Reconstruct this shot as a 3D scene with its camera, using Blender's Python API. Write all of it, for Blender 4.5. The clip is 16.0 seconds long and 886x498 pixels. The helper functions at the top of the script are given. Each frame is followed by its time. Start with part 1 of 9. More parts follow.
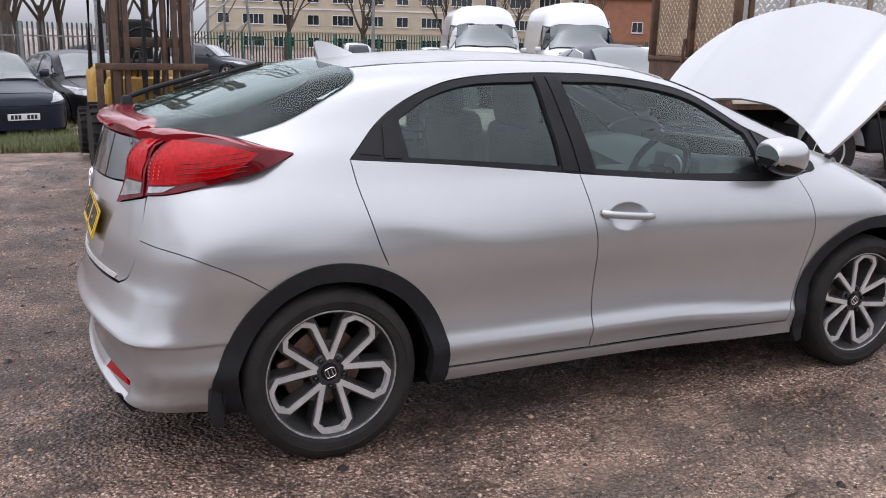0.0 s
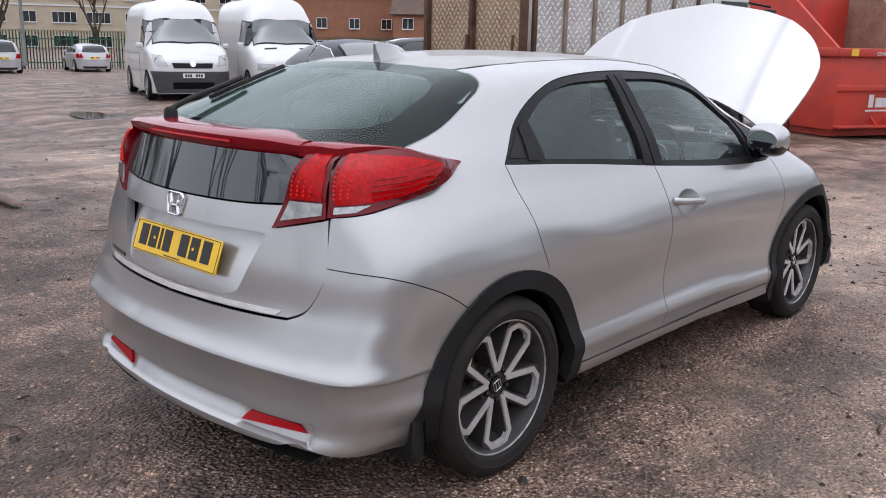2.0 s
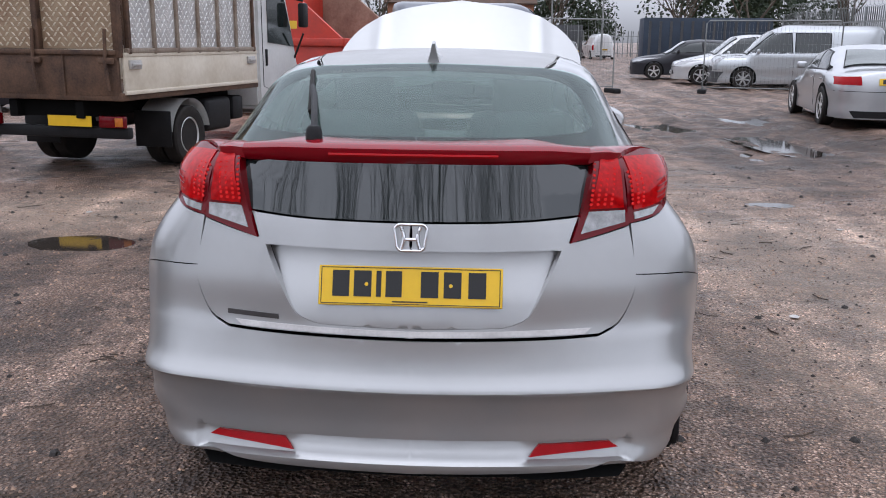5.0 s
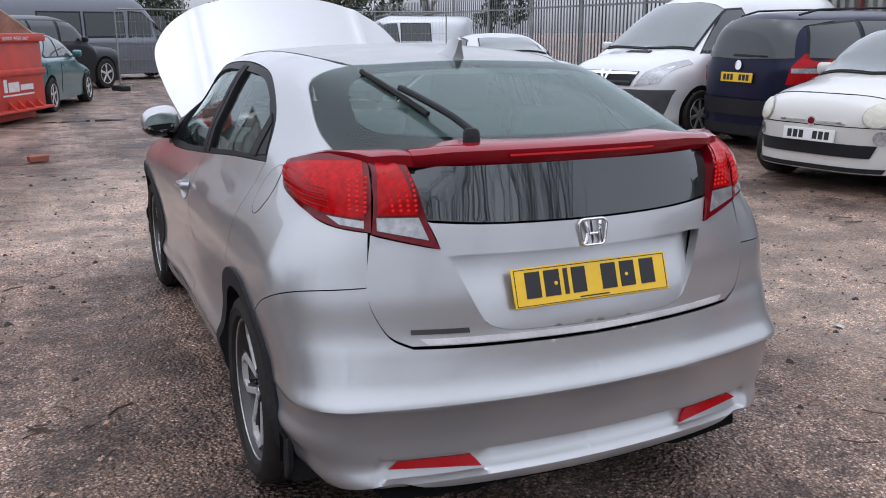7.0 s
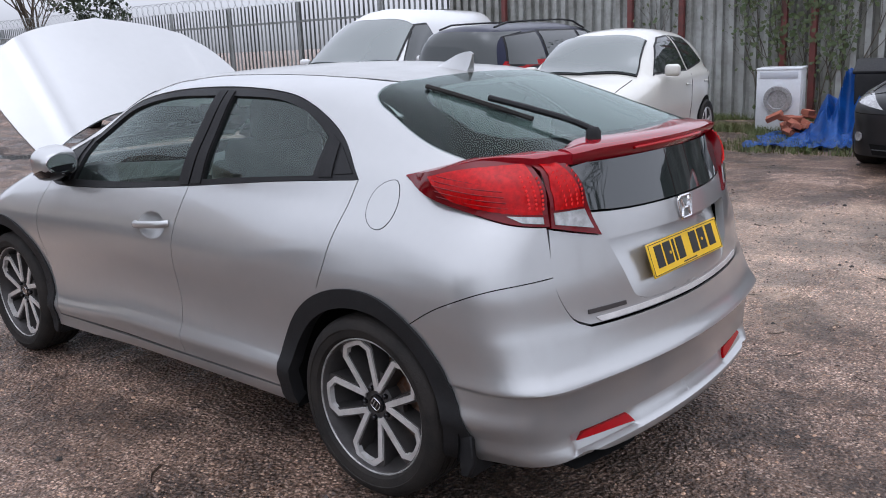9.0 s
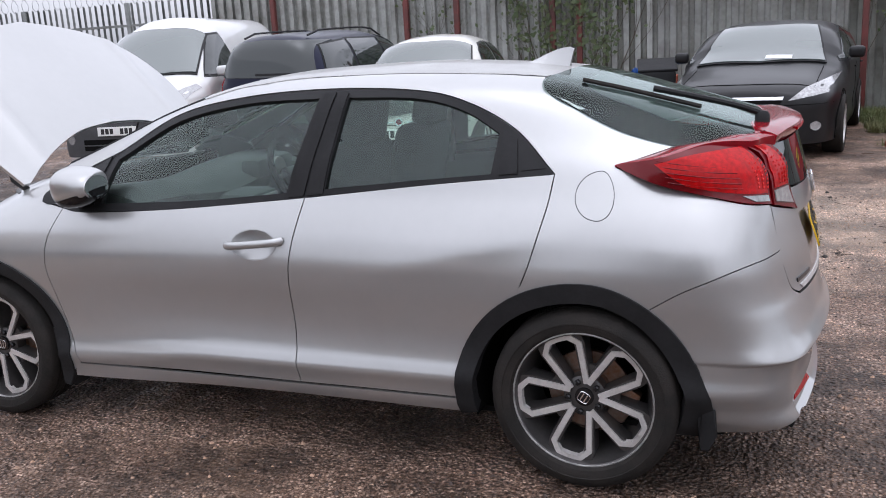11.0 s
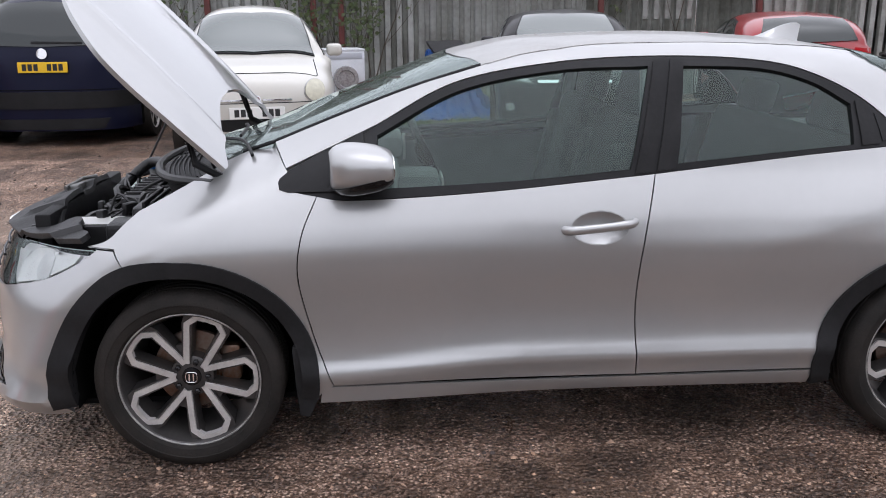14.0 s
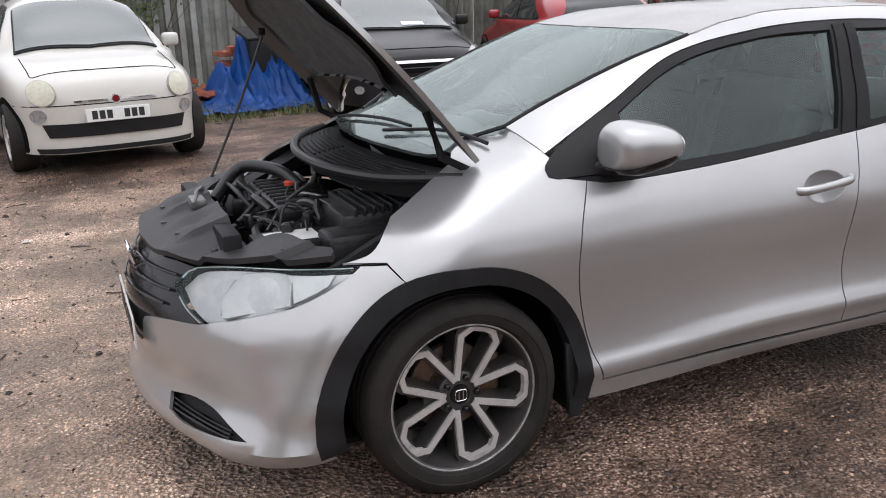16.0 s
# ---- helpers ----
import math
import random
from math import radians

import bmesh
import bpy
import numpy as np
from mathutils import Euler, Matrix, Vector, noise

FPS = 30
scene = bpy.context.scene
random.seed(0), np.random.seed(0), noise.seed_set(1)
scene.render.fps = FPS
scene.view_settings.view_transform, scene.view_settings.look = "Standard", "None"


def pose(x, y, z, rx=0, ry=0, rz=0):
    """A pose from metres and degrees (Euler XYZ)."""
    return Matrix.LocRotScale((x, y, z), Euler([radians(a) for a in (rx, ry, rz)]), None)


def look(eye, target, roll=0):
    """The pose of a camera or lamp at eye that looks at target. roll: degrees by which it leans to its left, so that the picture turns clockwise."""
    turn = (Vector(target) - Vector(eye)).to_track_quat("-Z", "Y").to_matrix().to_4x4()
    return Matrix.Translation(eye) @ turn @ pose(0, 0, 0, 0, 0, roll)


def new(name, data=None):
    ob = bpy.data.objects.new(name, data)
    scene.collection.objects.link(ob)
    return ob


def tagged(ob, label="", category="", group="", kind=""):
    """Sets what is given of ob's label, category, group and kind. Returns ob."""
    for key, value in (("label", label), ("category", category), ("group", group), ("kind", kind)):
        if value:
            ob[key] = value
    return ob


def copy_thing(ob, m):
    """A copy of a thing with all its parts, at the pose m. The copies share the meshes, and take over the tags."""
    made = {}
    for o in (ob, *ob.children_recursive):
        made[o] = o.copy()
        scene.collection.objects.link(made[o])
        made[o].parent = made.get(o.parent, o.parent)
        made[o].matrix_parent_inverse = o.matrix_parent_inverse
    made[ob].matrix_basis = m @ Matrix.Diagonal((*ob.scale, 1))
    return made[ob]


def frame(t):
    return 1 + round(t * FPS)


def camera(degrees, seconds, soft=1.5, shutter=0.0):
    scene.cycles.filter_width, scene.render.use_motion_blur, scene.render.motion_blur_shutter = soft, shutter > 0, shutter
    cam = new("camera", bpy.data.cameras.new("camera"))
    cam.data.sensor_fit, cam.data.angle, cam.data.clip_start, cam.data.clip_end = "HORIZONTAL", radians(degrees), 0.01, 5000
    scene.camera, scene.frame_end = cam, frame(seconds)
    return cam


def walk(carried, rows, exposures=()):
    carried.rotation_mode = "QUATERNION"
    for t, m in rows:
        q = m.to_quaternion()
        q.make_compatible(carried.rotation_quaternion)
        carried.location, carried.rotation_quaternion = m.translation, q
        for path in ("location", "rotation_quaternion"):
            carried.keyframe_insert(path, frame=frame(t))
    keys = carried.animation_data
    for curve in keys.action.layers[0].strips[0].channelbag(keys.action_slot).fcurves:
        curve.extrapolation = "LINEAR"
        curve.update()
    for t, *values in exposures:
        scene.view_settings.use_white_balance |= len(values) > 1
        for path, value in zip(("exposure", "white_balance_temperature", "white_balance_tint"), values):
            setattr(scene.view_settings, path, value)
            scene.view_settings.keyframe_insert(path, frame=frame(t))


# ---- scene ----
cam = camera(53.5, 16.0, soft=1.0)
PATH = [
    (0, (3.656, -0.881, 1.487), (1.892, -0.063, 1.018), 1.5),
    (0.5, (3.43, -1.253, 1.431), (1.732, -0.303, 0.969), 1.0),
    (1, (3.198, -1.593, 1.443), (1.606, -0.481, 0.966), 0.9),
    (1.5, (2.95, -1.959, 1.499), (1.493, -0.681, 1.006), 1.3),
    (2, (2.605, -2.222, 1.47), (1.29, -0.789, 1.007), 1.2),
    (2.5, (2.266, -2.512, 1.471), (1.146, -0.918, 1.02), 0.9),
    (3, (1.918, -2.769, 1.479), (0.977, -1.064, 1.026), 0.5),
    (3.2, (1.726, -2.819, 1.492), (0.874, -1.071, 1.023), 0.8),
    (5.3, (-0.006, -3.129, 1.462), (0.041, -1.183, 0.999), 0.1),
    (5.5, (-0.16, -3.135, 1.482), (-0.004, -1.198, 1.011), -0.2),
    (6, (-0.575, -3.016, 1.45), (-0.186, -1.113, 0.973), -0.8),
    (6.5, (-0.98, -2.912, 1.465), (-0.417, -1.052, 0.992), -0.4),
    (7, (-1.392, -2.776, 1.477), (-0.602, -1.002, 0.998), -0.1),
    (7.5, (-1.711, -2.587, 1.46), (-0.74, -0.905, 0.981), -1.2),
    (8, (-2.1, -2.436, 1.469), (-0.926, -0.884, 1.006), -0.9),
    (8.2, (-2.258, -2.383, 1.481), (-1.013, -0.885, 1.029), -1.0),
    (10.3, (-3.308, -1.083, 1.509), (-1.601, -0.16, 1.027), -3.7),
    (10.5, (-3.383, -0.94, 1.515), (-1.644, -0.07, 1.045), -3.5),
    (11, (-3.562, -0.597, 1.517), (-1.752, 0.116, 1.053), -3.3),
    (11.5, (-3.644, -0.185, 1.505), (-1.785, 0.378, 1.031), -3.4),
    (12, (-3.674, 0.224, 1.521), (-1.777, 0.658, 1.06), -2.7),
    (12.5, (-3.716, 0.62, 1.519), (-1.793, 0.894, 1.041), -1.9),
    (13, (-3.645, 1.055, 1.507), (-1.715, 1.192, 1.0), -1.9),
    (13.5, (-3.633, 1.499, 1.501), (-1.698, 1.521, 0.997), -0.9),
    (14, (-3.655, 1.914, 1.52), (-1.73, 1.791, 0.994), -0.4),
    (14.5, (-3.51, 2.378, 1.486), (-1.601, 2.109, 0.952), -0.3),
    (15, (-3.438, 2.817, 1.487), (-1.554, 2.407, 0.956), 0.6),
    (15.5, (-3.296, 3.214, 1.492), (-1.463, 2.627, 0.949), -0.2),
    (16, (-3.062, 3.603, 1.51), (-1.301, 2.843, 0.941), -1.7),
]
walk(cam, [(t, look(eye, target, roll)) for t, eye, target, roll in PATH], [(0, 0.83, 5950, 17), (2.0, 0.70, 5950, 16), (3.4, 0.60, 5900, 16), (6.5, 0.60, 5700, 15), (8.3, 0.64, 5700, 15), (10.5, 0.83, 5900, 16), (12.5, 0.68, 5900, 17), (16, 0.77, 6200, 15)])

# ---- light ----
world = bpy.data.worlds.new("overcast_sky")
scene.world = world
world.use_nodes = True
wn = world.node_tree.nodes
wl = world.node_tree.links
sky = wn.new("ShaderNodeTexSky")
sky.sky_type = "NISHITA"
sky.sun_disc = False
sky.sun_elevation = radians(83)
sky.sun_rotation = radians(206)
sky.air_density, sky.dust_density, sky.ozone_density = 1.0, 5.0, 1.0
grey = wn.new("ShaderNodeHueSaturation")
grey.inputs["Saturation"].default_value = 0.12
wl.new(sky.outputs[0], grey.inputs["Color"])
grey.inputs["Value"].default_value = 10.5
even = wn.new("ShaderNodeGamma")
even.inputs["Gamma"].default_value = 0.42
wl.new(grey.outputs[0], even.inputs["Color"])
wl.new(even.outputs[0], wn["Background"].inputs["Color"])
wn["Background"].inputs["Strength"].default_value = 0.15
sun_data = bpy.data.lights.new("sun", "SUN")
sun_data.energy, sun_data.angle, sun_data.color = 0.5, radians(135), (1.0, 0.97, 0.93)
sun = new("sun", sun_data)
sun.matrix_world = look((-0.6, -1.2, 12), (0, 0, 0))

# ---- materials ----
def material(name, color, rough=0.5, metal=0.0, vary=0.0, scale=8.0, bump=0.0, bump_scale=60.0, coat=0.0, spec=0.5, second=None):
    """A surface with colour variation at two scales and fine relief."""
    m = bpy.data.materials.new(name)
    m.use_nodes = True
    n, l = m.node_tree.nodes, m.node_tree.links
    b = n["Principled BSDF"]
    b.inputs["Base Color"].default_value = (*color, 1)
    b.inputs["Roughness"].default_value = rough
    b.inputs["Metallic"].default_value = metal
    b.inputs["Specular IOR Level"].default_value = spec
    b.inputs["Coat Weight"].default_value = coat
    b.inputs["Coat Roughness"].default_value = 0.04
    co = n.new("ShaderNodeTexCoord")
    if vary or second:
        big, fine = n.new("ShaderNodeTexNoise"), n.new("ShaderNodeTexNoise")
        big.inputs["Scale"].default_value, big.inputs["Detail"].default_value = scale, 4
        fine.inputs["Scale"].default_value, fine.inputs["Detail"].default_value = scale * 9, 3
        add = n.new("ShaderNodeMath")
        add.operation = "MULTIPLY_ADD"
        l.new(co.outputs["Object"], big.inputs["Vector"])
        l.new(co.outputs["Object"], fine.inputs["Vector"])
        l.new(fine.outputs["Fac"], add.inputs[0])
        add.inputs[1].default_value = 0.45
        l.new(big.outputs["Fac"], add.inputs[2])
        ramp = n.new("ShaderNodeValToRGB")
        ramp.color_ramp.elements[0].position, ramp.color_ramp.elements[1].position = 0.5, 0.95
        dark = second or tuple(c * (1 - vary) for c in color)
        ramp.color_ramp.elements[0].color = (*color, 1)
        ramp.color_ramp.elements[1].color = (*dark, 1)
        l.new(add.outputs[0], ramp.inputs["Fac"])
        l.new(ramp.outputs["Color"], b.inputs["Base Color"])
    if bump:
        t = n.new("ShaderNodeTexNoise")
        t.inputs["Scale"].default_value, t.inputs["Detail"].default_value = bump_scale, 4
        k = n.new("ShaderNodeBump")
        k.inputs["Strength"].default_value, k.inputs["Distance"].default_value = bump, 0.01
        l.new(co.outputs["Object"], t.inputs["Vector"])
        l.new(t.outputs["Fac"], k.inputs["Height"])
        l.new(k.outputs["Normal"], b.inputs["Normal"])
    return m


def glass(name, tint, rough=0.01, speckle=0.0, haze=0.0, ior=1.7):
    """A thin pane: tinted see-through with the gloss of glass; speckle adds rain drops, haze a film of damp and dirt
    that also lightens the pane.
    """
    m = bpy.data.materials.new(name)
    m.use_nodes = True
    n, l = m.node_tree.nodes, m.node_tree.links
    n.remove(n["Principled BSDF"])
    clear, gloss, fres, mix = (n.new("ShaderNodeBsdfTransparent"), n.new("ShaderNodeBsdfGlossy"), n.new("ShaderNodeFresnel"), n.new("ShaderNodeMixShader"))
    clear.inputs["Color"].default_value = (*tint, 1)
    gloss.inputs["Color"].default_value = (0.82, 0.92, 0.89, 1)
    gloss.inputs["Roughness"].default_value = rough
    fres.inputs["IOR"].default_value = ior
    l.new(fres.outputs[0], mix.inputs[0])
    body = clear.outputs[0]
    if haze:
        film, damp, spots, at = n.new("ShaderNodeBsdfDiffuse"), n.new("ShaderNodeMixShader"), n.new("ShaderNodeTexNoise"), n.new("ShaderNodeTexCoord")
        film.inputs["Color"].default_value = (0.50, 0.58, 0.56, 1)
        spots.inputs["Scale"].default_value, spots.inputs["Detail"].default_value = 5, 6
        some = n.new("ShaderNodeMapRange")
        some.inputs["To Min"].default_value, some.inputs["To Max"].default_value = haze * 0.5, haze * 1.5
        l.new(at.outputs["Object"], spots.inputs["Vector"])
        l.new(spots.outputs["Fac"], some.inputs["Value"])
        l.new(some.outputs[0], damp.inputs[0])
        l.new(clear.outputs[0], damp.inputs[1])
        l.new(film.outputs[0], damp.inputs[2])
        body = damp.outputs[0]
    l.new(body, mix.inputs[1])
    l.new(gloss.outputs[0], mix.inputs[2])
    l.new(mix.outputs[0], n["Material Output"].inputs["Surface"])
    if speckle:
        co, v, k = n.new("ShaderNodeTexCoord"), n.new("ShaderNodeTexVoronoi"), n.new("ShaderNodeBump")
        v.inputs["Scale"].default_value = 95
        step = n.new("ShaderNodeMapRange")
        step.inputs["From Min"].default_value, step.inputs["From Max"].default_value = 0.16, 0.3
        step.inputs["To Min"].default_value, step.inputs["To Max"].default_value = 1, 0
        k.inputs["Strength"].default_value, k.inputs["Distance"].default_value = speckle, 0.004
        l.new(co.outputs["Object"], v.inputs["Vector"])
        l.new(v.outputs["Distance"], step.inputs["Value"])
        l.new(step.outputs[0], k.inputs["Height"])
        l.new(k.outputs[0], gloss.inputs["Normal"])
        l.new(k.outputs[0], fres.inputs["Normal"])
    return m


def paint(name, color, metal=0.0, rough=0.32, vary=0.06):
    return material(name, color, rough, metal, vary, 2.5, 0.015, 400, coat=0.8 if max(color) > 0.1 else 0.05, spec=0.5 if max(color) > 0.1 else 0.28)


SILVER = material("silver_paint", (0.45, 0.452, 0.448), 0.30, 0.66, 0.05, 2.5, 0.012, 400, coat=0.9)
# darker, rougher copy of the silver; tones the roof's brightness down by colour
ROOF = material("darkened_silver", (0.40, 0.398, 0.385), 0.40, 0.55, second=(0.33, 0.325, 0.31), scale=7, bump=0.05, bump_scale=260, coat=0.35)
BLACK = material("black_plastic", (0.016, 0.016, 0.017), 0.5, vary=0.35, scale=6, bump=0.1, bump_scale=500, spec=0.22)
GLOSSBLACK = material("gloss_black", (0.012, 0.012, 0.013), 0.16, vary=0.2, spec=0.35)
TRIM = material("weathered_trim", (0.020, 0.020, 0.021), 0.62, vary=0.4, scale=9, bump=0.15, bump_scale=350, spec=0.22)
# near black: the shade inside wells, gaps and openings is put into this colour
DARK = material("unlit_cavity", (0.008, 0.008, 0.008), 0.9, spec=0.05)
RUBBER = material("tyre_rubber", (0.017, 0.016, 0.015), 0.72, second=(0.030, 0.026, 0.023), scale=12, bump=0.25, bump_scale=160, spec=0.2)
ALLOY = material("machined_alloy", (0.70, 0.68, 0.66), 0.34, 0.4, 0.25, 14)
GUNMETAL = material("gunmetal_alloy", (0.085, 0.08, 0.078), 0.36, 0.45, 0.3, 10)
SCUFFED = material("scuffed_rim_edge", (0.58, 0.57, 0.55), 0.4, 0.4, second=(0.25, 0.245, 0.24), scale=30)
CHROME = material("chrome", (0.85, 0.85, 0.86), 0.08, 1.0)
STEEL = material("brake_steel", (0.28, 0.24, 0.21), 0.45, 0.8, second=(0.22, 0.1, 0.05), scale=9)
RED_LENS = material("red_lens", (0.36, 0.003, 0.006), 0.16, coat=0.05, spec=0.14, vary=0.15, scale=30)
DEEP_RED = material("deep_red_lens", (0.13, 0.001, 0.004), 0.08, spec=0.35)
RED_BRIGHT = material("red_reflector", (0.54, 0.002, 0.003), 0.1, spec=0.22, vary=0.5, scale=70)
CLEAR_LENS = material("clear_lens", (0.46, 0.46, 0.46), 0.14, 0.3, 0.5, 40, coat=1.0)
DIODE = material("bright_diode", (0.80, 0.022, 0.02), 0.2, spec=0.3)
SPOILER = material("spoiler_red", (0.24, 0.003, 0.010), 0.12, coat=0.2, vary=0.15, scale=6, spec=0.3)
PLATE_Y = material("plate_yellow", (0.80, 0.50, 0.012), 0.32, vary=0.06, scale=20)
PLATE_W = material("plate_white", (0.75, 0.75, 0.72), 0.32, vary=0.06, scale=20)
INK = material("ink", (0.012, 0.012, 0.012), 0.5)
GLASS = glass("window_glass", (0.76, 0.92, 0.86), 0.012, 0.10, 0.018, 1.6)
# the strong pale film here also stands in for the reflected sky
SCREEN_GLASS = glass("windscreen_glass", (0.78, 0.86, 0.83), 0.015, 0.3, 0.14, 1.9)
GLASS_TINT = glass("rear_glass", (0.84, 0.93, 0.90), 0.02, 0.0, 0.010, 1.36)
GLASS_DARK = material("dark_glass", (0.014, 0.019, 0.019), 0.03, spec=0.5, coat=0.3)
GLASS_DARK.node_tree.nodes["Principled BSDF"].inputs["IOR"].default_value = 1.75
WHITEGOODS = material("white_enamel", (0.72, 0.74, 0.76), 0.3, vary=0.12, scale=4)
# base paler than the side glass, in place of part of the sky reflection
FAR_SCREEN = material("parked_car_windscreen", (0.065, 0.085, 0.078), 0.04, spec=0.7, coat=1.0)
FAR_SCREEN.node_tree.nodes["Principled BSDF"].inputs["IOR"].default_value = 1.62
FAR_GLASS = material("parked_car_glass", (0.016, 0.022, 0.021), 0.04, spec=0.6, coat=0.3)
CLOTH = material("dark_seat_cloth", (0.11, 0.114, 0.118), 0.95, vary=0.3, scale=30, bump=0.3, bump_scale=300)
DASH = material("grey_dashboard", (0.20, 0.21, 0.21), 0.6, vary=0.2, scale=12, bump=0.15, bump_scale=300)

# ---- building tools ----
from mathutils.geometry import delaunay_2d_cdt


def thing(name, label, category, group="", kind="", at=None):
    ob = tagged(new(name), label, category, group, kind)
    ob.empty_display_size = 0.1
    if at is not None:
        ob.matrix_world = at
    return ob


def part(name, bm, mat, parent=None, label="", smooth=True, sharp=40):
    bmesh.ops.recalc_face_normals(bm, faces=bm.faces)
    return finish(name, bm, mat, parent, label, smooth, sharp)


def finish(name, bm, mat, parent, label, smooth, sharp):
    me = bpy.data.meshes.new(name)
    bm.to_mesh(me)
    bm.free()
    for m in mat if isinstance(mat, (list, tuple)) else [mat]:
        me.materials.append(m)
    if smooth:
        me.shade_smooth()
        me.set_sharp_from_angle(angle=radians(sharp))
    ob = new(name, me)
    ob.parent = parent
    return tagged(ob, label)


def spline(pts, step=0.02, closed=False):
    """Catmull-Rom points through pts (2D or 3D)."""
    p = [Vector(q) for q in pts]
    out = []
    n = len(p)
    for i in range(n if closed else n - 1):
        a, b = p[i], p[(i + 1) % n]
        before = p[i - 1] if (i > 0 or closed) else a - (b - a)
        after = p[(i + 2) % n] if (i + 2 < n or closed) else b + (b - a)
        k = max(1, int((b - a).length / step))
        for j in range(k):
            t = j / k
            out.append(0.5 * (2 * a + (b - before) * t + (2 * before - 5 * a + 4 * b - after) * t * t + (3 * a - before - 3 * b + after) * t**3))
    if not closed:
        out.append(p[-1])
    return out


def outline(*curves, step=0.02):
    """One closed 2D loop out of curves that meet at corners."""
    loop = []
    for c in curves:
        loop += spline(c, step)[:-1] if len(c) > 1 else [Vector(c[0])]
    return loop


def inside(p, loop):
    hit = False
    x, y = p[0], p[1]
    for a, b in zip(loop, loop[1:] + loop[:1]):
        if (a[1] > y) != (b[1] > y) and x < (b[0] - a[0]) * (y - a[1]) / (b[1] - a[1]) + a[0]:
            hit = not hit
    return hit


def shrink(loop, d):
    area = sum(a[0] * b[1] - b[0] * a[1] for a, b in zip(loop, loop[1:] + loop[:1]))
    s = d if area > 0 else -d
    n = len(loop)
    out = []
    for i in range(n):
        e = loop[(i + 1) % n] - loop[i - 1]
        e = Vector((-e[1], e[0])).normalized() if e.length > 1e-9 else Vector((0, 0))
        out.append(loop[i] + e * s)
    return out


def sheet(loop, fn, step=0.025, holes=(), gap=0.0, lift=0.0, flange=0.012, flip=False, rows=()):
    """A panel: the 2D loop filled with triangles and laid on the surface fn(u, v), with its edge turned inwards."""
    loop = shrink([Vector(p[:2]) for p in loop], gap) if gap else [Vector(p[:2]) for p in loop]
    loops = [loop] + [[Vector(p[:2]) for p in h] for h in holes]
    pts, edges = [], []
    for lp in loops:
        b = len(pts)
        pts += lp
        edges += [(b + i, b + (i + 1) % len(lp)) for i in range(len(lp))]
    nb = len(pts)
    us, vs = [p[0] for p in loop], [p[1] for p in loop]
    u = min(us) + step / 2
    while u < max(us):
        v = min(vs) + step / 2
        while v < max(vs):
            q = Vector((u, v))
            if all(abs(v - r) > 0.4 * step for r in rows) and inside(q, loop) and not any(inside(q, h) for h in loops[1:]) and min((q - p).length_squared for p in pts[:nb]) > (0.45 * step) ** 2:
                pts.append(q)
            v += step
        u += step
    for r in rows:
        u = min(us) + step / 2
        while u < max(us):
            q = Vector((u, r))
            if inside(q, loop) and not any(inside(q, h) for h in loops[1:]) and min((q - p).length_squared for p in pts[:nb]) > (0.3 * step) ** 2:
                pts.append(q)
            u += step * 0.6
    co, _, faces, *_ = delaunay_2d_cdt(pts, edges, [], 0, 1e-5)
    bm = bmesh.new()
    grid = []
    e = 1e-3
    for p in co:
        c = Vector(fn(p[0], p[1]))
        n = (Vector(fn(p[0] + e, p[1])) - Vector(fn(p[0] - e, p[1]))).cross(Vector(fn(p[0], p[1] + e)) - Vector(fn(p[0], p[1] - e)))
        n = n.normalized() * (-1 if flip else 1)
        grid.append((bm.verts.new(c + n * lift), n))
    for f in faces:
        mid = sum((co[i] for i in f), Vector((0, 0))) / len(f)
        if inside(mid, loop) and not any(inside(mid, h) for h in loops[1:]):
            try:
                face = bm.faces.new([grid[i][0] for i in f])
            except ValueError:
                continue
            face.normal_update()
            if face.normal.dot(grid[f[0]][1]) < 0:
                face.normal_flip()
    if flange:
        way = {v: n for v, n in grid}
        rim = [ed for ed in bm.edges if len(ed.link_faces) == 1 and any(abs(v.co.x) > 0.0035 for v in ed.verts)]
        low = {}
        for ed in rim:
            for v in ed.verts:
                if v not in low:
                    low[v] = bm.verts.new(v.co - way[v] * flange)
        for ed in rim:
            a, b = ed.link_loops[0].vert, ed.link_loops[0].link_loop_next.vert
            bm.faces.new([b, a, low[a], low[b]])
    bmesh.ops.delete(bm, geom=[v for v in bm.verts if not v.link_faces], context="VERTS")
    return bm


def mirrored(bm):
    """A copy of bm on the other side of x = 0."""
    out = bm.copy()
    for v in out.verts:
        v.co.x = -v.co.x
    bmesh.ops.reverse_faces(out, faces=out.faces)
    return out


def both(bm):
    """bm and its mirror in one mesh, joined along x = 0."""
    for v in bm.verts:
        if abs(v.co.x) < 0.0035:
            v.co.x = 0
    out = mirrored(bm)
    me = bpy.data.meshes.new("half")
    bm.to_mesh(me)
    out.from_mesh(me)
    bpy.data.meshes.remove(me)
    bm.free()
    bmesh.ops.remove_doubles(out, verts=[v for v in out.verts if abs(v.co.x) < 2e-3], dist=2e-3)
    return out


def pair(name, bm, mat, parent, label="", **k):
    """The same part on both sides."""
    other = mirrored(bm)
    return finish(name, bm, mat, parent, label, True, 40), finish(name, other, mat, parent, label, True, 40)


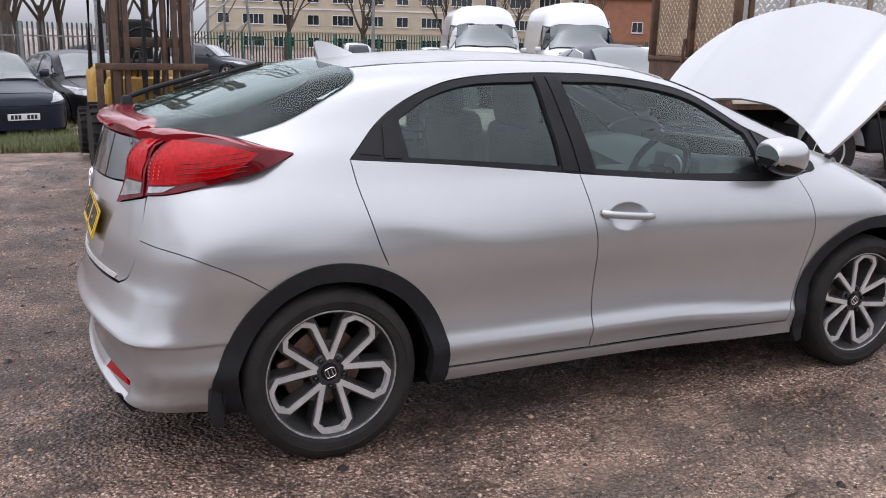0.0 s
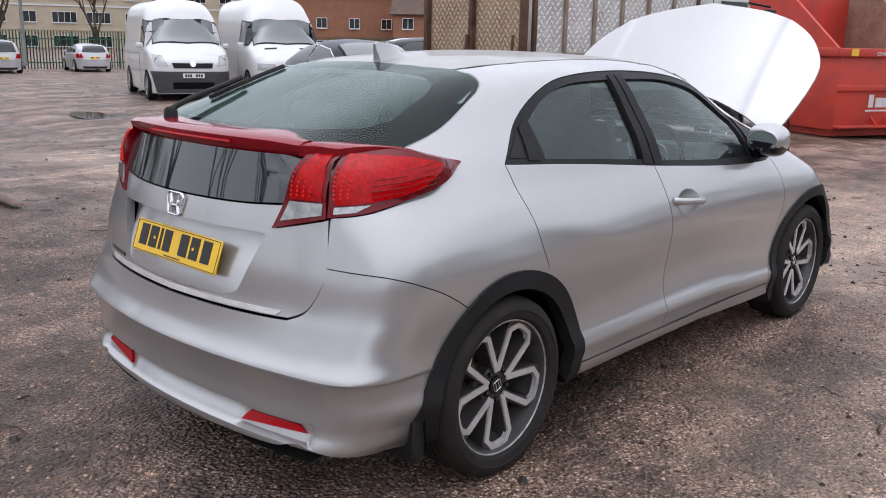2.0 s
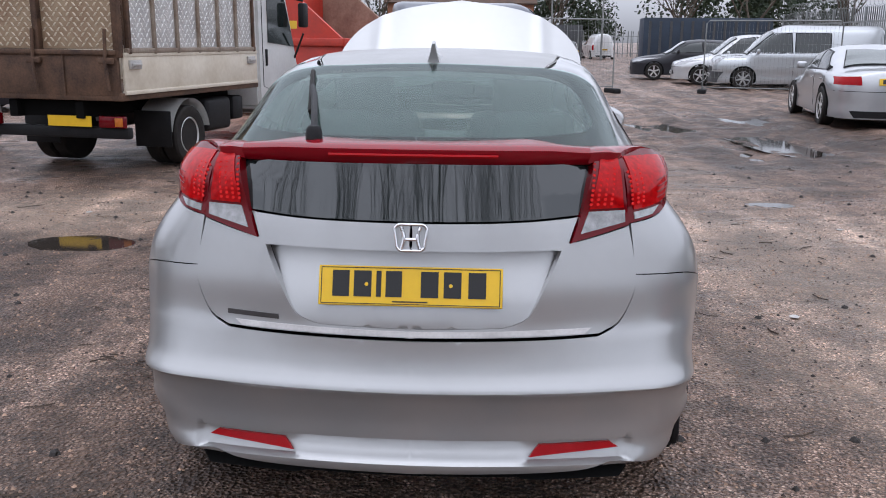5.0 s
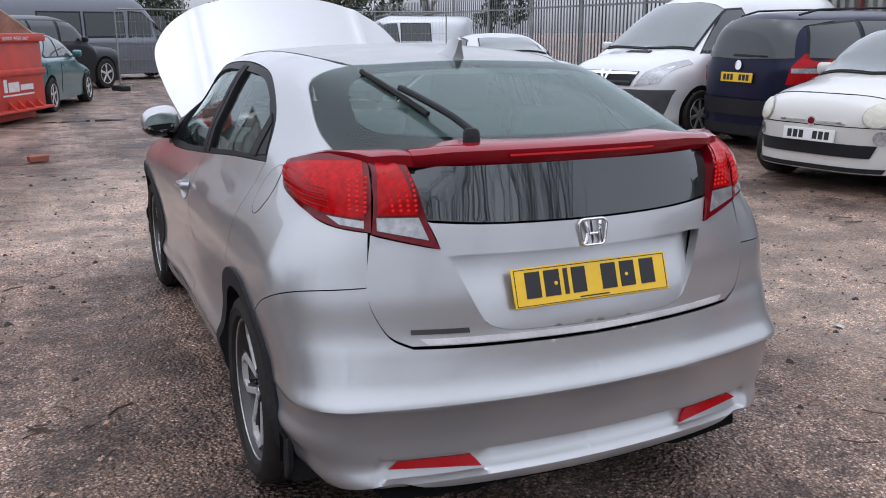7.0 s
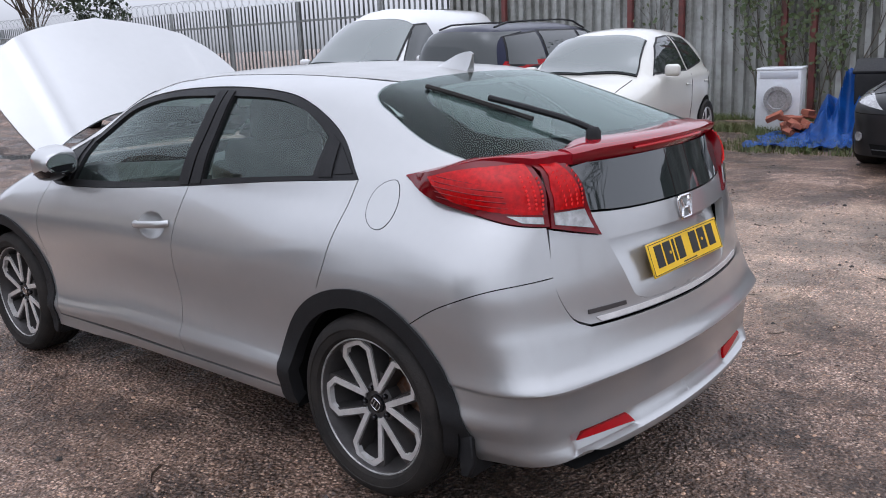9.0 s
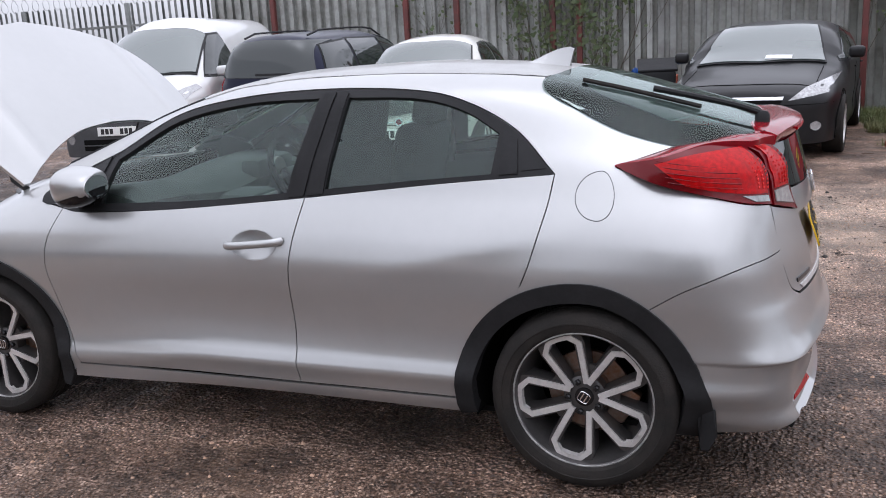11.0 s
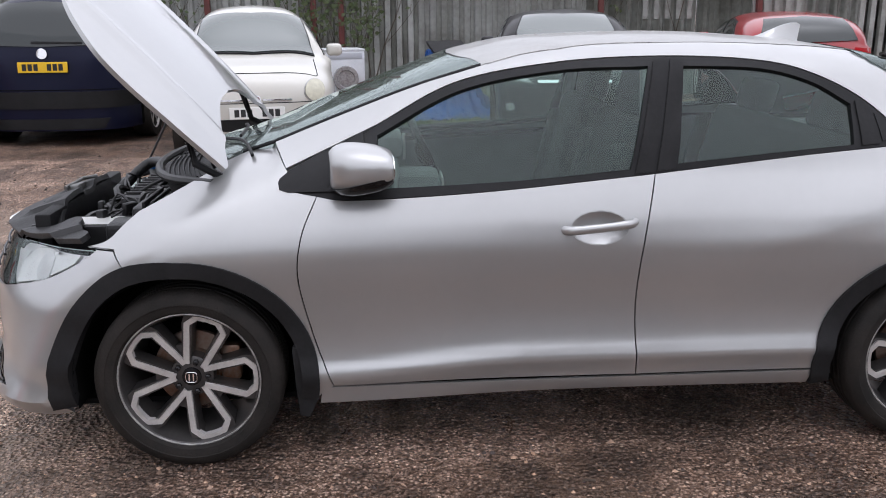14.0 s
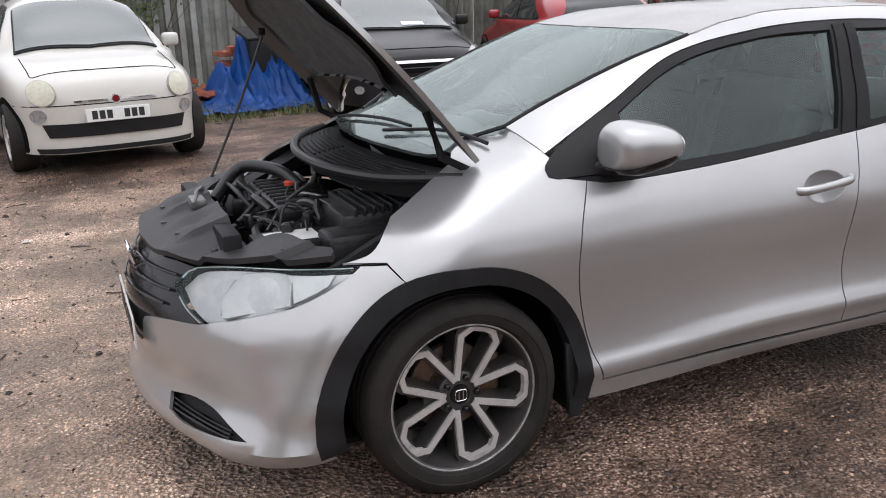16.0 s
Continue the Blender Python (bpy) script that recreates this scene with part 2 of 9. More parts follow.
def box(size, at=(0, 0, 0), bevel=0.0, segs=2, taper=1.0, rot=None):
    bm = bmesh.new()
    bmesh.ops.create_cube(bm, size=1)
    for v in bm.verts:
        k = taper if v.co.z > 0 else 1
        v.co = Vector((v.co.x * size[0] * k, v.co.y * size[1] * k, v.co.z * size[2]))
    if bevel:
        bmesh.ops.bevel(bm, geom=list(bm.edges), offset=bevel, segments=segs, profile=0.5, affect="EDGES")
    if rot:
        bm.transform(pose(0, 0, 0, *rot))
    bm.transform(Matrix.Translation(at))
    return bm


def lathe(profile, segs=32, axis="x"):
    """A solid of revolution; profile: (along, radius) points."""
    bm = bmesh.new()
    rings = []
    for a, r in profile:
        ring = []
        for i in range(segs):
            t = 2 * math.pi * i / segs
            c, s = r * math.cos(t), r * math.sin(t)
            ring.append(bm.verts.new({"x": (a, c, s), "y": (c, a, s), "z": (c, s, a)}[axis]))
        rings.append(ring)
    for p, q in zip(rings, rings[1:]):
        for i in range(segs):
            bm.faces.new([p[i], p[(i + 1) % segs], q[(i + 1) % segs], q[i]])
    for ring in (rings[0], rings[-1]):
        bm.faces.new(ring)
    bmesh.ops.remove_doubles(bm, verts=bm.verts, dist=1e-5)
    bmesh.ops.recalc_face_normals(bm, faces=bm.faces)
    return bm


def tube(pts, r=0.01, segs=8, closed=False, radii=None):
    """A round bar along pts."""
    bm = bmesh.new()
    p = [Vector(q) for q in pts]
    rings = []
    up = Vector((0, 0, 1))
    n = len(p)
    for i, c in enumerate(p):
        d = (p[(i + 1) % n] if closed or i + 1 < n else c) - (p[i - 1] if closed or i else c)
        d = d.normalized() if d.length > 1e-9 else Vector((0, 0, 1))
        a = d.cross(up if abs(d.z) < 0.95 else Vector((1, 0, 0))).normalized()
        b = a.cross(d)
        rr = radii[i] if radii else r
        rings.append([bm.verts.new(c + (a * math.cos(2 * math.pi * k / segs) + b * math.sin(2 * math.pi * k / segs)) * rr) for k in range(segs)])
    for i in range(n if closed else n - 1):
        q, s = rings[i], rings[(i + 1) % n]
        for k in range(segs):
            bm.faces.new([q[k], q[(k + 1) % segs], s[(k + 1) % segs], s[k]])
    if not closed:
        bm.faces.new(rings[0][::-1])
        bm.faces.new(rings[-1])
    bmesh.ops.recalc_face_normals(bm, faces=bm.faces)
    return bm


def prism(loop, h, bevel=0.0, m=None):
    """The 2D loop in x, y drawn up to height h, moved by m."""
    bm = bmesh.new()
    f = bm.faces.new([bm.verts.new((p[0], p[1], 0)) for p in loop])
    r = bmesh.ops.extrude_face_region(bm, geom=[f])
    bmesh.ops.translate(bm, verts=[v for v in r["geom"] if isinstance(v, bmesh.types.BMVert)], vec=(0, 0, h))
    bmesh.ops.recalc_face_normals(bm, faces=bm.faces)
    if bevel:
        bmesh.ops.bevel(bm, geom=[e for e in bm.edges if len(e.link_faces) == 2 and e.calc_face_angle(0) > 0.6], offset=bevel, segments=1, affect="EDGES")
    if m is not None:
        bm.transform(m)
    return bm


def join(*bms):
    out = bms[0]
    for b in bms[1:]:
        me = bpy.data.meshes.new("j")
        b.to_mesh(me)
        out.from_mesh(me)
        bpy.data.meshes.remove(me)
        b.free()
    return out


def curve(*pts):
    """A smooth function through (x, y) points, flat beyond the ends."""
    xs, ys = [p[0] for p in pts], [p[1] for p in pts]
    ms = []
    for i in range(len(xs)):
        if 0 < i < len(xs) - 1:
            a, b = (ys[i] - ys[i - 1]) / (xs[i] - xs[i - 1]), (ys[i + 1] - ys[i]) / (xs[i + 1] - xs[i])
            ms.append(0 if a * b <= 0 else 2 * a * b / (a + b))
        else:
            ms.append((ys[1] - ys[0]) / (xs[1] - xs[0]) if i == 0 else (ys[-1] - ys[-2]) / (xs[-1] - xs[-2]))

    def f(x):
        if x <= xs[0]:
            return ys[0]
        if x >= xs[-1]:
            return ys[-1]
        i = 0
        while xs[i + 1] < x:
            i += 1
        h = xs[i + 1] - xs[i]
        t = (x - xs[i]) / h
        return (ys[i] * (1 + 2 * t) * (1 - t) ** 2 + ms[i] * h * t * (1 - t) ** 2 + ys[i + 1] * t * t * (3 - 2 * t) + ms[i + 1] * h * t * t * (t - 1))

    return f


def ease(a, b, x):
    t = min(1.0, max(0.0, (x - a) / (b - a)))
    return t * t * (3 - 2 * t)

# ---- the silver hatchback: x to its right, y ahead, rear axle at y = 0 ----
LOW = curve((0.16, 0.79), (0.22, 0.838), (0.27, 0.868), (0.31, 0.873), (0.345, 0.884), (0.363, 0.889), (0.38, 0.887), (0.42, 0.870), (0.5, 0.863), (0.6, 0.872), (0.68, 0.882), (0.74, 0.884), (0.82, 0.87), (0.9, 0.842), (0.99, 0.80))
HIGH = curve((0, 0.80), (0.25, 0.765), (0.477, 0.714), (0.705, 0.66), (0.818, 0.622), (0.90, 0.56), (0.955, 0.45), (0.982, 0.28), (0.994, 0.15), (1.0, 0.0))
CROWN = curve((-0.75, 1.10), (-0.55, 1.165), (-0.3, 1.245), (0, 1.335), (0.17, 1.377), (0.4, 1.407), (0.85, 1.430), (1.33, 1.417), (1.57, 1.377), (1.78, 1.311), (2.0, 1.225), (2.3, 1.108), (2.55, 1.02), (2.75, 0.985))
TAIL = curve((0.16, -0.68), (0.205, -0.735), (0.24, -0.752), (0.262, -0.746), (0.30, -0.733), (0.36, -0.735), (0.44, -0.752), (0.474, -0.767), (0.480, -0.782), (0.485, -0.785), (0.492, -0.783), (0.51, -0.772), (0.54, -0.757), (0.60, -0.745), (0.625, -0.742), (0.66, -0.735), (0.75, -0.732), (0.85, -0.716), (0.93, -0.699), (1.0, -0.680), (1.08, -0.658), (1.15, -0.636), (1.22, -0.54))
TAIL_BOW = curve((0.2, 0.16), (0.5, 0.19), (0.7, 0.27), (1.0, 0.33))
NOSE = curve((0.16, 3.40), (0.21, 3.47), (0.25, 3.495), (0.30, 3.475), (0.36, 3.455), (0.45, 3.47), (0.55, 3.475), (0.64, 3.44), (0.70, 3.41), (0.80, 3.32))
NOSE_BOW = curve((0.2, 0.36), (0.3, 0.40), (0.5, 0.55), (0.7, 0.70))
CREST = curve((2.3, 1.09), (2.47, 1.01), (2.67, 0.905), (2.85, 0.82), (2.95, 0.775), (3.1, 0.74))
LEDGE = curve((0.36, 0.0), (0.474, 0.002), (0.480, 0.007), (0.485, 0.009), (0.492, 0.0085), (0.52, 0.004), (0.57, 0.0))
RX, RY, FX, FY, ARM = 0.45, -0.05, 0.40, 2.75, 0.55


def half_width(y, z):
    if z <= 0.99:
        # the ledge along the doors dips to the sill behind the front wheel
        x = LOW(z + 0.045 * ease(1.40, 2.14, y) * ease(2.45, 2.16, y) * ease(0.66, 0.42, z))
    else:
        top = max(CROWN(y), 1.0)
        x = HIGH(min(1.0, (z - 0.99) / (top - 0.99)))
    k = ease(0.8, 1.3, z)
    if y < 0.9:
        x -= 0.07 * (0.9 - y) ** 2 * k
    elif y > 1.3:
        x -= 0.12 * (y - 1.3) ** 2 * k
    # flanks swell over the wheels, doors are waisted between them
    x += 0.004 * math.exp(-(((y + 0.02) / 0.45) ** 2) - ((z - 0.70) / 0.14) ** 2)
    x += 0.014 * math.exp(-(((y - 2.62) / 0.45) ** 2) - ((z - 0.72) / 0.14) ** 2)
    x -= 0.012 * math.exp(-(((y - 1.35) / 0.55) ** 2) - ((z - 0.56) / 0.15) ** 2)
    # haunch: a soft shoulder that rises from the rear door over the wheel, with a firmer lower edge
    if y < 0.95:
        d = z - (0.915 - 0.33 * (y + 0.05) ** 2 / (0.35 + abs(y + 0.05)))
        x += 0.011 * ease(0.95, 0.25, y) * ease(-0.62, -0.15, y) * math.exp(-((d / (0.065 if d < 0 else 0.12)) ** 2))
    if y < -0.2 and z < 0.52:
        x -= 0.055 * ease(0.2, 0.5, -y) * ease(0.52, 0.2, z)
    if y < -0.24:
        x += LEDGE(z) * ease(0.24, 0.50, -y)
    if y < -0.25:
        x -= 0.012 * ease(0.25, 0.6, -y) * ease(0.85, 0.7, z)
    if y > 2.9:
        x += (0.016 * ease(0.275, 0.245, z) - 0.014 * math.exp(-(((z - 0.33) / 0.055) ** 2))) * ease(2.9, 3.08, y)
    if y > 2.3:
        x -= 0.13 * min(1.6, max(0.0, (z - (CREST(y) - 0.14)) / 0.14)) ** 2.2
    return max(x, 0.0)


def smax(a, b, k):
    h = max(k - abs(a - b), 0.0) / k
    return max(a, b) + h * h * k * 0.25


def excess(x, y, z):
    side = x - half_width(y, z)
    if y < 1.2:
        slot = ease(0.318, 0.311, z) * ease(0.246, 0.256, z) * ease(0.665, 0.625, x)
        dent = slot * (0.020 - 0.010 * ease(0.36, 0.32, x) * ease(0.318, 0.256, z))
        return smax(side, TAIL(z) + dent + TAIL_BOW(z) * x * x - y, 0.16)
    return smax(side, y - NOSE(z) + NOSE_BOW(z) * x * x, 0.2)


def shell(s, z):
    """The skin: s is y along the flank, then runs round the corners to the middle of tail or nose."""
    if s < RY:
        a = min((RY - s) / ARM, math.pi / 2)
        o, d = Vector((RX, RY)), Vector((math.cos(a), -math.sin(a)))
        o = o - Vector((max(0.0, RY - s - ARM * math.pi / 2), 0))
    elif s > FY:
        a = min((s - FY) / ARM, math.pi / 2)
        o, d = Vector((FX, FY)), Vector((math.cos(a), math.sin(a)))
        o = o - Vector((max(0.0, s - FY - ARM * math.pi / 2), 0))
    else:
        o, d = Vector((0, s)), Vector((1, 0))
    lo, hi = 0.0, 1.3
    for _ in range(22):
        mid = (lo + hi) / 2
        if excess(o.x + d.x * mid, o.y + d.y * mid, z) > 0:
            hi = mid
        else:
            lo = mid
    if s > FY:
        # the crease that runs from the headlamp down to the lip
        lo += 0.013 * math.exp(-(((s - FY - 0.25 - 0.16 * ease(0.72, 0.25, z)) / 0.085) ** 2)) * ease(0.20, 0.28, z) * ease(0.74, 0.58, z)
    return (o.x + d.x * lo, o.y + d.y * lo, z)


def along(x, y):
    """The s of a place on the skin."""
    if y > FY:
        return FY + ARM * math.pi / 2 + (FX - x) if x < FX else FY + ARM * math.atan2(y - FY, x - FX)
    if y < RY:
        return RY - ARM * math.pi / 2 - (RX - x) if x < RX else RY - ARM * math.atan2(RY - y, x - RX)
    return y


def sz(x, y, z):
    return (along(x, y), z)


def top(x, y):
    """The skin seen from above."""
    lo, hi = 0.9, CROWN(y)
    ax = abs(x)
    for _ in range(20):
        mid = (lo + hi) / 2
        if half_width(y, mid) > ax:
            lo = mid
        else:
            hi = mid
    return (x, y, lo)


TAIL_END = RY - ARM * math.pi / 2 - RX
NOSE_END = FY + ARM * math.pi / 2 + FX
car = thing("hatchback_car", "silver five-door hatchback standing on wet gravel with its bonnet propped open", "car")


def arch(yc, rs, rt, a0, a1, n=24, zc=0.315, ahead=0.0):
    """An arch round a wheel; ahead: how much wider it is on its forward side."""
    out = []
    for i in range(n + 1):
        a = radians(a0 + (a1 - a0) * i / n)
        r = rs + (rt - rs) * math.sin(a) ** 2 + ahead * max(0.0, math.cos(a))
        out.append((yc + r * math.cos(a), zc + r * math.sin(a)))
    return out


# flank panels
DOOR_FRONT = [(2.146, 0.932), (2.198, 0.808), (2.212, 0.661), (2.167, 0.446), (2.11, 0.288)]
PILLAR_GAP = [(1.068, 0.292), (1.074, 0.406), (1.078, 0.612), (1.064, 0.772), (1.018, 0.985)]
DOOR_REAR = [(0.100, 1.064), (0.119, 0.942), (0.168, 0.775), (0.208, 0.688)]
BELT_R = [(1.018, 0.985), (0.7, 1.017), (0.435, 1.041), (0.100, 1.064)]
BELT_F = [(2.27, 0.945), (2.146, 0.922), (2.02, 0.920), (1.6, 0.938), (1.018, 0.985)]
DLO_TOP = [(0.100, 1.064), (0.25, 1.205), (0.43, 1.298), (0.62, 1.343), (0.95, 1.360), (1.33, 1.343), (1.67, 1.280), (1.95, 1.140), (2.27, 0.972)]
doors = []
bm = sheet(outline(DOOR_FRONT, [(2.11, 0.288), (1.6, 0.294), (1.068, 0.292)], PILLAR_GAP, [(1.018, 0.985), (1.6, 0.938), (2.02, 0.920), (2.146, 0.932)]), shell, 0.021, gap=0.0022, rows=(0.345, 0.356, 0.366, 0.38), holes=[[Vector((1.215 + 0.094 * math.cos(2 * math.pi * k / 36), 0.818 + 0.053 * math.sin(2 * math.pi * k / 36))) for k in range(36)]])
front_doors = pair("front_door", bm, SILVER, car)
ra = arch(0, 0.436, 0.410, 69, 4)
bm = sheet(outline(DOOR_REAR, ra, [ra[-1], (0.44, 0.292)], [(0.44, 0.292), (0.8, 0.293), (1.068, 0.292)], PILLAR_GAP, BELT_R), shell, 0.021, gap=0.0022, rows=(0.345, 0.356, 0.366, 0.38))
rear_doors = pair("rear_door", bm, SILVER, car)
bm = sheet(outline([(2.15, 0.284), (2.11, 0.284)], [(2.11, 0.284), (0.44, 0.287)], [(0.44, 0.287), (0.44, 0.228)], [(0.44, 0.228), (1.2, 0.235), (2.16, 0.222)], [(2.16, 0.222), (2.15, 0.284)]), shell, 0.03, gap=0.001)
pair("sill", bm, SILVER, car)

# quarter, roof rail and front pillar in one pressing
seam = [arch(0, 0.436, 0.410, 127, 128)[0], (-0.40, 0.738), sz(0.80, -0.475, 0.788), sz(0.655, -0.615, 0.803)]
lamp_low = [sz(0.629, -0.561, 0.948), sz(0.70, -0.46, 0.965), sz(0.735, -0.32, 1.005), (-0.135, 1.083)]
lamp_high = [(-0.135, 1.083), sz(0.69, -0.24, 1.118), sz(0.632, -0.338, 1.142)]
hatch_edge = [sz(0.632, -0.338, 1.142), sz(0.62, -0.2, 1.195), (-0.03, 1.25), (0.10, 1.295), (0.145, 1.312)]
rail = [(0.145, 1.312), (0.19, 1.352), (0.205, 1.366)]
ditch = [(0.205, 1.366), (0.4, 1.385), (0.7, 1.400), (0.95, 1.402), (1.2, 1.396), (1.45, 1.366), (1.58, 1.333)]
screen_edge = [(1.58, 1.333), (1.8, 1.267), (2.05, 1.175), (2.3, 1.080), (2.475, 1.012)]
bm = sheet(outline(arch(0, 0.436, 0.410, 61, 127), seam, [seam[-1], sz(0.645, -0.60, 0.87), lamp_low[0]], lamp_low, lamp_high, hatch_edge, rail, ditch, screen_edge[:4], [(2.3, 1.080), (2.235, 0.995)], DLO_TOP[::-1][1:], DOOR_REAR), shell, 0.024, gap=0.0018)
quarters = pair("quarter_panel", bm, SILVER, car)
fa = arch(2.595, 0.43, 0.418, 66, 176, ahead=0.045)
bm = sheet(outline([(2.235, 0.995), (2.3, 1.080)], screen_edge[3:], [(2.475, 1.012), (2.67, 0.912), (2.80, 0.848), (2.88, 0.793), sz(0.757, 2.925, 0.764)], [sz(0.757, 2.925, 0.764), (2.829, 0.770)], [(2.829, 0.770), fa[0]], fa, [fa[-1], (2.17, 0.24)], [(2.17, 0.24), (2.125, 0.285)], DOOR_FRONT[::-1], [DOOR_FRONT[0], (2.27, 0.955)]), shell, 0.026, gap=0.0018)
fenders = pair("fender", bm, SILVER, car)

# bumpers
BUMPER_ROWS = (0.2455, 0.251, 0.2565, 0.310, 0.3145, 0.319, 0.4675, 0.474, 0.4775, 0.481, 0.485, 0.490, 0.497, 0.5055)
rb = arch(0, 0.436, 0.410, 127, 183)
bm = sheet(outline(rb, [rb[-1], (-0.43, 0.225)], [(-0.43, 0.225), sz(0.814, -0.467, 0.214), sz(0.73, -0.63, 0.235), sz(0.6, -0.71, 0.248), sz(0.45, -0.72, 0.222), (TAIL_END, 0.212)], [(TAIL_END, z) for z in (0.212, 0.23, *BUMPER_ROWS, 0.52, 0.55, 0.58, 0.627)], [(TAIL_END, 0.627), sz(0.4, -0.72, 0.630), sz(0.545, -0.69, 0.634)], [sz(0.545, -0.69, 0.634), sz(0.605, -0.66, 0.665), sz(0.645, -0.63, 0.74), sz(0.655, -0.615, 0.80)], seam[::-1]), shell, 0.0145, gap=0.0015, rows=BUMPER_ROWS)
rear_bumper = part("rear_bumper", both(bm), SILVER, car)
fb = arch(2.595, 0.43, 0.418, 66, 2, ahead=0.045)
HEAD_LOW = [sz(0.786, 2.876, 0.762), sz(0.779, 2.941, 0.716), sz(0.737, 3.066, 0.653), sz(0.654, 3.18, 0.614), sz(0.524, 3.305, 0.573)]
LIP = [(NOSE_END, 0.425), sz(0.19, 3.45, 0.432), sz(0.222, 3.445, 0.475), sz(0.25, 3.43, 0.53), sz(0.38, 3.385, 0.558), HEAD_LOW[-1]]
bm = sheet(outline(fb, [fb[-1], (3.03, 0.205)], [(3.03, 0.205), sz(0.82, 3.1, 0.195), sz(0.6, 3.33, 0.195), (NOSE_END, 0.19)], [(NOSE_END, 0.19), (NOSE_END, 0.425)], LIP, HEAD_LOW[::-1], [HEAD_LOW[0], (2.829, 0.766)], [(2.829, 0.766), fb[0]]), shell, 0.026, gap=0.0015,
           holes=[outline([sz(0.401, 3.40, 0.325), sz(0.521, 3.341, 0.344), sz(0.631, 3.293, 0.332), sz(0.765, 3.237, 0.283)], [sz(0.765, 3.237, 0.283), sz(0.706, 3.287, 0.277), sz(0.538, 3.376, 0.268), sz(0.43, 3.399, 0.280)], [sz(0.43, 3.399, 0.280), sz(0.401, 3.40, 0.325)])])
front_bumper = part("front_bumper", both(bm), SILVER, car)
bm = sheet(outline([sz(0.35, 3.39, 0.355), sz(0.80, 3.2, 0.35)], [sz(0.80, 3.2, 0.35), sz(0.80, 3.2, 0.25)], [sz(0.80, 3.2, 0.25), sz(0.35, 3.39, 0.265)], [sz(0.35, 3.39, 0.265), sz(0.35, 3.39, 0.355)]), shell, 0.03, lift=-0.03)
pair("fog_lamp_recess", bm, BLACK, front_bumper)
for k in range(3):
    bm = sheet(outline([sz(0.37, 3.39, 0.283 + k * 0.013), sz(0.70, 3.28, 0.279 + k * 0.009)], [sz(0.70, 3.28, 0.279 + k * 0.009), sz(0.70, 3.28, 0.283 + k * 0.009)], [sz(0.70, 3.28, 0.283 + k * 0.009), sz(0.37, 3.39, 0.288 + k * 0.013)], [sz(0.37, 3.39, 0.288 + k * 0.013), sz(0.37, 3.39, 0.283 + k * 0.013)]), shell, 0.03, lift=-0.014)
    pair("mesh_bar", bm, GLOSSBLACK, front_bumper)

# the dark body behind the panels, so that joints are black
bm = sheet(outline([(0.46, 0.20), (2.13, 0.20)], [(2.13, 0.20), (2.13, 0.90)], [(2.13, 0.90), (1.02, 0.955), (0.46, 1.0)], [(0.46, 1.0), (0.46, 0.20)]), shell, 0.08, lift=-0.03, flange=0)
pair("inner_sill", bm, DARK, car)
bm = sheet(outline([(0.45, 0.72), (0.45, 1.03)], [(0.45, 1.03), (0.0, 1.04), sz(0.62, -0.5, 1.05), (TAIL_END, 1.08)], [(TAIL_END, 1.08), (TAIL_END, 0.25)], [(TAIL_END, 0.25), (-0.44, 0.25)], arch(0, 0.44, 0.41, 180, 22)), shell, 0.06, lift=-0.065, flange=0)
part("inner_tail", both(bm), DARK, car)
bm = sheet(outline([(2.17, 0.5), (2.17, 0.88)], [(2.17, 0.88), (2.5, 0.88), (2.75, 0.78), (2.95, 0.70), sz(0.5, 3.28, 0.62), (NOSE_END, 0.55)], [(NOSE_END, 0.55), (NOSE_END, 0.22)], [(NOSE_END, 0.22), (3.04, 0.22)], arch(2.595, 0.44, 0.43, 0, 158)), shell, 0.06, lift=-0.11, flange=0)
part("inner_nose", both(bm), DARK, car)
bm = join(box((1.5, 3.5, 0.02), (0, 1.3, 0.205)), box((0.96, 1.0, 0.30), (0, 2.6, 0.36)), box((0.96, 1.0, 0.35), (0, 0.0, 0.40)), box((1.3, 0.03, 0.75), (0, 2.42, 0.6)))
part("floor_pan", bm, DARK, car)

# black arch trims with mud flaps, and the liners in the wells
for yc, rs, rt, ri_s, ri_t, name in ((0.0, 0.444, 0.416, 0.378, 0.352, "rear"), (2.595, 0.438, 0.426, 0.380, 0.374, "front")):
    a0, a1 = (-10, 190) if yc else (-11, 194)
    fwd = 0.045 if yc else 0.0
    o, i = arch(yc, rs, rt, a0, a1, 40, ahead=fwd), arch(yc, ri_s, ri_t, a1, a0, 40, ahead=fwd * 0.6)
    if yc == 0:
        o = [(p[0] - (0.04 * ease(0.40, 0.25, p[1]) if p[0] < -0.3 else 0), p[1]) for p in o]
    bm = sheet([Vector(p) for p in o + i], lambda s, z: shell(s, max(z, 0.2)), 0.03, lift=0.009, flange=0.05)
    pair("wheel_arch_trim", bm, TRIM, car)
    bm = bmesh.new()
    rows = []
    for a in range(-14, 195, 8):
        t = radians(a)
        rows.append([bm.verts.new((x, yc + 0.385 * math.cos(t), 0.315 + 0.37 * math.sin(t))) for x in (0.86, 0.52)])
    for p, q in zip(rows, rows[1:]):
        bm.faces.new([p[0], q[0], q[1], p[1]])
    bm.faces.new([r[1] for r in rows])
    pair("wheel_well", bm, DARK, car)
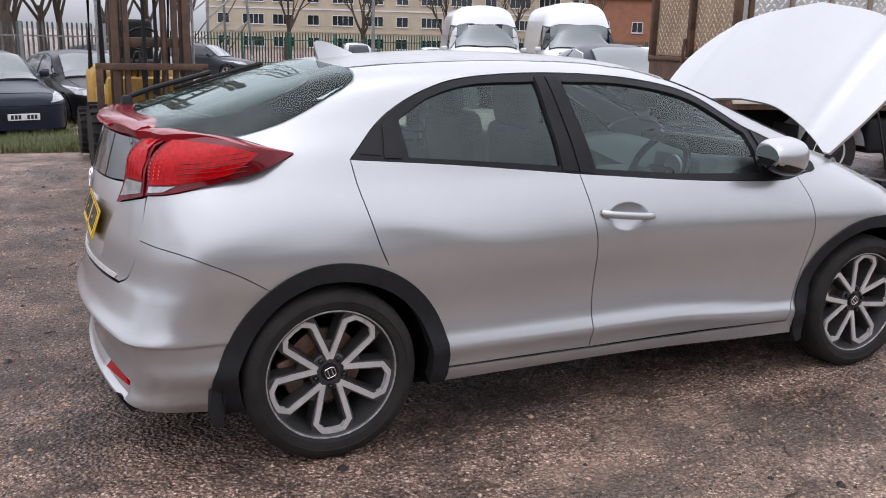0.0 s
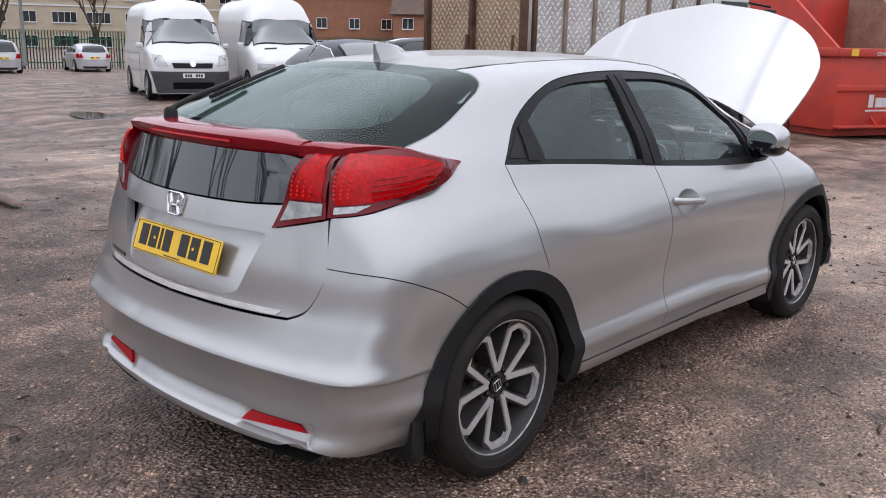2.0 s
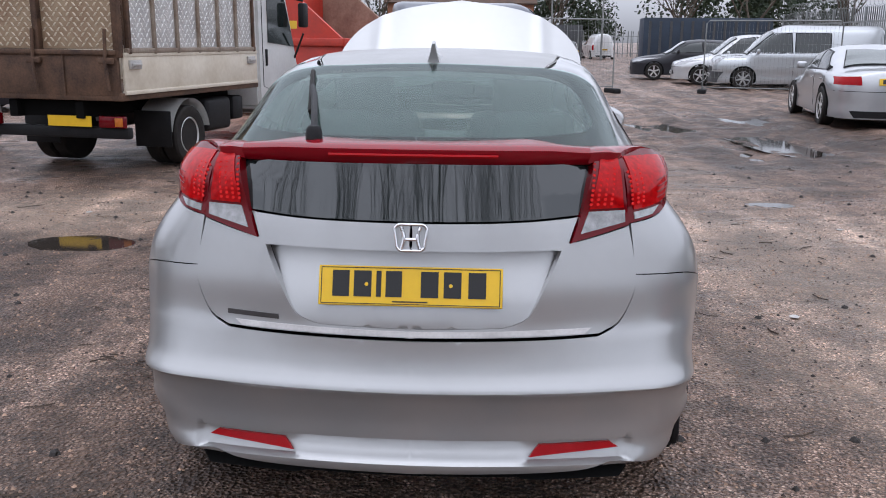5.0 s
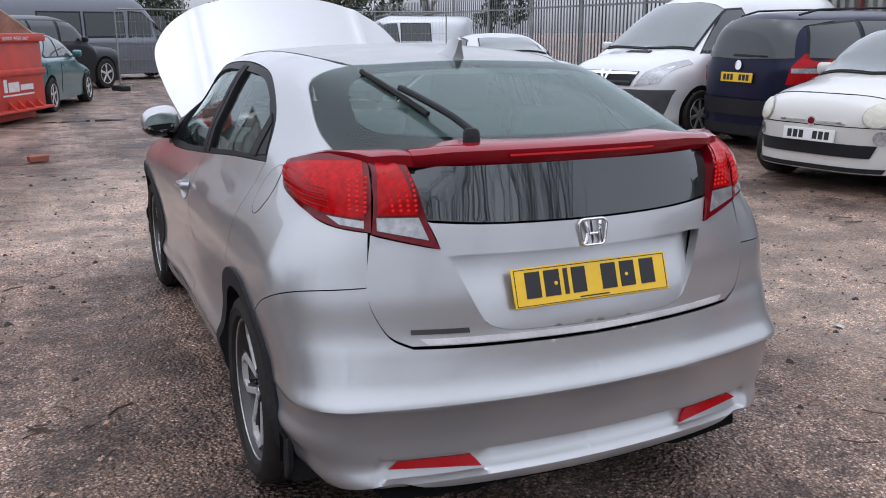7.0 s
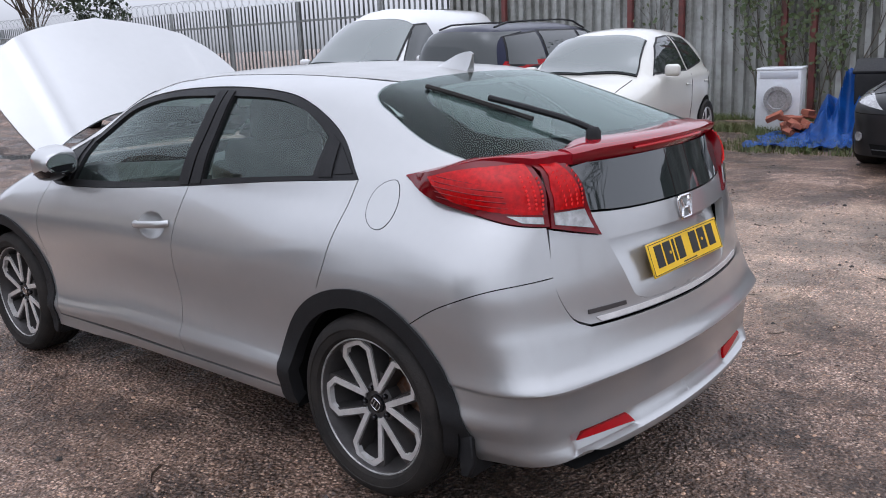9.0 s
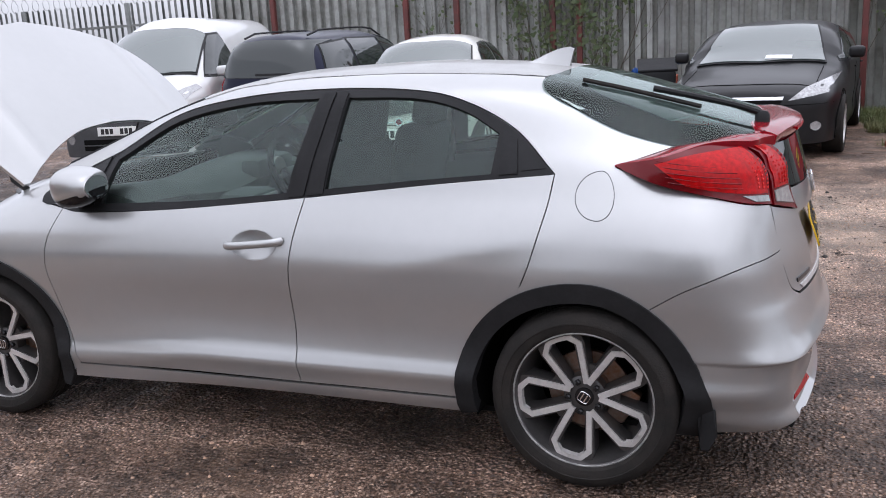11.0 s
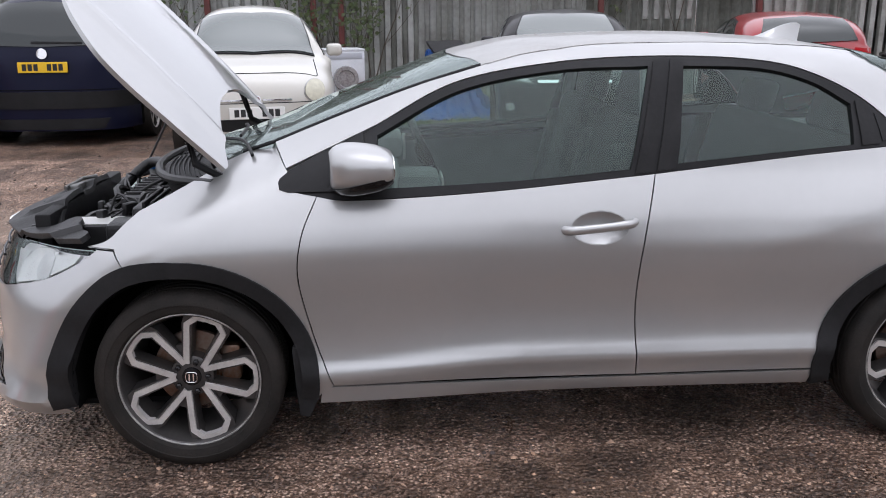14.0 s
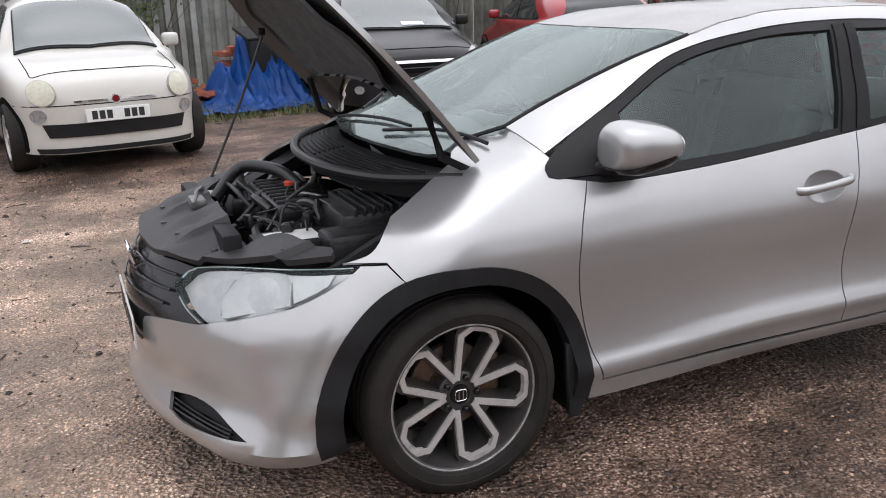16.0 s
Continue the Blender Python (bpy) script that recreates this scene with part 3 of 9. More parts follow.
for y, crest, flank, edge in ((-0.392, 0.33, 0.828, [(-0.358, 0.32), (-0.366, 0.30), (-0.380, 0.175), (-0.41, 0.18), (-0.432, 0.23), (-0.425, 0.32)]), (2.205, 0.42, 0.850, [(2.247, 0.43), (2.240, 0.30), (2.232, 0.18), (2.196, 0.17), (2.158, 0.255), (2.175, 0.39), (2.205, 0.43)])):
    back = prism([(0.68, crest), (flank + 0.012, crest), (flank + 0.016, 0.20), (flank, 0.165), (0.72, 0.165), (0.68, 0.2)], 0.014, 0.003, pose(0, y, 0, 90, 0, 0))
    skirt = prism(edge, 0.022, 0.004, Matrix(((0, 0, 1, flank), (1, 0, 0, 0), (0, 1, 0, 0), (0, 0, 0, 1))))
    pair("mud_flap", join(back, skirt), TRIM, car)



# wheels
def wheel(at, side, turn):
    """A machined ten-spoke alloy wheel; its outer face looks to x * side."""
    w = lathe([(-0.10, 0.19), (-0.105, 0.232), (-0.085, 0.236), (0.075, 0.236), (0.084, 0.240), (0.090, 0.236), (0.086, 0.230), (0.07, 0.226), (0.02, 0.208), (-0.06, 0.198), (-0.10, 0.19)], 64)
    bmesh.ops.delete(w, geom=[f for f in w.faces if len(f.verts) > 10], context="FACES")
    spokes, faces = [], []
    for k in range(5):
        c = radians(72 * k)
        for s in (-1, 1):
            def at_r(r, off):
                a = c + s * off
                return Vector((math.cos(a) * r, math.sin(a) * r))
            inner, mid, outer = at_r(0.052, 0.055), at_r(0.117, 0.241), at_r(0.195, 0.302)
            def strip(pts, w0, w1, h0, h1, store, bevel):
                b = bmesh.new()
                lo, hi = [], []
                n = len(pts)
                for i, p in enumerate(pts):
                    d = (pts[min(i + 1, n - 1)] - pts[max(i - 1, 0)]).normalized()
                    nrm = Vector((-d.y, d.x))
                    ww = w0 + (w1 - w0) * i / (n - 1)
                    z = -0.010 * (1 - min(1, p.length / 0.2)) if p.length < 0.2 else 0.004
                    lo.append([b.verts.new((h0, *(p + nrm * ww * 1.25))), b.verts.new((h0, *(p - nrm * ww * 1.25)))])
                    hi.append([b.verts.new((h1 + z, *(p + nrm * ww))), b.verts.new((h1 + z, *(p - nrm * ww)))])
                for i in range(n - 1):
                    b.faces.new([hi[i][0], hi[i + 1][0], hi[i + 1][1], hi[i][1]])
                    b.faces.new([lo[i][0], lo[i][1], lo[i + 1][1], lo[i + 1][0]])
                    b.faces.new([lo[i][0], lo[i + 1][0], hi[i + 1][0], hi[i][0]])
                    b.faces.new([lo[i][1], hi[i][1], hi[i + 1][1], lo[i + 1][1]])
                for i in (0, n - 1):
                    b.faces.new([lo[i][0], hi[i][0], hi[i][1], lo[i][1]])
                bmesh.ops.recalc_face_normals(b, faces=b.faces)
                store.append(b)
            chamfer, end = [at_r(0.2215, 0.465)], at_r(0.2235, 0.634)
            strip([inner, mid, outer, at_r(0.2285, 0.37)], 0.013, 0.020, 0.0, 0.064, spokes, 0)
            strip([inner, mid, outer, *chamfer, end], 0.0088, 0.0108, 0.056, 0.0705, faces, 0)
        # the broad grey web inside each pair
        wedge = [Vector((math.cos(c + t) * r, math.sin(c + t) * r)) for r, t in ((0.07, 0.0), (0.12, 0.10), (0.12, -0.10))]
        spokes.append(prism([wedge[0], wedge[1], wedge[2]], 0.02, 0, Matrix.Translation((0.03, 0, 0)) @ Matrix(((0, 0, 1, 0), (1, 0, 0, 0), (0, 1, 0, 0), (0, 0, 0, 1)))))
    m = Matrix.Translation(at) @ Matrix.Diagonal((side, 1, 1, 1)) @ pose(0, 0, 0, turn, 0, 0)

    def put(name, bm, mat, parent, label="", loc=None):
        bm.transform(m)
        if side < 0:
            bmesh.ops.reverse_faces(bm, faces=bm.faces)
        return finish(name, bm, mat, parent, label, True, 35)

    rim = put("wheel", w, GUNMETAL, car, "gunmetal ten-spoke alloy wheel with machined faces")
    put("hub", lathe([(0.0, 0.0), (0.0, 0.075), (0.045, 0.072), (0.052, 0.06), (0.048, 0.0)], 40), GUNMETAL, rim)
    for b in spokes:
        put("spoke", b, GUNMETAL, rim)
    for k in range(0, len(faces), 2):
        put("spoke_face", join(faces[k], faces[k + 1]), ALLOY, rim)
    lip = lathe([(0.074, 0.231), (0.086, 0.2325), (0.0925, 0.236), (0.0915, 0.2395), (0.084, 0.2415)], 64)
    bmesh.ops.delete(lip, geom=[f for f in lip.faces if len(f.verts) > 10], context="FACES")
    put("rim_lip", lip, SCUFFED, rim)
    prof = [(-0.08, 0.236), (-0.105, 0.25), (-0.112, 0.28), (-0.10, 0.306), (-0.085, 0.316)]
    for g in (-0.05, -0.017, 0.017, 0.05):
        prof += [(g - 0.006, 0.3185), (g - 0.004, 0.311), (g + 0.004, 0.311), (g + 0.006, 0.3185)]
    prof += [(0.085, 0.315), (0.100, 0.304), (0.110, 0.285), (0.112, 0.275), (0.109, 0.273), (0.108, 0.262), (0.104, 0.248), (0.092, 0.2405), (0.08, 0.236)]
    tyre = lathe(prof, 72)
    bmesh.ops.delete(tyre, geom=[f for f in tyre.faces if len(f.verts) > 10], context="FACES")
    put("tyre", tyre, RUBBER, rim)
    put("centre_cap", lathe([(0.045, 0.0), (0.045, 0.034), (0.058, 0.031), (0.061, 0.0)], 28), GLOSSBLACK, rim)
    mark = [(0.061, 0.019 * (1 if math.cos(a) > 0 else -1) * abs(math.cos(a)) ** 0.5, 0.018 * (1 if math.sin(a) > 0 else -1) * abs(math.sin(a)) ** 0.5) for a in [2 * math.pi * i / 28 for i in range(28)]]
    ring = put("centre_badge", tube(mark, 0.0018, 6, True), CHROME, rim)
    for dy in (-0.007, 0.007):
        put("badge_bar", box((0.002, 0.004, 0.026), (0.061, dy, 0)), CHROME, ring)
    for k in range(5):
        a = radians(72 * k + 36)
        nut = lathe([(0.04, 0.0), (0.04, 0.011), (0.062, 0.010), (0.066, 0.006), (0.066, 0.0)], 6)
        nut.transform(Matrix.Translation((0, 0.055 * math.cos(a), 0.055 * math.sin(a))))
        put("lug_nut", nut, GLOSSBLACK, rim)
    put("brake_disc", lathe([(-0.04, 0.0), (-0.04, 0.14), (-0.025, 0.142), (-0.02, 0.14), (-0.015, 0.08), (0.0, 0.075), (0.0, 0.0)], 40), STEEL, rim)
    cal = box((0.05, 0.07, 0.13), (-0.02, -0.125, 0.03), 0.012)
    put("brake_caliper", cal, STEEL, rim)


for yy, left, right in ((0.0, 32, 20), (2.595, 1, 44)):
    wheel((0.772, yy, 0.317), 1, right)
    wheel((-0.772, yy, 0.317), -1, left)

# windows
WIN_F = outline([(1.955, 0.952), (1.945, 1.112)], [(1.945, 1.112), (1.66, 1.255), (1.33, 1.318), (1.012, 1.330)], [(1.012, 1.330), (1.098, 1.000)], [(1.098, 1.000), (1.5, 0.970), (1.955, 0.952)])
WIN_R = outline([(0.890, 1.330), (0.62, 1.318), (0.44, 1.272), (0.305, 1.196)], [(0.305, 1.196), (0.318, 1.066)], [(0.318, 1.066), (0.6, 1.045), (0.938, 1.016)], [(0.938, 1.016), (0.890, 1.330)])
bm = sheet(outline(DLO_TOP, [DLO_TOP[-1], BELT_F[0]], BELT_F, BELT_R), shell, 0.03, holes=[WIN_F, WIN_R], gap=0.001, lift=-0.003, flange=0.02)
frames = pair("window_surround", bm, BLACK, car)
for i, loop in ((0, WIN_F), (1, WIN_R)):
    bm = sheet(loop, shell, 0.05, gap=-0.006, lift=-0.014, flange=0)
    pair("side_window", bm, GLASS, car)
bm = sheet(outline([(0.993, 1.345), (1.086, 0.985)], [(1.086, 0.985), (1.024, 0.99)], [(1.024, 0.99), (0.945, 1.347)], [(0.945, 1.347), (0.993, 1.345)]), shell, 0.03, lift=0.002, flange=0.006)
pair("pillar_panel", bm, TRIM, frames[0])
bm = sheet(outline([(0.935, 1.347), (1.012, 0.993)], [(1.012, 0.993), (0.946, 0.999)], [(0.946, 0.999), (0.893, 1.345)], [(0.893, 1.345), (0.935, 1.347)]), shell, 0.03, lift=0.002, flange=0.006)
pair("pillar_panel", bm, TRIM, frames[0])
bm = sheet(outline([(0.290, 1.205), (0.29, 1.062)], [(0.29, 1.062), (0.225, 1.066)], [(0.225, 1.066), (0.240, 1.175)], [(0.240, 1.175), (0.290, 1.205)]), shell, 0.03, lift=0.003, flange=0.006)
pair("pillar_panel", bm, TRIM, frames[0])
bm = sheet(outline([(0.225, 1.165), (0.213, 1.075)], [(0.213, 1.075), (0.135, 1.082)], [(0.135, 1.082), (0.225, 1.165)]), shell, 0.03, lift=0.0, flange=0.006)
pair("quarter_window", bm, BLACK, frames[0])
bm = sheet(outline([(2.272, 0.972), (2.235, 1.006), (1.99, 1.122)], [(1.99, 1.122), (1.985, 0.945)], [(1.985, 0.945), (2.24, 0.944)], [(2.24, 0.944), (2.268, 0.952), (2.272, 0.972)]), shell, 0.03, lift=0.004, flange=0.006)
pair("mirror_base_panel", bm, BLACK, frames[0])

bm = sheet(outline([(0.40, 0.40), (2.06, 0.40)], [(2.06, 0.40), (2.10, 0.915)], [(2.10, 0.915), (1.02, 0.965), (0.35, 1.03)], [(0.35, 1.03), (0.40, 0.40)]), shell, 0.08, lift=-0.085, flange=0)
pair("door_card", bm, DASH, car)

# roof, screens
roof_edge = [(shell(y, z)[0], y) for y, z in spline(ditch, 0.12)]
half = outline([(0.0, 0.178), (0.3, 0.184), roof_edge[0]], roof_edge, [roof_edge[-1], (0.3, 1.64), (0.0, 1.665)], [(0.0, 1.665), (0.0, 0.178)])
roof = part("roof", both(sheet(half, top, 0.04, gap=0.0008)), ROOF, car, "silver roof in a darkened, rougher silver")
for a, b in ((0.21, 0.52), (0.95, 1.56)):
    ys = [a + (b - a) * i / 20 for i in range(21)]
    edge = curve(*[(y, x) for x, y in roof_edge])
    pts = [Vector((edge(y) + 0.006, y, top(edge(y) + 0.006, y)[2] + 0.001)) for y in ys]
    pair("roof_moulding", tube(pts, 0.0022, 6), SCUFFED, roof)
half = outline([(0.0, -0.60), (0.3, -0.57), (0.5, -0.49), (0.632, -0.338)], [(0.632, -0.338), (0.628, -0.1), (0.592, 0.125)], [(0.592, 0.125), (0.56, 0.178), (0.468, 0.198), (0.3, 0.178), (0.0, 0.172)], [(0.0, 0.172), (0.0, -0.60)])
def hatch_top(x, y):
    p = top(x, y)
    return (p[0], p[1], p[2] + 0.004)
HOLE = outline([(0.0, -0.50), (0.33, -0.47), (0.5, -0.37), (0.545, -0.24)], [(0.545, -0.24), (0.50, -0.02), (0.42, 0.055), (0.3, 0.07), (0.0, 0.075)], [(0.0, 0.075), (0.0, -0.50)])
tailgate_window = part("rear_window", both(sheet(half, hatch_top, 0.035, gap=0.001)), GLASS_TINT, car)
ring = sheet(outline([(0.0045, -0.60), (0.3, -0.57), (0.5, -0.49), (0.628, -0.338)], [(0.628, -0.338), (0.624, -0.1), (0.588, 0.125)], [(0.588, 0.125), (0.556, 0.174), (0.464, 0.194), (0.3, 0.174), (0.0045, 0.168)], [(0.0045, 0.168), (0.0045, 0.075)], [(0.0045, 0.075), (0.3, 0.07), (0.42, 0.055), (0.50, -0.02), (0.545, -0.24)], [(0.545, -0.24), (0.5, -0.37), (0.33, -0.47), (0.0045, -0.50)], [(0.0045, -0.50), (0.0045, -0.60)]), top, 0.03, flange=0, lift=0.001)
part("window_border", both(ring), DARK, tailgate_window)
MIST = glass("misted_glass", (0.80, 0.90, 0.86), 0.1, 0.0, 0.16, 1.05)
part("misted_pane", both(sheet(HOLE, top, 0.04, gap=0.001, lift=0.0018, flange=0)), MIST, tailgate_window)
SCREEN = [(shell(y, z)[0] - 0.010, y) for y, z in spline(screen_edge[:-1] + [(2.42, 1.034)], 0.08)]
half = outline([(0.0, 1.672), (0.3, 1.648), SCREEN[0]], SCREEN, [SCREEN[-1], (0.5, 2.53), (0.25, 2.60), (0.0, 2.62)], [(0.0, 2.62), (0.0, 1.672)])
part("windscreen", both(sheet(half, top, 0.05, gap=0.001)), SCREEN_GLASS, car)
pts = [Vector((x + 0.004, y, shell(y, z)[2])) for (x, y), (_, z) in zip(SCREEN, spline(screen_edge[:-1] + [(2.42, 1.034)], 0.08))]
pair("screen_seal", tube(pts, 0.0075, 6), BLACK, car)

# tailgate, lower window, lamps, spoiler
GAP_LINE = [(0.545, 0.637), (0.605, 0.668), (0.645, 0.74), (0.655, 0.80), (0.645, 0.87), (0.629, 0.945)]
def rear_at(x, z):
    """The tail seen from behind."""
    lo, hi = 0.2, -1.2
    for _ in range(22):
        mid = (lo + hi) / 2
        if excess(abs(x), mid, z) > 0:
            hi = mid
        else:
            lo = mid
    return Vector((x, lo, z))


def gate(x, z):
    return rear_at(x, z)


def recess(x, z):
    p = rear_at(x, z)
    p.y += 0.048 * ease(0.655, 0.87, z)
    return p


HOLLOW = [[(0.0, 0.879), (0.424, 0.879)], [(0.424, 0.879), (0.352, 0.725), (0.318, 0.685), (0.262, 0.668)], [(0.262, 0.668), (0.0, 0.664)]]
half = outline([(0.0, 0.632), (0.4, 0.634), (0.545, 0.637)], GAP_LINE, [(0.629, 0.945), (0.55, 0.925), (0.452, 0.903)], [(0.452, 0.903), (0.478, 0.975)], [(0.478, 0.975), (0.3, 0.965), (0.0, 0.962)], [(0.0, 0.962), (0.0, 0.879)], *HOLLOW, [(0.0, 0.664), (0.0, 0.632)])
tailgate = part("tailgate", both(sheet(half, gate, 0.022, gap=0.004, flange=0.030)), SILVER, car, sharp=60)
half = outline(*HOLLOW, [(0.0, 0.664), (0.0, 0.879)])
part("plate_recess", both(sheet(half, recess, 0.022, gap=-0.003, flange=0)), SILVER, tailgate)
half = outline([(0.0, 0.964), (0.3, 0.967), (0.475, 0.978)], [(0.475, 0.978), (0.513, 1.118)], [(0.513, 1.118), (0.0, 1.122)], [(0.0, 1.122), (0.0, 0.964)])
part("lower_rear_window", both(sheet(half, rear_at, 0.04, lift=0.001)), GLASS_DARK, tailgate)
half = outline([(0.0, 0.638), (0.50, 0.642)], [(0.50, 0.642), (0.52, 0.658)], [(0.52, 0.658), (0.0, 0.654)], [(0.0, 0.654), (0.0, 0.638)])
part("lower_trim_strip", both(sheet(half, gate, 0.03, lift=0.004, flange=0.004)), ALLOY, tailgate)

outer = outline(lamp_low, lamp_high, [lamp_high[-1], sz(0.598, -0.47, 1.126)], [sz(0.598, -0.47, 1.126), sz(0.60, -0.50, 1.06), sz(0.618, -0.56, 0.946)], [sz(0.618, -0.56, 0.946), lamp_low[0]])


def lamp_skin(s, z):
    """The outer tail lamp stands out from the body towards its top, as a fin."""
    p = Vector(shell(s, z))
    out = Vector((p.x - RX, p.y - RY, 0)).normalized()
    flare = ease(-0.15, -0.42, s) * ease(-0.76, -0.52, s) * ease(0.97, 1.11, z)
    flare = flare if s > -0.74 else 0.0
    p.y -= 0.026 * ease(0.95, 1.12, z) * ease(-0.50, -0.66, s)
    return p + out * 0.03 * ease(0.99, 1.14, z) * ease(-0.14, -0.42, s) + Vector((0.07, -0.025, 0)) * flare


def inner_skin(x, z):
    """The lamp on the tailgate, which stands out towards its top to meet the bar."""
    p = rear_at(x, z)
    p.y -= 0.030 * ease(0.93, 1.12, z) + 0.050 * ease(0.54, 0.60, x) * ease(1.05, 1.12, z)
    return p


lamps = pair("tail_lamp", sheet(outer, lamp_skin, 0.02, lift=0.006, flange=0.095, gap=0.001), DEEP_RED, car, "red wrap-around tail lamp with clear lower section")
lens = outline([sz(0.728, -0.30, 1.03), sz(0.70, -0.45, 0.995), sz(0.632, -0.54, 0.985)], [sz(0.632, -0.54, 0.985), sz(0.618, -0.50, 1.06), sz(0.608, -0.46, 1.125)], [sz(0.608, -0.46, 1.125), sz(0.67, -0.34, 1.118), sz(0.728, -0.22, 1.095)], [sz(0.728, -0.22, 1.095), sz(0.728, -0.30, 1.03)])
lens_o = pair("lamp_lens", sheet(lens, lamp_skin, 0.025, lift=0.0095, flange=0.004), RED_BRIGHT, lamps[0])
clear = outline([sz(0.70, -0.455, 0.988), sz(0.634, -0.545, 0.978)], [sz(0.634, -0.545, 0.978), sz(0.636, -0.55, 0.958)], [sz(0.636, -0.55, 0.958), sz(0.68, -0.49, 0.966)], [sz(0.68, -0.49, 0.966), sz(0.70, -0.455, 0.988)])
pair("reversing_lens", sheet(clear, lamp_skin, 0.02, lift=0.0095, flange=0.004), CLEAR_LENS, lamps[0])
inner = outline([(0.624, 0.943), (0.55, 0.923), (0.450, 0.899)], [(0.450, 0.899), (0.478, 0.985), (0.513, 1.126)], [(0.513, 1.126), (0.598, 1.126)], [(0.598, 1.126), (0.606, 1.06), (0.624, 0.943)])
inner_lamps = pair("tail_lamp", sheet(inner, inner_skin, 0.02, lift=0.010, flange=0.05, gap=0.002), DEEP_RED, tailgate, "red tail lamp on the tailgate with clear lower section")
lens = outline([(0.602, 0.995), (0.502, 0.995)], [(0.502, 0.995), (0.532, 1.125)], [(0.532, 1.125), (0.585, 1.135)], [(0.585, 1.135), (0.602, 0.995)])
pair("lamp_lens", sheet(lens, inner_skin, 0.02, lift=0.013, flange=0.004), RED_BRIGHT, inner_lamps[0])
clear = outline([(0.606, 0.988), (0.500, 0.988)], [(0.500, 0.988), (0.478, 0.925)], [(0.478, 0.925), (0.608, 0.953)], [(0.608, 0.953), (0.606, 0.988)])
pair("reversing_lens", sheet(clear, inner_skin, 0.02, lift=0.013, flange=0.004), CLEAR_LENS, inner_lamps[0])
# rows of round diodes behind the lens
dots = []
for r in range(9):
    for c in range(4):
        x = 0.52 + c * 0.020 - 0.004 * (9 - r) * 0.3
        z = 1.010 + r * 0.0135
        p = inner_skin(x, z)
        b = lathe([(-0.0155, 0.0052), (-0.0145, 0.005), (-0.0138, 0.0)], 6, "y")
        b.transform(Matrix.Translation(p))
        dots.append(b)
for ob in pair("diode_field", join(*dots), DIODE, inner_lamps[0]):
    tagged(ob, kind="stuff")
for r in range(5):
    z = 1.012 + 0.0165 * r
    s1 = -0.37 + 0.02 * (r - 2) / 3
    run = [Vector(lamp_skin(along(0.66, -0.40) + (s1 - along(0.66, -0.40)) * i / 10, z + 0.03 * i / 10)) for i in range(11)]
    run = [p + Vector((p.x - RX, p.y - RY, 0)).normalized() * 0.010 for p in run]
    pair("lens_rib", tube(run, 0.0016, 5), DEEP_RED, lamps[0])
dots = []
for r in range(8):
    for c in range(3):
        s0 = along(0.612, -0.49) + c * 0.021
        p = Vector(lamp_skin(s0, 1.005 + r * 0.0125 + c * 0.002))
        q = Vector(shell(s0 + 0.004, 1.005))
        b = lathe([(0.0, 0.0), (0.001, 0.0052), (0.0025, 0.0035)], 6, "x")
        n = Vector((p.x - RX, p.y - RY, 0)).normalized()
        b.transform(Matrix.Translation(p + n * 0.0105) @ pose(0, 0, 0, 0, 0, math.degrees(math.atan2(n.y, n.x))))
        dots.append(b)
for ob in pair("diode_field", join(*dots), DIODE, lamps[0]):
    tagged(ob, kind="stuff")

bm = bmesh.new()
rows = []
for i in range(41):
    x = 0.505 * i / 40
    y0 = -0.662 + 0.36 * x * x - 0.010 * ease(0.36, 0.505, x)
    zt = 1.168 - 0.010 * (x / 0.6) ** 2 - 0.004 * ease(0.38, 0.505, x)
    deep = 0.058 * ease(0.30, 0.505, x)
    ztop = min(Vector(top(x, y0 + 0.13 - deep)).z, zt + 0.02)
    low = 1.124
    prof = [(y0 + 0.15 - deep, ztop - 0.01), (y0 + 0.13 - deep, ztop + 0.006), (y0 + 0.07 - 0.5 * deep, zt + 0.010), (y0 + 0.02, zt + 0.006), (y0, zt - 0.004), (y0 + 0.002, zt - 0.018), (y0 + 0.014, low), (y0 + 0.022, low - 0.007), (y0 + 0.08, low - 0.010)]
    rows.append([bm.verts.new((x, y, z)) for y, z in prof])
for p, q in zip(rows, rows[1:]):
    for k in range(len(p) - 1):
        bm.faces.new([p[k], q[k], q[k + 1], p[k + 1]])
bm.faces.new(rows[-1])
bm = both(bm)
spoiler = part("spoiler", bm, SPOILER, car, "glossy dark red spoiler bar joining the tail lamps", sharp=35)


def evenly(pts, n):
    """n places at even distances along a run of points."""
    gone = [0.0]
    for a, b in zip(pts, pts[1:]):
        gone.append(gone[-1] + (b - a).length)
    out, i = [], 0
    for k in range(n):
        d = gone[-1] * k / (n - 1)
        while i < len(pts) - 2 and gone[i + 1] < d:
            i += 1
        out.append(pts[i].lerp(pts[i + 1], min(1.0, max(0.0, (d - gone[i]) / max(1e-9, gone[i + 1] - gone[i])))))
    return out


rim_low = [inner_skin(0.500 + 0.0163 * i, 1.122) + Vector((0, -0.012, 0)) for i in range(7)]
for q in spline([sz(0.598, -0.47, 1.126), lamp_high[2], lamp_high[1], lamp_high[0]], 0.03)[1:]:
    c = lamp_skin(*q)
    rim_low.append(c + Vector((c.x - RX, c.y - RY, 0)).normalized() * 0.006)
rim_high = [Vector(hatch_top(*q)) for q in spline([(0.48, -0.505), (0.5, -0.490), (0.605, -0.345)], 0.03)]
rim_high += [Vector(shell(*q)) for q in spline(lamp_high[::-1], 0.03)[1:]]
bm = bmesh.new()
rows = []
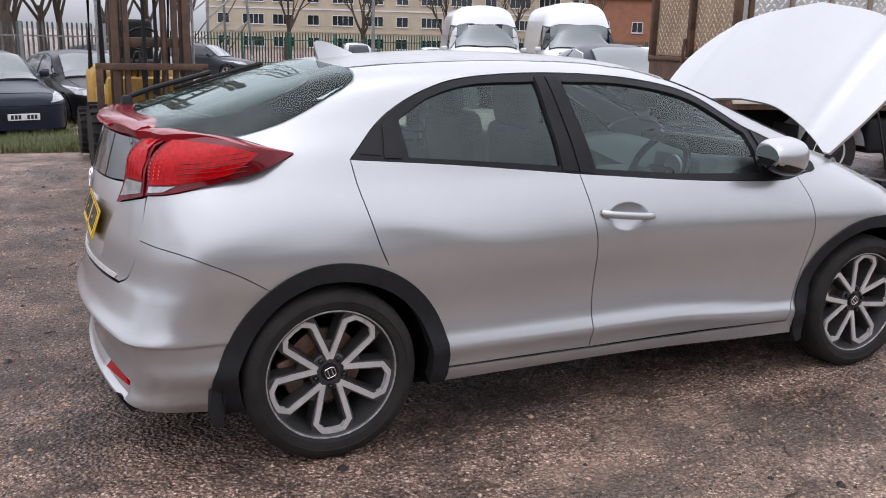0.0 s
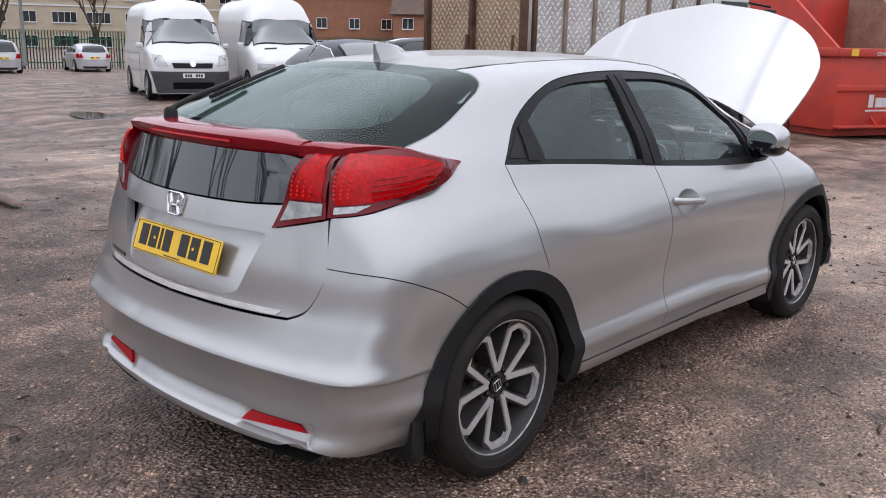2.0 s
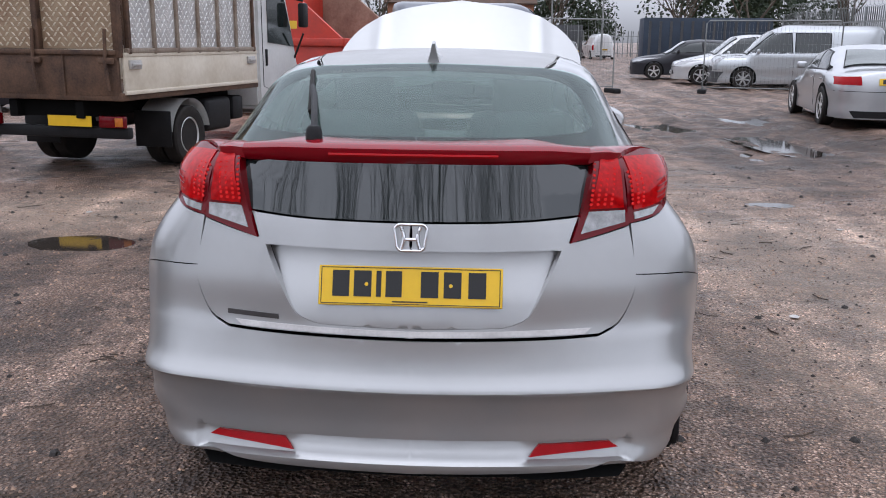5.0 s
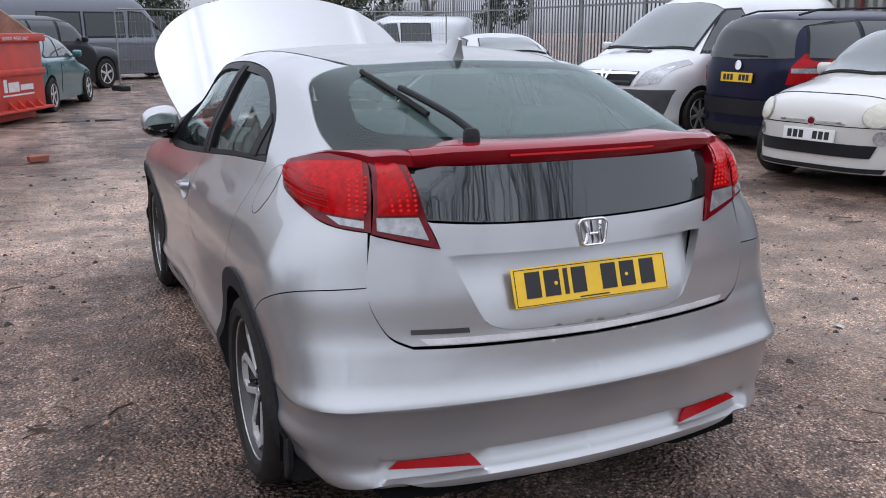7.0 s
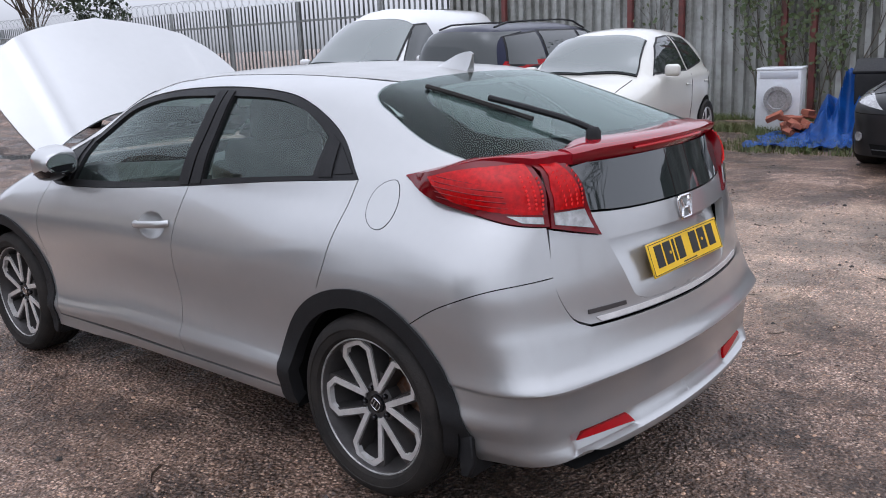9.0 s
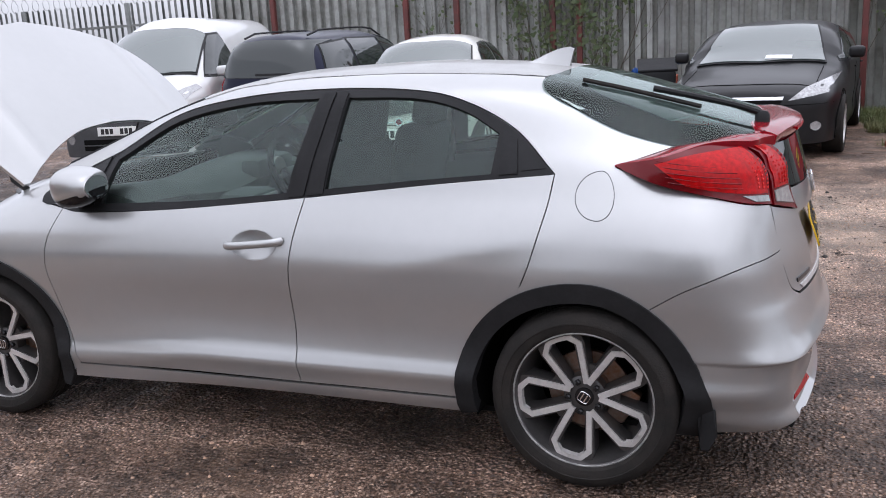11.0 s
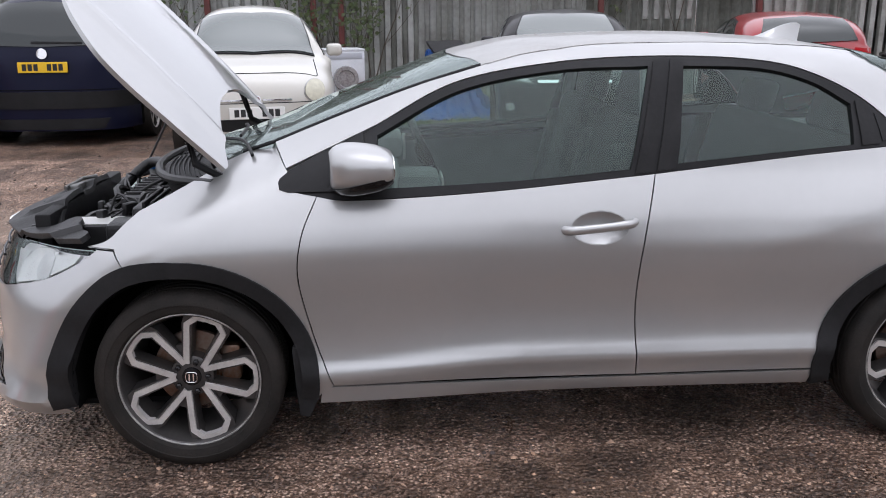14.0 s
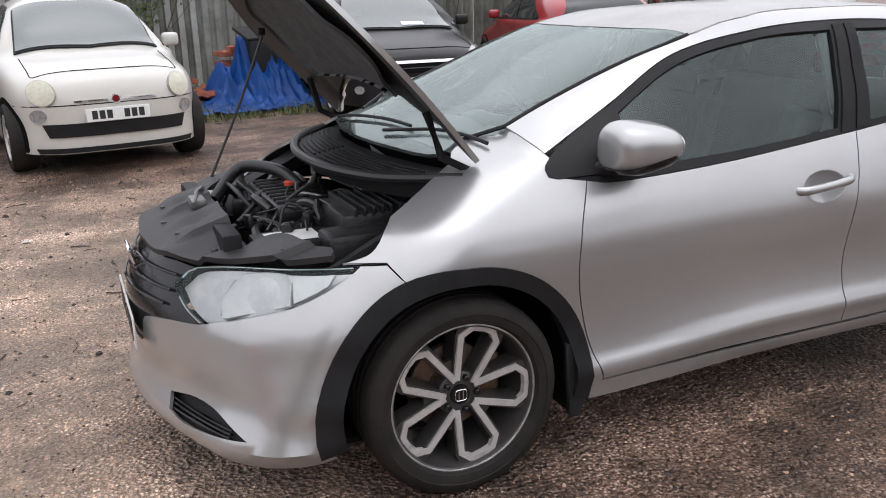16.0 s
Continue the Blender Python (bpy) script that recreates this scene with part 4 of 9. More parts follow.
for i, (lo_p, hi_p) in enumerate(zip(evenly(rim_low, 44), evenly(rim_high, 44))):
    # the crest carries on the bar's rear edge and dies away along the fin
    fade = 1 - ease(0, 30, i)
    crest = lo_p + Vector((0.002, -0.004, 0.031)) * fade
    rows.append([bm.verts.new(v) for v in (lo_p, lo_p.lerp(crest, 0.6), crest, crest.lerp(hi_p, 0.2) + Vector((0, 0, 0.005)), crest.lerp(hi_p, 0.55) + Vector((0, 0, 0.006)), hi_p)])
for p, q in zip(rows, rows[1:]):
    for k in range(5):
        bm.faces.new([p[k], q[k], q[k + 1], p[k + 1]])
bmesh.ops.recalc_face_normals(bm, faces=bm.faces)
pair("lamp_shoulder", bm, SPOILER, spoiler, "glossy dark red top of the tail lamps")
bm = tube([(x, -0.6635 + 0.36 * x * x, 1.147 - 0.012 * (x / 0.6) ** 2) for x in [-0.24 + 0.02 * i for i in range(25)]], 0.006, 6)
part("brake_light_strip", bm, RED_LENS, spoiler)
# plate, badge, lettering bar, reflectors
plate = part("number_plate", box((0.524, 0.006, 0.113), (0, 0, 0), 0.002, 1), PLATE_Y, tailgate, "yellow number plate with black characters")
plate.matrix_world = pose(0, -0.714, 0.781, 0, 0, 0) @ pose(0, 0, 0, -19, 0, 0)
xs = [-0.198, -0.136, -0.090, -0.047, 0.055, 0.120, 0.190]
for x, wd in zip(xs, (0.048, 0.05, 0.014, 0.046, 0.05, 0.05, 0.05)):
    c = part("plate_character", box((wd, 0.002, 0.074), (x, -0.0038, 0.006)), INK, plate, smooth=False)
part("plate_border", join(box((0.508, 0.001, 0.0022), (0, -0.0036, 0.051)), box((0.508, 0.001, 0.0022), (0, -0.0036, -0.051)), box((0.0022, 0.001, 0.102), (-0.254, -0.0036, 0)), box((0.0022, 0.001, 0.102), (0.254, -0.0036, 0))), INK, plate)
part("plate_small_print", box((0.10, 0.001, 0.004), (0, -0.0036, -0.044)), INK, plate)
for x in (-0.125, 0.115):
    b = lathe([(-0.008, 0.0), (-0.0075, 0.005), (-0.003, 0.006)], 12, "y")
    b.transform(Matrix.Translation((x, 0, 0.004)))
    part("plate_screw", b, PLATE_Y, plate)
by = rear_at(0, 0.922).y
def badge_ring(w, h, r, n=8):
    out = []
    for cx, cz, a0 in ((w - r, h - r, 0), (-w + r, h - r, 90), (-w * 0.86 + r, -h + r, 180), (w * 0.86 - r, -h + r, 270)):
        for i in range(n + 1):
            a = radians(a0 + 90 * i / n)
            out.append(Vector((cx + r * math.cos(a), 0, cz + r * math.sin(a))))
    return out
badge = part("badge", tube(badge_ring(0.046, 0.037, 0.016), 0.0045, 8, True), CHROME, tailgate, "chrome badge")
badge.matrix_world = pose(0, by - 0.006, 0.922, -9, 0, 0)
bar = join(*[tube(spline([(sx * 0.027, 0, 0.030), (sx * 0.019, -0.002, 0.0), (sx * 0.026, 0, -0.032)], 0.008), 0.006, 8) for sx in (-1, 1)], tube([(-0.018, 0, -0.005), (0.018, 0, -0.005)], 0.005, 8))
b2 = part("badge_emblem", bar, CHROME, badge)
name_bar = sheet(outline([(-0.545, 0.672), (-0.385, 0.670)], [(-0.385, 0.670), (-0.387, 0.684)], [(-0.387, 0.684), (-0.545, 0.686)], [(-0.545, 0.686), (-0.545, 0.672)]), gate, 0.02, lift=0.005, flange=0.005)
part("model_name_bar", name_bar, GUNMETAL, tailgate, "dull chrome model name bar")
refl = outline([sz(0.35, -0.72, 0.264), sz(0.63, -0.70, 0.282)], [sz(0.63, -0.70, 0.282), sz(0.60, -0.70, 0.304)], [sz(0.60, -0.70, 0.304), sz(0.38, -0.72, 0.300)], [sz(0.38, -0.72, 0.300), sz(0.35, -0.72, 0.264)])
pair("rear_reflector", sheet(refl, shell, 0.03, lift=0.010, flange=0.01), RED_LENS, rear_bumper)

# fuel flap as a scored disc
loop = [Vector((-0.054 + 0.0775 * math.cos(2 * math.pi * i / 40), 0.998 + 0.0715 * math.sin(2 * math.pi * i / 40))) for i in range(40)]
bm = sheet(loop, lambda s, z: shell(s, z), 0.03, lift=0.0012, flange=0.004)
bm = mirrored(bm)
finish("fuel_flap", bm, SILVER, car, "round silver fuel flap", True, 40)
ringp = [Vector(shell(-0.054 + 0.079 * math.cos(2 * math.pi * i / 48), 0.998 + 0.073 * math.sin(2 * math.pi * i / 48))) for i in range(48)]
finish("fuel_flap_joint", mirrored(tube(ringp, 0.0012, 5, True)), DARK, car, "", True, 40)

# door handles in shallow cups
def cup(s, z):
    p = Vector(shell(s, z))
    d = ((s - 1.215) / 0.095) ** 2 + ((z - 0.818) / 0.054) ** 2
    p.x -= 0.030 * max(0.0, 1 - d) ** 0.7
    return p
for i, door in enumerate(front_doors):
    bm = sheet([Vector((1.215 + 0.097 * math.cos(2 * math.pi * k / 36), 0.818 + 0.056 * math.sin(2 * math.pi * k / 36))) for k in range(36)], cup, 0.016, lift=0.0012, flange=0)
    hx = shell(1.215, 0.82)[0]
    pts = spline([(hx - 0.012, 1.338, 0.814), (hx + 0.018, 1.315, 0.816), (hx + 0.027, 1.22, 0.823), (hx + 0.022, 1.12, 0.831), (hx - 0.004, 1.095, 0.833)], 0.015)
    hd = tube(pts, 0.012, 10)
    for v in hd.verts:
        v.co.z = v.co.z + (v.co.z - (0.822)) * 0.25
    if i:
        bm, hd = mirrored(bm), mirrored(hd)
    finish("handle_cup", bm, SILVER, door, "", True, 60)
    finish("door_handle", hd, SILVER, door, "silver pull handle", True, 60)

# door mirrors
def mirror_shell():
    bm = bmesh.new()
    bmesh.ops.create_icosphere(bm, subdivisions=4, radius=1)
    for v in bm.verts:
        c = v.co
        k = (abs(c.x) ** 2.7 + abs(c.y) ** 2.7 + abs(c.z) ** 2.7) ** (-1 / 2.7)
        c = c * k
        x = c.x * 0.096 - 0.02 * c.y
        y = min(max(c.y * 0.118, -0.090), 0.106)
        z = c.z * 0.074 * (1 + 0.22 * c.y) * (1 - 0.12 * c.x) + 0.006 * (1 - c.y)
        v.co = Vector((x, y, z))
    return bm
mb = mirror_shell()
mb.transform(pose(0.868, 1.990, 1.026, 0, 3, -6))
low = bmesh.new()
bmesh.ops.create_icosphere(low, subdivisions=3, radius=1)
for v in low.verts:
    c = v.co * (abs(v.co.x) ** 2.7 + abs(v.co.y) ** 2.7 + abs(v.co.z) ** 2.7) ** (-1 / 2.7)
    v.co = Vector((c.x * 0.095 - 0.02 * c.y, max(c.y * 0.114, -0.093), min(c.z, -0.34 - 0.24 * c.y) * 0.077 * (1 + 0.20 * c.y) - 0.003 + 0.006 * (1 - c.y)))
low.transform(pose(0.868, 1.990, 1.026, 0, 3, -6))
mirrors = pair("door_mirror", mb, SILVER, car, "silver door mirror on a black foot")
pair("mirror_lower_cover", low, GLOSSBLACK, mirrors[0])
ft = tube(spline([(0.77, 2.10, 0.955), (0.81, 2.06, 0.958), (0.86, 2.01, 0.972)], 0.02), 0.026, 10)
pair("mirror_foot", ft, BLACK, mirrors[0])
gl = prism([Vector((0.074 * math.cos(2 * math.pi * i / 24), 0.042 * math.sin(2 * math.pi * i / 24))) for i in range(24)], 0.003, 0, pose(0.878, 1.899, 1.036, 90, 0, -6))
pair("mirror_glass", gl, CHROME, mirrors[0])

# aerial fin and rear wiper
bm = bmesh.new()
rows = []
for i in range(13):
    t = i / 12
    y = 0.40 - 0.19 * t
    h = 0.078 * (ease(0.0, 1.0, t) ** 0.8) * (1 if t < 0.93 else 0.9)
    w = 0.030 * (1 - 0.35 * t) + 0.004
    zb = top(0, y)[2] - 0.004
    back = 0.03 * t
    rows.append([bm.verts.new(p) for p in ((w, y, zb), (w * 0.55, y - back * 0.3, zb + h * 0.45), (0.005, y - back * 0.6, zb + h), (-0.005, y - back * 0.6, zb + h), (-w * 0.55, y - back * 0.3, zb + h * 0.45), (-w, y, zb))])
for p, q in zip(rows, rows[1:]):
    for k in range(5):
        bm.faces.new([p[k], p[k + 1], q[k + 1], q[k]])
bm.faces.new(rows[-1])
bm.faces.new(rows[0])
part("aerial_fin", bm, SILVER, car, sharp=60)
bm = lathe([(0, 0.0), (0, 0.026), (0.03, 0.024), (0.042, 0.016), (0.042, 0.0)], 16, "z")
bm.transform(Matrix.Translation((-0.303, -0.53, 1.172)))
arm = tube(spline([(-0.303, -0.53, 1.205), (-0.318, -0.44, 1.238), (-0.352, -0.27, 1.283), (-0.378, -0.17, 1.308)], 0.03), 0.011, 8)
wiper = part("rear_wiper", join(bm, arm), BLACK, car)
blade = [(-0.352 - 0.07 * t, -0.33 + 0.40 * t) for t in [i / 14 for i in range(15)]]
part("wiper_blade", tube([(x, y, top(x, y)[2] + 0.014) for x, y in blade], 0.009, 6), RUBBER, wiper)

# ---- the hatchback: bonnet, nose, engine bay, cabin ----
COVER = material("matt_grey_cover", (0.040, 0.040, 0.041), 0.5, vary=0.3, scale=7, bump=0.12, bump_scale=300, spec=0.35)
RIBBED = material("underbonnet_metal", (0.035, 0.034, 0.033), 0.6, vary=0.4, scale=10, bump=0.2)
ENGINE = material("engine_plastic", (0.017, 0.017, 0.018), 0.42, vary=0.5, scale=18, bump=0.2, bump_scale=90)
CAST = material("cast_alloy", (0.32, 0.32, 0.31), 0.5, 0.7, 0.4, 25, 0.2, 200)
HOSE = material("hose_rubber", (0.018, 0.018, 0.018), 0.4)
ORANGE = material("filler_cap_red", (0.62, 0.06, 0.02), 0.4, vary=0.2)
BLUE = material("blue_cap", (0.03, 0.16, 0.45), 0.4, vary=0.2)
LINING = material("headlining", (0.45, 0.45, 0.44), 0.95, vary=0.1)
BONNET_TURN = 68
bonnet_pose = pose(0, 2.475, 1.012, BONNET_TURN, 0, 0)


def bonnet_skin(x, u):
    """u runs from the hinge line to the nose."""
    t = abs(x) / 0.78
    z = -0.30 * u - 0.10 * u * u + 0.075 * (1 - t * t) + 0.012 * math.exp(-(((abs(x) - 0.53) / 0.035) ** 2))
    return (x, u, z)


B_HALF = outline([(0.0, 0.21), (0.25, 0.185), (0.5, 0.09), (0.665, -0.01)], [(0.665, -0.01), (0.70, -0.012)], [(0.70, -0.012), (0.755, 0.18), (0.785, 0.38), (0.755, 0.52), (0.63, 0.68), (0.40, 0.80), (0.0, 0.875)], [(0.0, 0.875), (0.0, 0.21)])
bm = both(sheet(B_HALF, bonnet_skin, 0.03, flange=0.016))
bonnet = part("bonnet", bm, SILVER, car, "silver bonnet propped open", sharp=50)
bonnet.matrix_world = bonnet_pose
def under(x, u):
    p = bonnet_skin(x, u)
    k = 0.018 + 0.022 * (math.exp(-((math.hypot(x, (u - 0.45) * 1.3) - 0.38) / 0.06) ** 2) + math.exp(-((x / 0.05) ** 2)))
    return (p[0], p[1], p[2] - k)
bm = both(sheet(shrink(B_HALF, 0.012), under, 0.03, flange=0))
for f in bm.faces:
    f.normal_flip()
ub = part("bonnet_inner", bm, RIBBED, bonnet)
def pad(x, u):
    p = bonnet_skin(x, u)
    return (p[0], p[1], p[2] - 0.042 - 0.006 * math.sin(x * 30) * math.sin(u * 26))
bm = both(sheet(outline([(0.0, 0.24), (0.45, 0.22)], [(0.45, 0.22), (0.52, 0.4), (0.4, 0.6), (0.0, 0.66)], [(0.0, 0.66), (0.0, 0.24)]), pad, 0.03, flange=0.012))
part("insulation_pad", bm, CLOTH, bonnet)
for sx in (-1, 1):
    arm = tube([(sx * 0.66, 2.44, 0.955), (sx * 0.655, 2.56, 1.02), (sx * 0.64, 2.60, 1.16)], 0.014, 6)
    part("bonnet_hinge", arm, BLACK, car)
prop = tube(spline([(0.56, 3.06, 0.80), (0.585, 2.93, 1.05), (0.595, 2.79, 1.362)], 0.05), 0.0055, 8)
part("bonnet_prop", prop, HOSE, car)
part("prop_clip", box((0.03, 0.03, 0.03), (0.595, 2.80, 1.362), 0.006), BLACK, bonnet).matrix_parent_inverse = bonnet.matrix_world.inverted()

# nose: lamps, grille, slam panel
HEAD_IN = [HEAD_LOW[-1], sz(0.443, 3.335, 0.604), sz(0.354, 3.351, 0.652)]
HEAD_TOP = [sz(0.354, 3.351, 0.652), sz(0.377, 3.322, 0.684), sz(0.41, 3.283, 0.717), sz(0.535, 3.178, 0.739), sz(0.669, 3.041, 0.748), sz(0.752, 2.931, 0.756), HEAD_LOW[0]]
loop = outline(HEAD_LOW, HEAD_IN, HEAD_TOP)
REFLECT = material("lamp_housing", (0.82, 0.82, 0.82), 0.3, 0.0, 0.2, 20)
BOWL = material("lamp_reflector", (0.88, 0.88, 0.87), 0.2, 0.0, 0.08, 40)
heads = pair("headlamp", sheet(loop, shell, 0.025, lift=-0.045, gap=0.002, flange=0.01), REFLECT, car, "clear headlamp with bright reflectors")
bowl = outline([sz(0.575, 3.25, 0.603), sz(0.661, 3.165, 0.628), sz(0.721, 3.078, 0.660)], [sz(0.721, 3.078, 0.660), sz(0.697, 3.065, 0.696), sz(0.665, 3.075, 0.723)], [sz(0.665, 3.075, 0.723), sz(0.565, 3.178, 0.712)], [sz(0.565, 3.178, 0.712), sz(0.544, 3.222, 0.676), sz(0.549, 3.247, 0.632), sz(0.575, 3.25, 0.603)])


def dished(s, z):
    p = Vector(shell(s, z))
    c = Vector(shell(along(0.63, 3.15), 0.665))
    d = min(1.0, (p - c).length / 0.11)
    return p - Vector((0.6, 0.75, 0)) * 0.05 * (1 - d * d)


pair("lamp_bowl", sheet(bowl, dished, 0.015, lift=-0.014, flange=0.012), BOWL, heads[0])
ind = outline([sz(0.728, 3.068, 0.664), sz(0.761, 2.972, 0.712)], [sz(0.761, 2.972, 0.712), sz(0.750, 2.945, 0.742)], [sz(0.750, 2.945, 0.742), sz(0.684, 3.055, 0.725)], [sz(0.684, 3.055, 0.725), sz(0.728, 3.068, 0.664)])
pair("indicator", sheet(ind, shell, 0.02, lift=-0.012, flange=0.012), BOWL, heads[0])
side = outline([sz(0.445, 3.277, 0.695), sz(0.515, 3.264, 0.642), sz(0.563, 3.256, 0.608)], [sz(0.563, 3.256, 0.608), sz(0.54, 3.233, 0.662), sz(0.544, 3.196, 0.706)], [sz(0.544, 3.196, 0.706), sz(0.445, 3.277, 0.695)])
pair("side_light", sheet(side, shell, 0.02, lift=-0.016, flange=0.012), REFLECT, heads[0])
LAMP_COVER = glass("lamp_cover", (0.97, 0.98, 0.98), 0.02, ior=1.4)
pair("lamp_cover", sheet(loop, shell, 0.03, lift=0.001, gap=0.003, flange=0.008), LAMP_COVER, heads[0])
loop = outline(LIP, [HEAD_LOW[-1], sz(0.440, 3.337, 0.604), sz(0.350, 3.353, 0.652)], [sz(0.350, 3.353, 0.652), sz(0.373, 3.324, 0.684), sz(0.40, 3.287, 0.715)], [sz(0.40, 3.287, 0.715), (NOSE_END, 0.735)], [(NOSE_END, 0.735), (NOSE_END, 0.425)])
grille = part("grille", both(sheet(loop, shell, 0.03, lift=-0.006, flange=0.02)), GLOSSBLACK, car)
for z in (0.60, 0.64, 0.685):
    pts = [Vector(shell(NOSE_END - 0.36 + 0.04 * i, z)) + Vector((0, 0.004, 0)) for i in range(10)]
    a = tube(pts, 0.005, 6)
    part("grille_bar", both(a), GLOSSBLACK, grille)
fy = shell(NOSE_END, 0.66)[1]
fbadge = part("badge", tube(badge_ring(0.06, 0.048, 0.02), 0.006, 8, True), CHROME, grille, "chrome badge")
fbadge.matrix_world = pose(0, fy + 0.006, 0.665, 15, 0, 180)
part("badge_emblem", join(*[tube(spline([(sx * 0.034, 0, 0.038), (sx * 0.024, -0.002, 0.0), (sx * 0.032, 0, -0.040)], 0.008), 0.007, 8) for sx in (-1, 1)], tube([(-0.022, 0, -0.006), (0.022, 0, -0.006)], 0.006, 8)), CHROME, fbadge)
fp = part("number_plate", box((0.52, 0.006, 0.111), (0, 0, 0), 0.002, 1), PLATE_W, front_bumper, "white number plate with black characters")
fp.matrix_world = pose(0, NOSE(0.45) + 0.004, 0.475, 0, 0, 180)
for x, wd in zip(xs, (0.048, 0.05, 0.014, 0.046, 0.05, 0.05, 0.05)):
    part("plate_character", box((wd, 0.002, 0.074), (x, -0.0038, 0)), INK, fp, smooth=False)


def slam(x, y):
    z = 0.855 - 0.28 * (y - 3.0) - 0.10 * x * x - 0.036 * ease(0.2, 0.52, abs(x))
    z += 0.020 * ease(0.02, 0.05, abs(math.sin(x * 9)) - 0.55) * ease(3.34, 3.25, y) - 0.020 * math.exp(-(((abs(x) - 0.16) / 0.045) ** 2) - ((y - 3.24) / 0.05) ** 2) - 0.018 * math.exp(-(((abs(x) - 0.42) / 0.04) ** 2) - ((y - 3.13) / 0.05) ** 2)
    z += 0.008 * math.sin(x * 11) * ease(3.35, 3.1, y) + 0.010 * math.exp(-(((abs(x) - 0.30) / 0.05) ** 2))
    return (x, y, z)


loop = outline([(0.0, 3.405), (0.25, 3.375), (0.41, 3.272), (0.535, 3.168), (0.669, 3.030), (0.735, 2.945)], [(0.735, 2.945), (0.69, 2.93), (0.60, 2.99)], [(0.60, 2.99), (0.48, 3.02), (0.40, 3.12), (0.2, 3.15), (0.0, 3.14)], [(0.0, 3.14), (0.0, 3.405)])
cover = part("slam_panel_cover", both(sheet(loop, slam, 0.0125, flange=0.02)), COVER, car, "black plastic cover over the radiator")
for x, y in ((-0.4, 3.22), (-0.2, 3.30), (0.0, 3.32), (0.2, 3.30), (0.4, 3.22), (-0.6, 3.05), (0.6, 3.05)):
    b = lathe([(0, 0.0), (0, 0.012), (0.005, 0.010), (0.006, 0.0)], 12, "z")
    b.transform(Matrix.Translation(slam(x, y)))
    part("clip", b, HOSE, cover)
part("bonnet_latch", join(box((0.10, 0.05, 0.03), (0.02, 3.20, 0.822), 0.006), tube([(-0.05, 3.22, 0.83), (0.08, 3.19, 0.845), (0.16, 3.16, 0.84)], 0.008)), CAST, cover)
loop = outline([(0.70, 2.48), (0.705, 2.7), (0.70, 2.92)], [(0.70, 2.92), (0.64, 2.95)], [(0.64, 2.95), (0.625, 2.7), (0.61, 2.52)], [(0.61, 2.52), (0.715, 2.48)])
pair("bay_side_rail", sheet(loop, lambda x, y: (x, y, CREST(y) - 0.035 - 0.25 * (0.73 - x)), 0.03, flange=0.05), BLACK, car)
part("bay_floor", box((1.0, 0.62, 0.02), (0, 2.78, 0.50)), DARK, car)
part("radiator", box((0.9, 0.06, 0.42), (0, 3.17, 0.60), 0.01), BLACK, car)

# scuttle with its ribs, and front wipers
def scuttle(x, y):
    return (x, y, 0.985 - 0.16 * (y - 2.5) - 0.03 * (x / 0.6) ** 2 + 0.01 * math.sin(y * 40) * 0.2)
loop = outline([(0.0, 2.61), (0.25, 2.59), (0.5, 2.52), (0.66, 2.41)], [(0.66, 2.41), (0.70, 2.47)], [(0.70, 2.47), (0.58, 2.62), (0.36, 2.74), (0.0, 2.79)], [(0.0, 2.79), (0.0, 2.61)])
sc = part("scuttle_cover", both(sheet(loop, scuttle, 0.025, flange=0.05)), BLACK, car, "black ribbed scuttle cover below the windscreen")
for k in range(7):
    pts = [scuttle(0.03 + 0.05 * i, 2.765 - 0.018 * k - 0.32 * (0.03 + 0.05 * i) ** 2) for i in range(11)]
    pair("scuttle_rib", tube([(p[0], p[1], p[2] + 0.003) for p in pts], 0.004, 5), BLACK, sc)
seal = tube(spline([(-0.68, 2.50, 0.955), (-0.5, 2.69, 0.945), (-0.25, 2.785, 0.94), (0, 2.81, 0.94), (0.25, 2.785, 0.94), (0.5, 2.69, 0.945), (0.68, 2.50, 0.955)], 0.05), 0.016, 8)
part("bulkhead_seal", seal, HOSE, sc)
for x0, x1 in ((0.42, -0.20), (-0.12, -0.60)):
    pts = [Vector((x0 + (x1 - x0) * t, 2.55 - 0.02 * math.sin(3 * t) - 0.07 * t + (0.1 * t if x1 < -0.5 else 0) * -1, 0)) for t in [i / 10 for i in range(11)]]
    for p in pts:
        p.z = top(p.x, min(p.y, 2.6))[2] + 0.014
    part("front_wiper", tube(pts, 0.0065, 6), BLACK, sc)

# engine
eng = part("engine", join(box((0.62, 0.30, 0.20), (0.05, 2.86, 0.66), 0.02), box((0.50, 0.22, 0.06), (0.06, 2.86, 0.785), 0.02), box((0.2, 0.2, 0.2), (-0.3, 2.9, 0.62), 0.03)), ENGINE, car, "dirty black engine with hoses and cables")
for i in range(8):
    part("engine_rib", box((0.012, 0.19, 0.016), (-0.13 + 0.055 * i, 2.86, 0.818), 0.004), ENGINE, eng)
fc = lathe([(0, 0.0), (0, 0.028), (0.03, 0.026), (0.034, 0.02), (0.034, 0.0)], 16, "z")
fc.transform(Matrix.Translation((0.144, 2.836, 0.80)))
part("filler_cap", fc, ORANGE, eng)
air_box = part("air_box", box((0.28, 0.24, 0.20), (-0.36, 2.72, 0.74), 0.02), ENGINE, eng)
for i in range(6):
    part("air_box_rib", box((0.29, 0.012, 0.03), (-0.36, 2.64 + 0.03 * i, 0.845), 0.004), ENGINE, eng)
part("battery", box((0.18, 0.24, 0.19), (-0.42, 2.98, 0.68), 0.008), BLACK, eng)
part("battery_label", box((0.12, 0.16, 0.002), (-0.42, 2.98, 0.7765)), PLATE_W, eng)
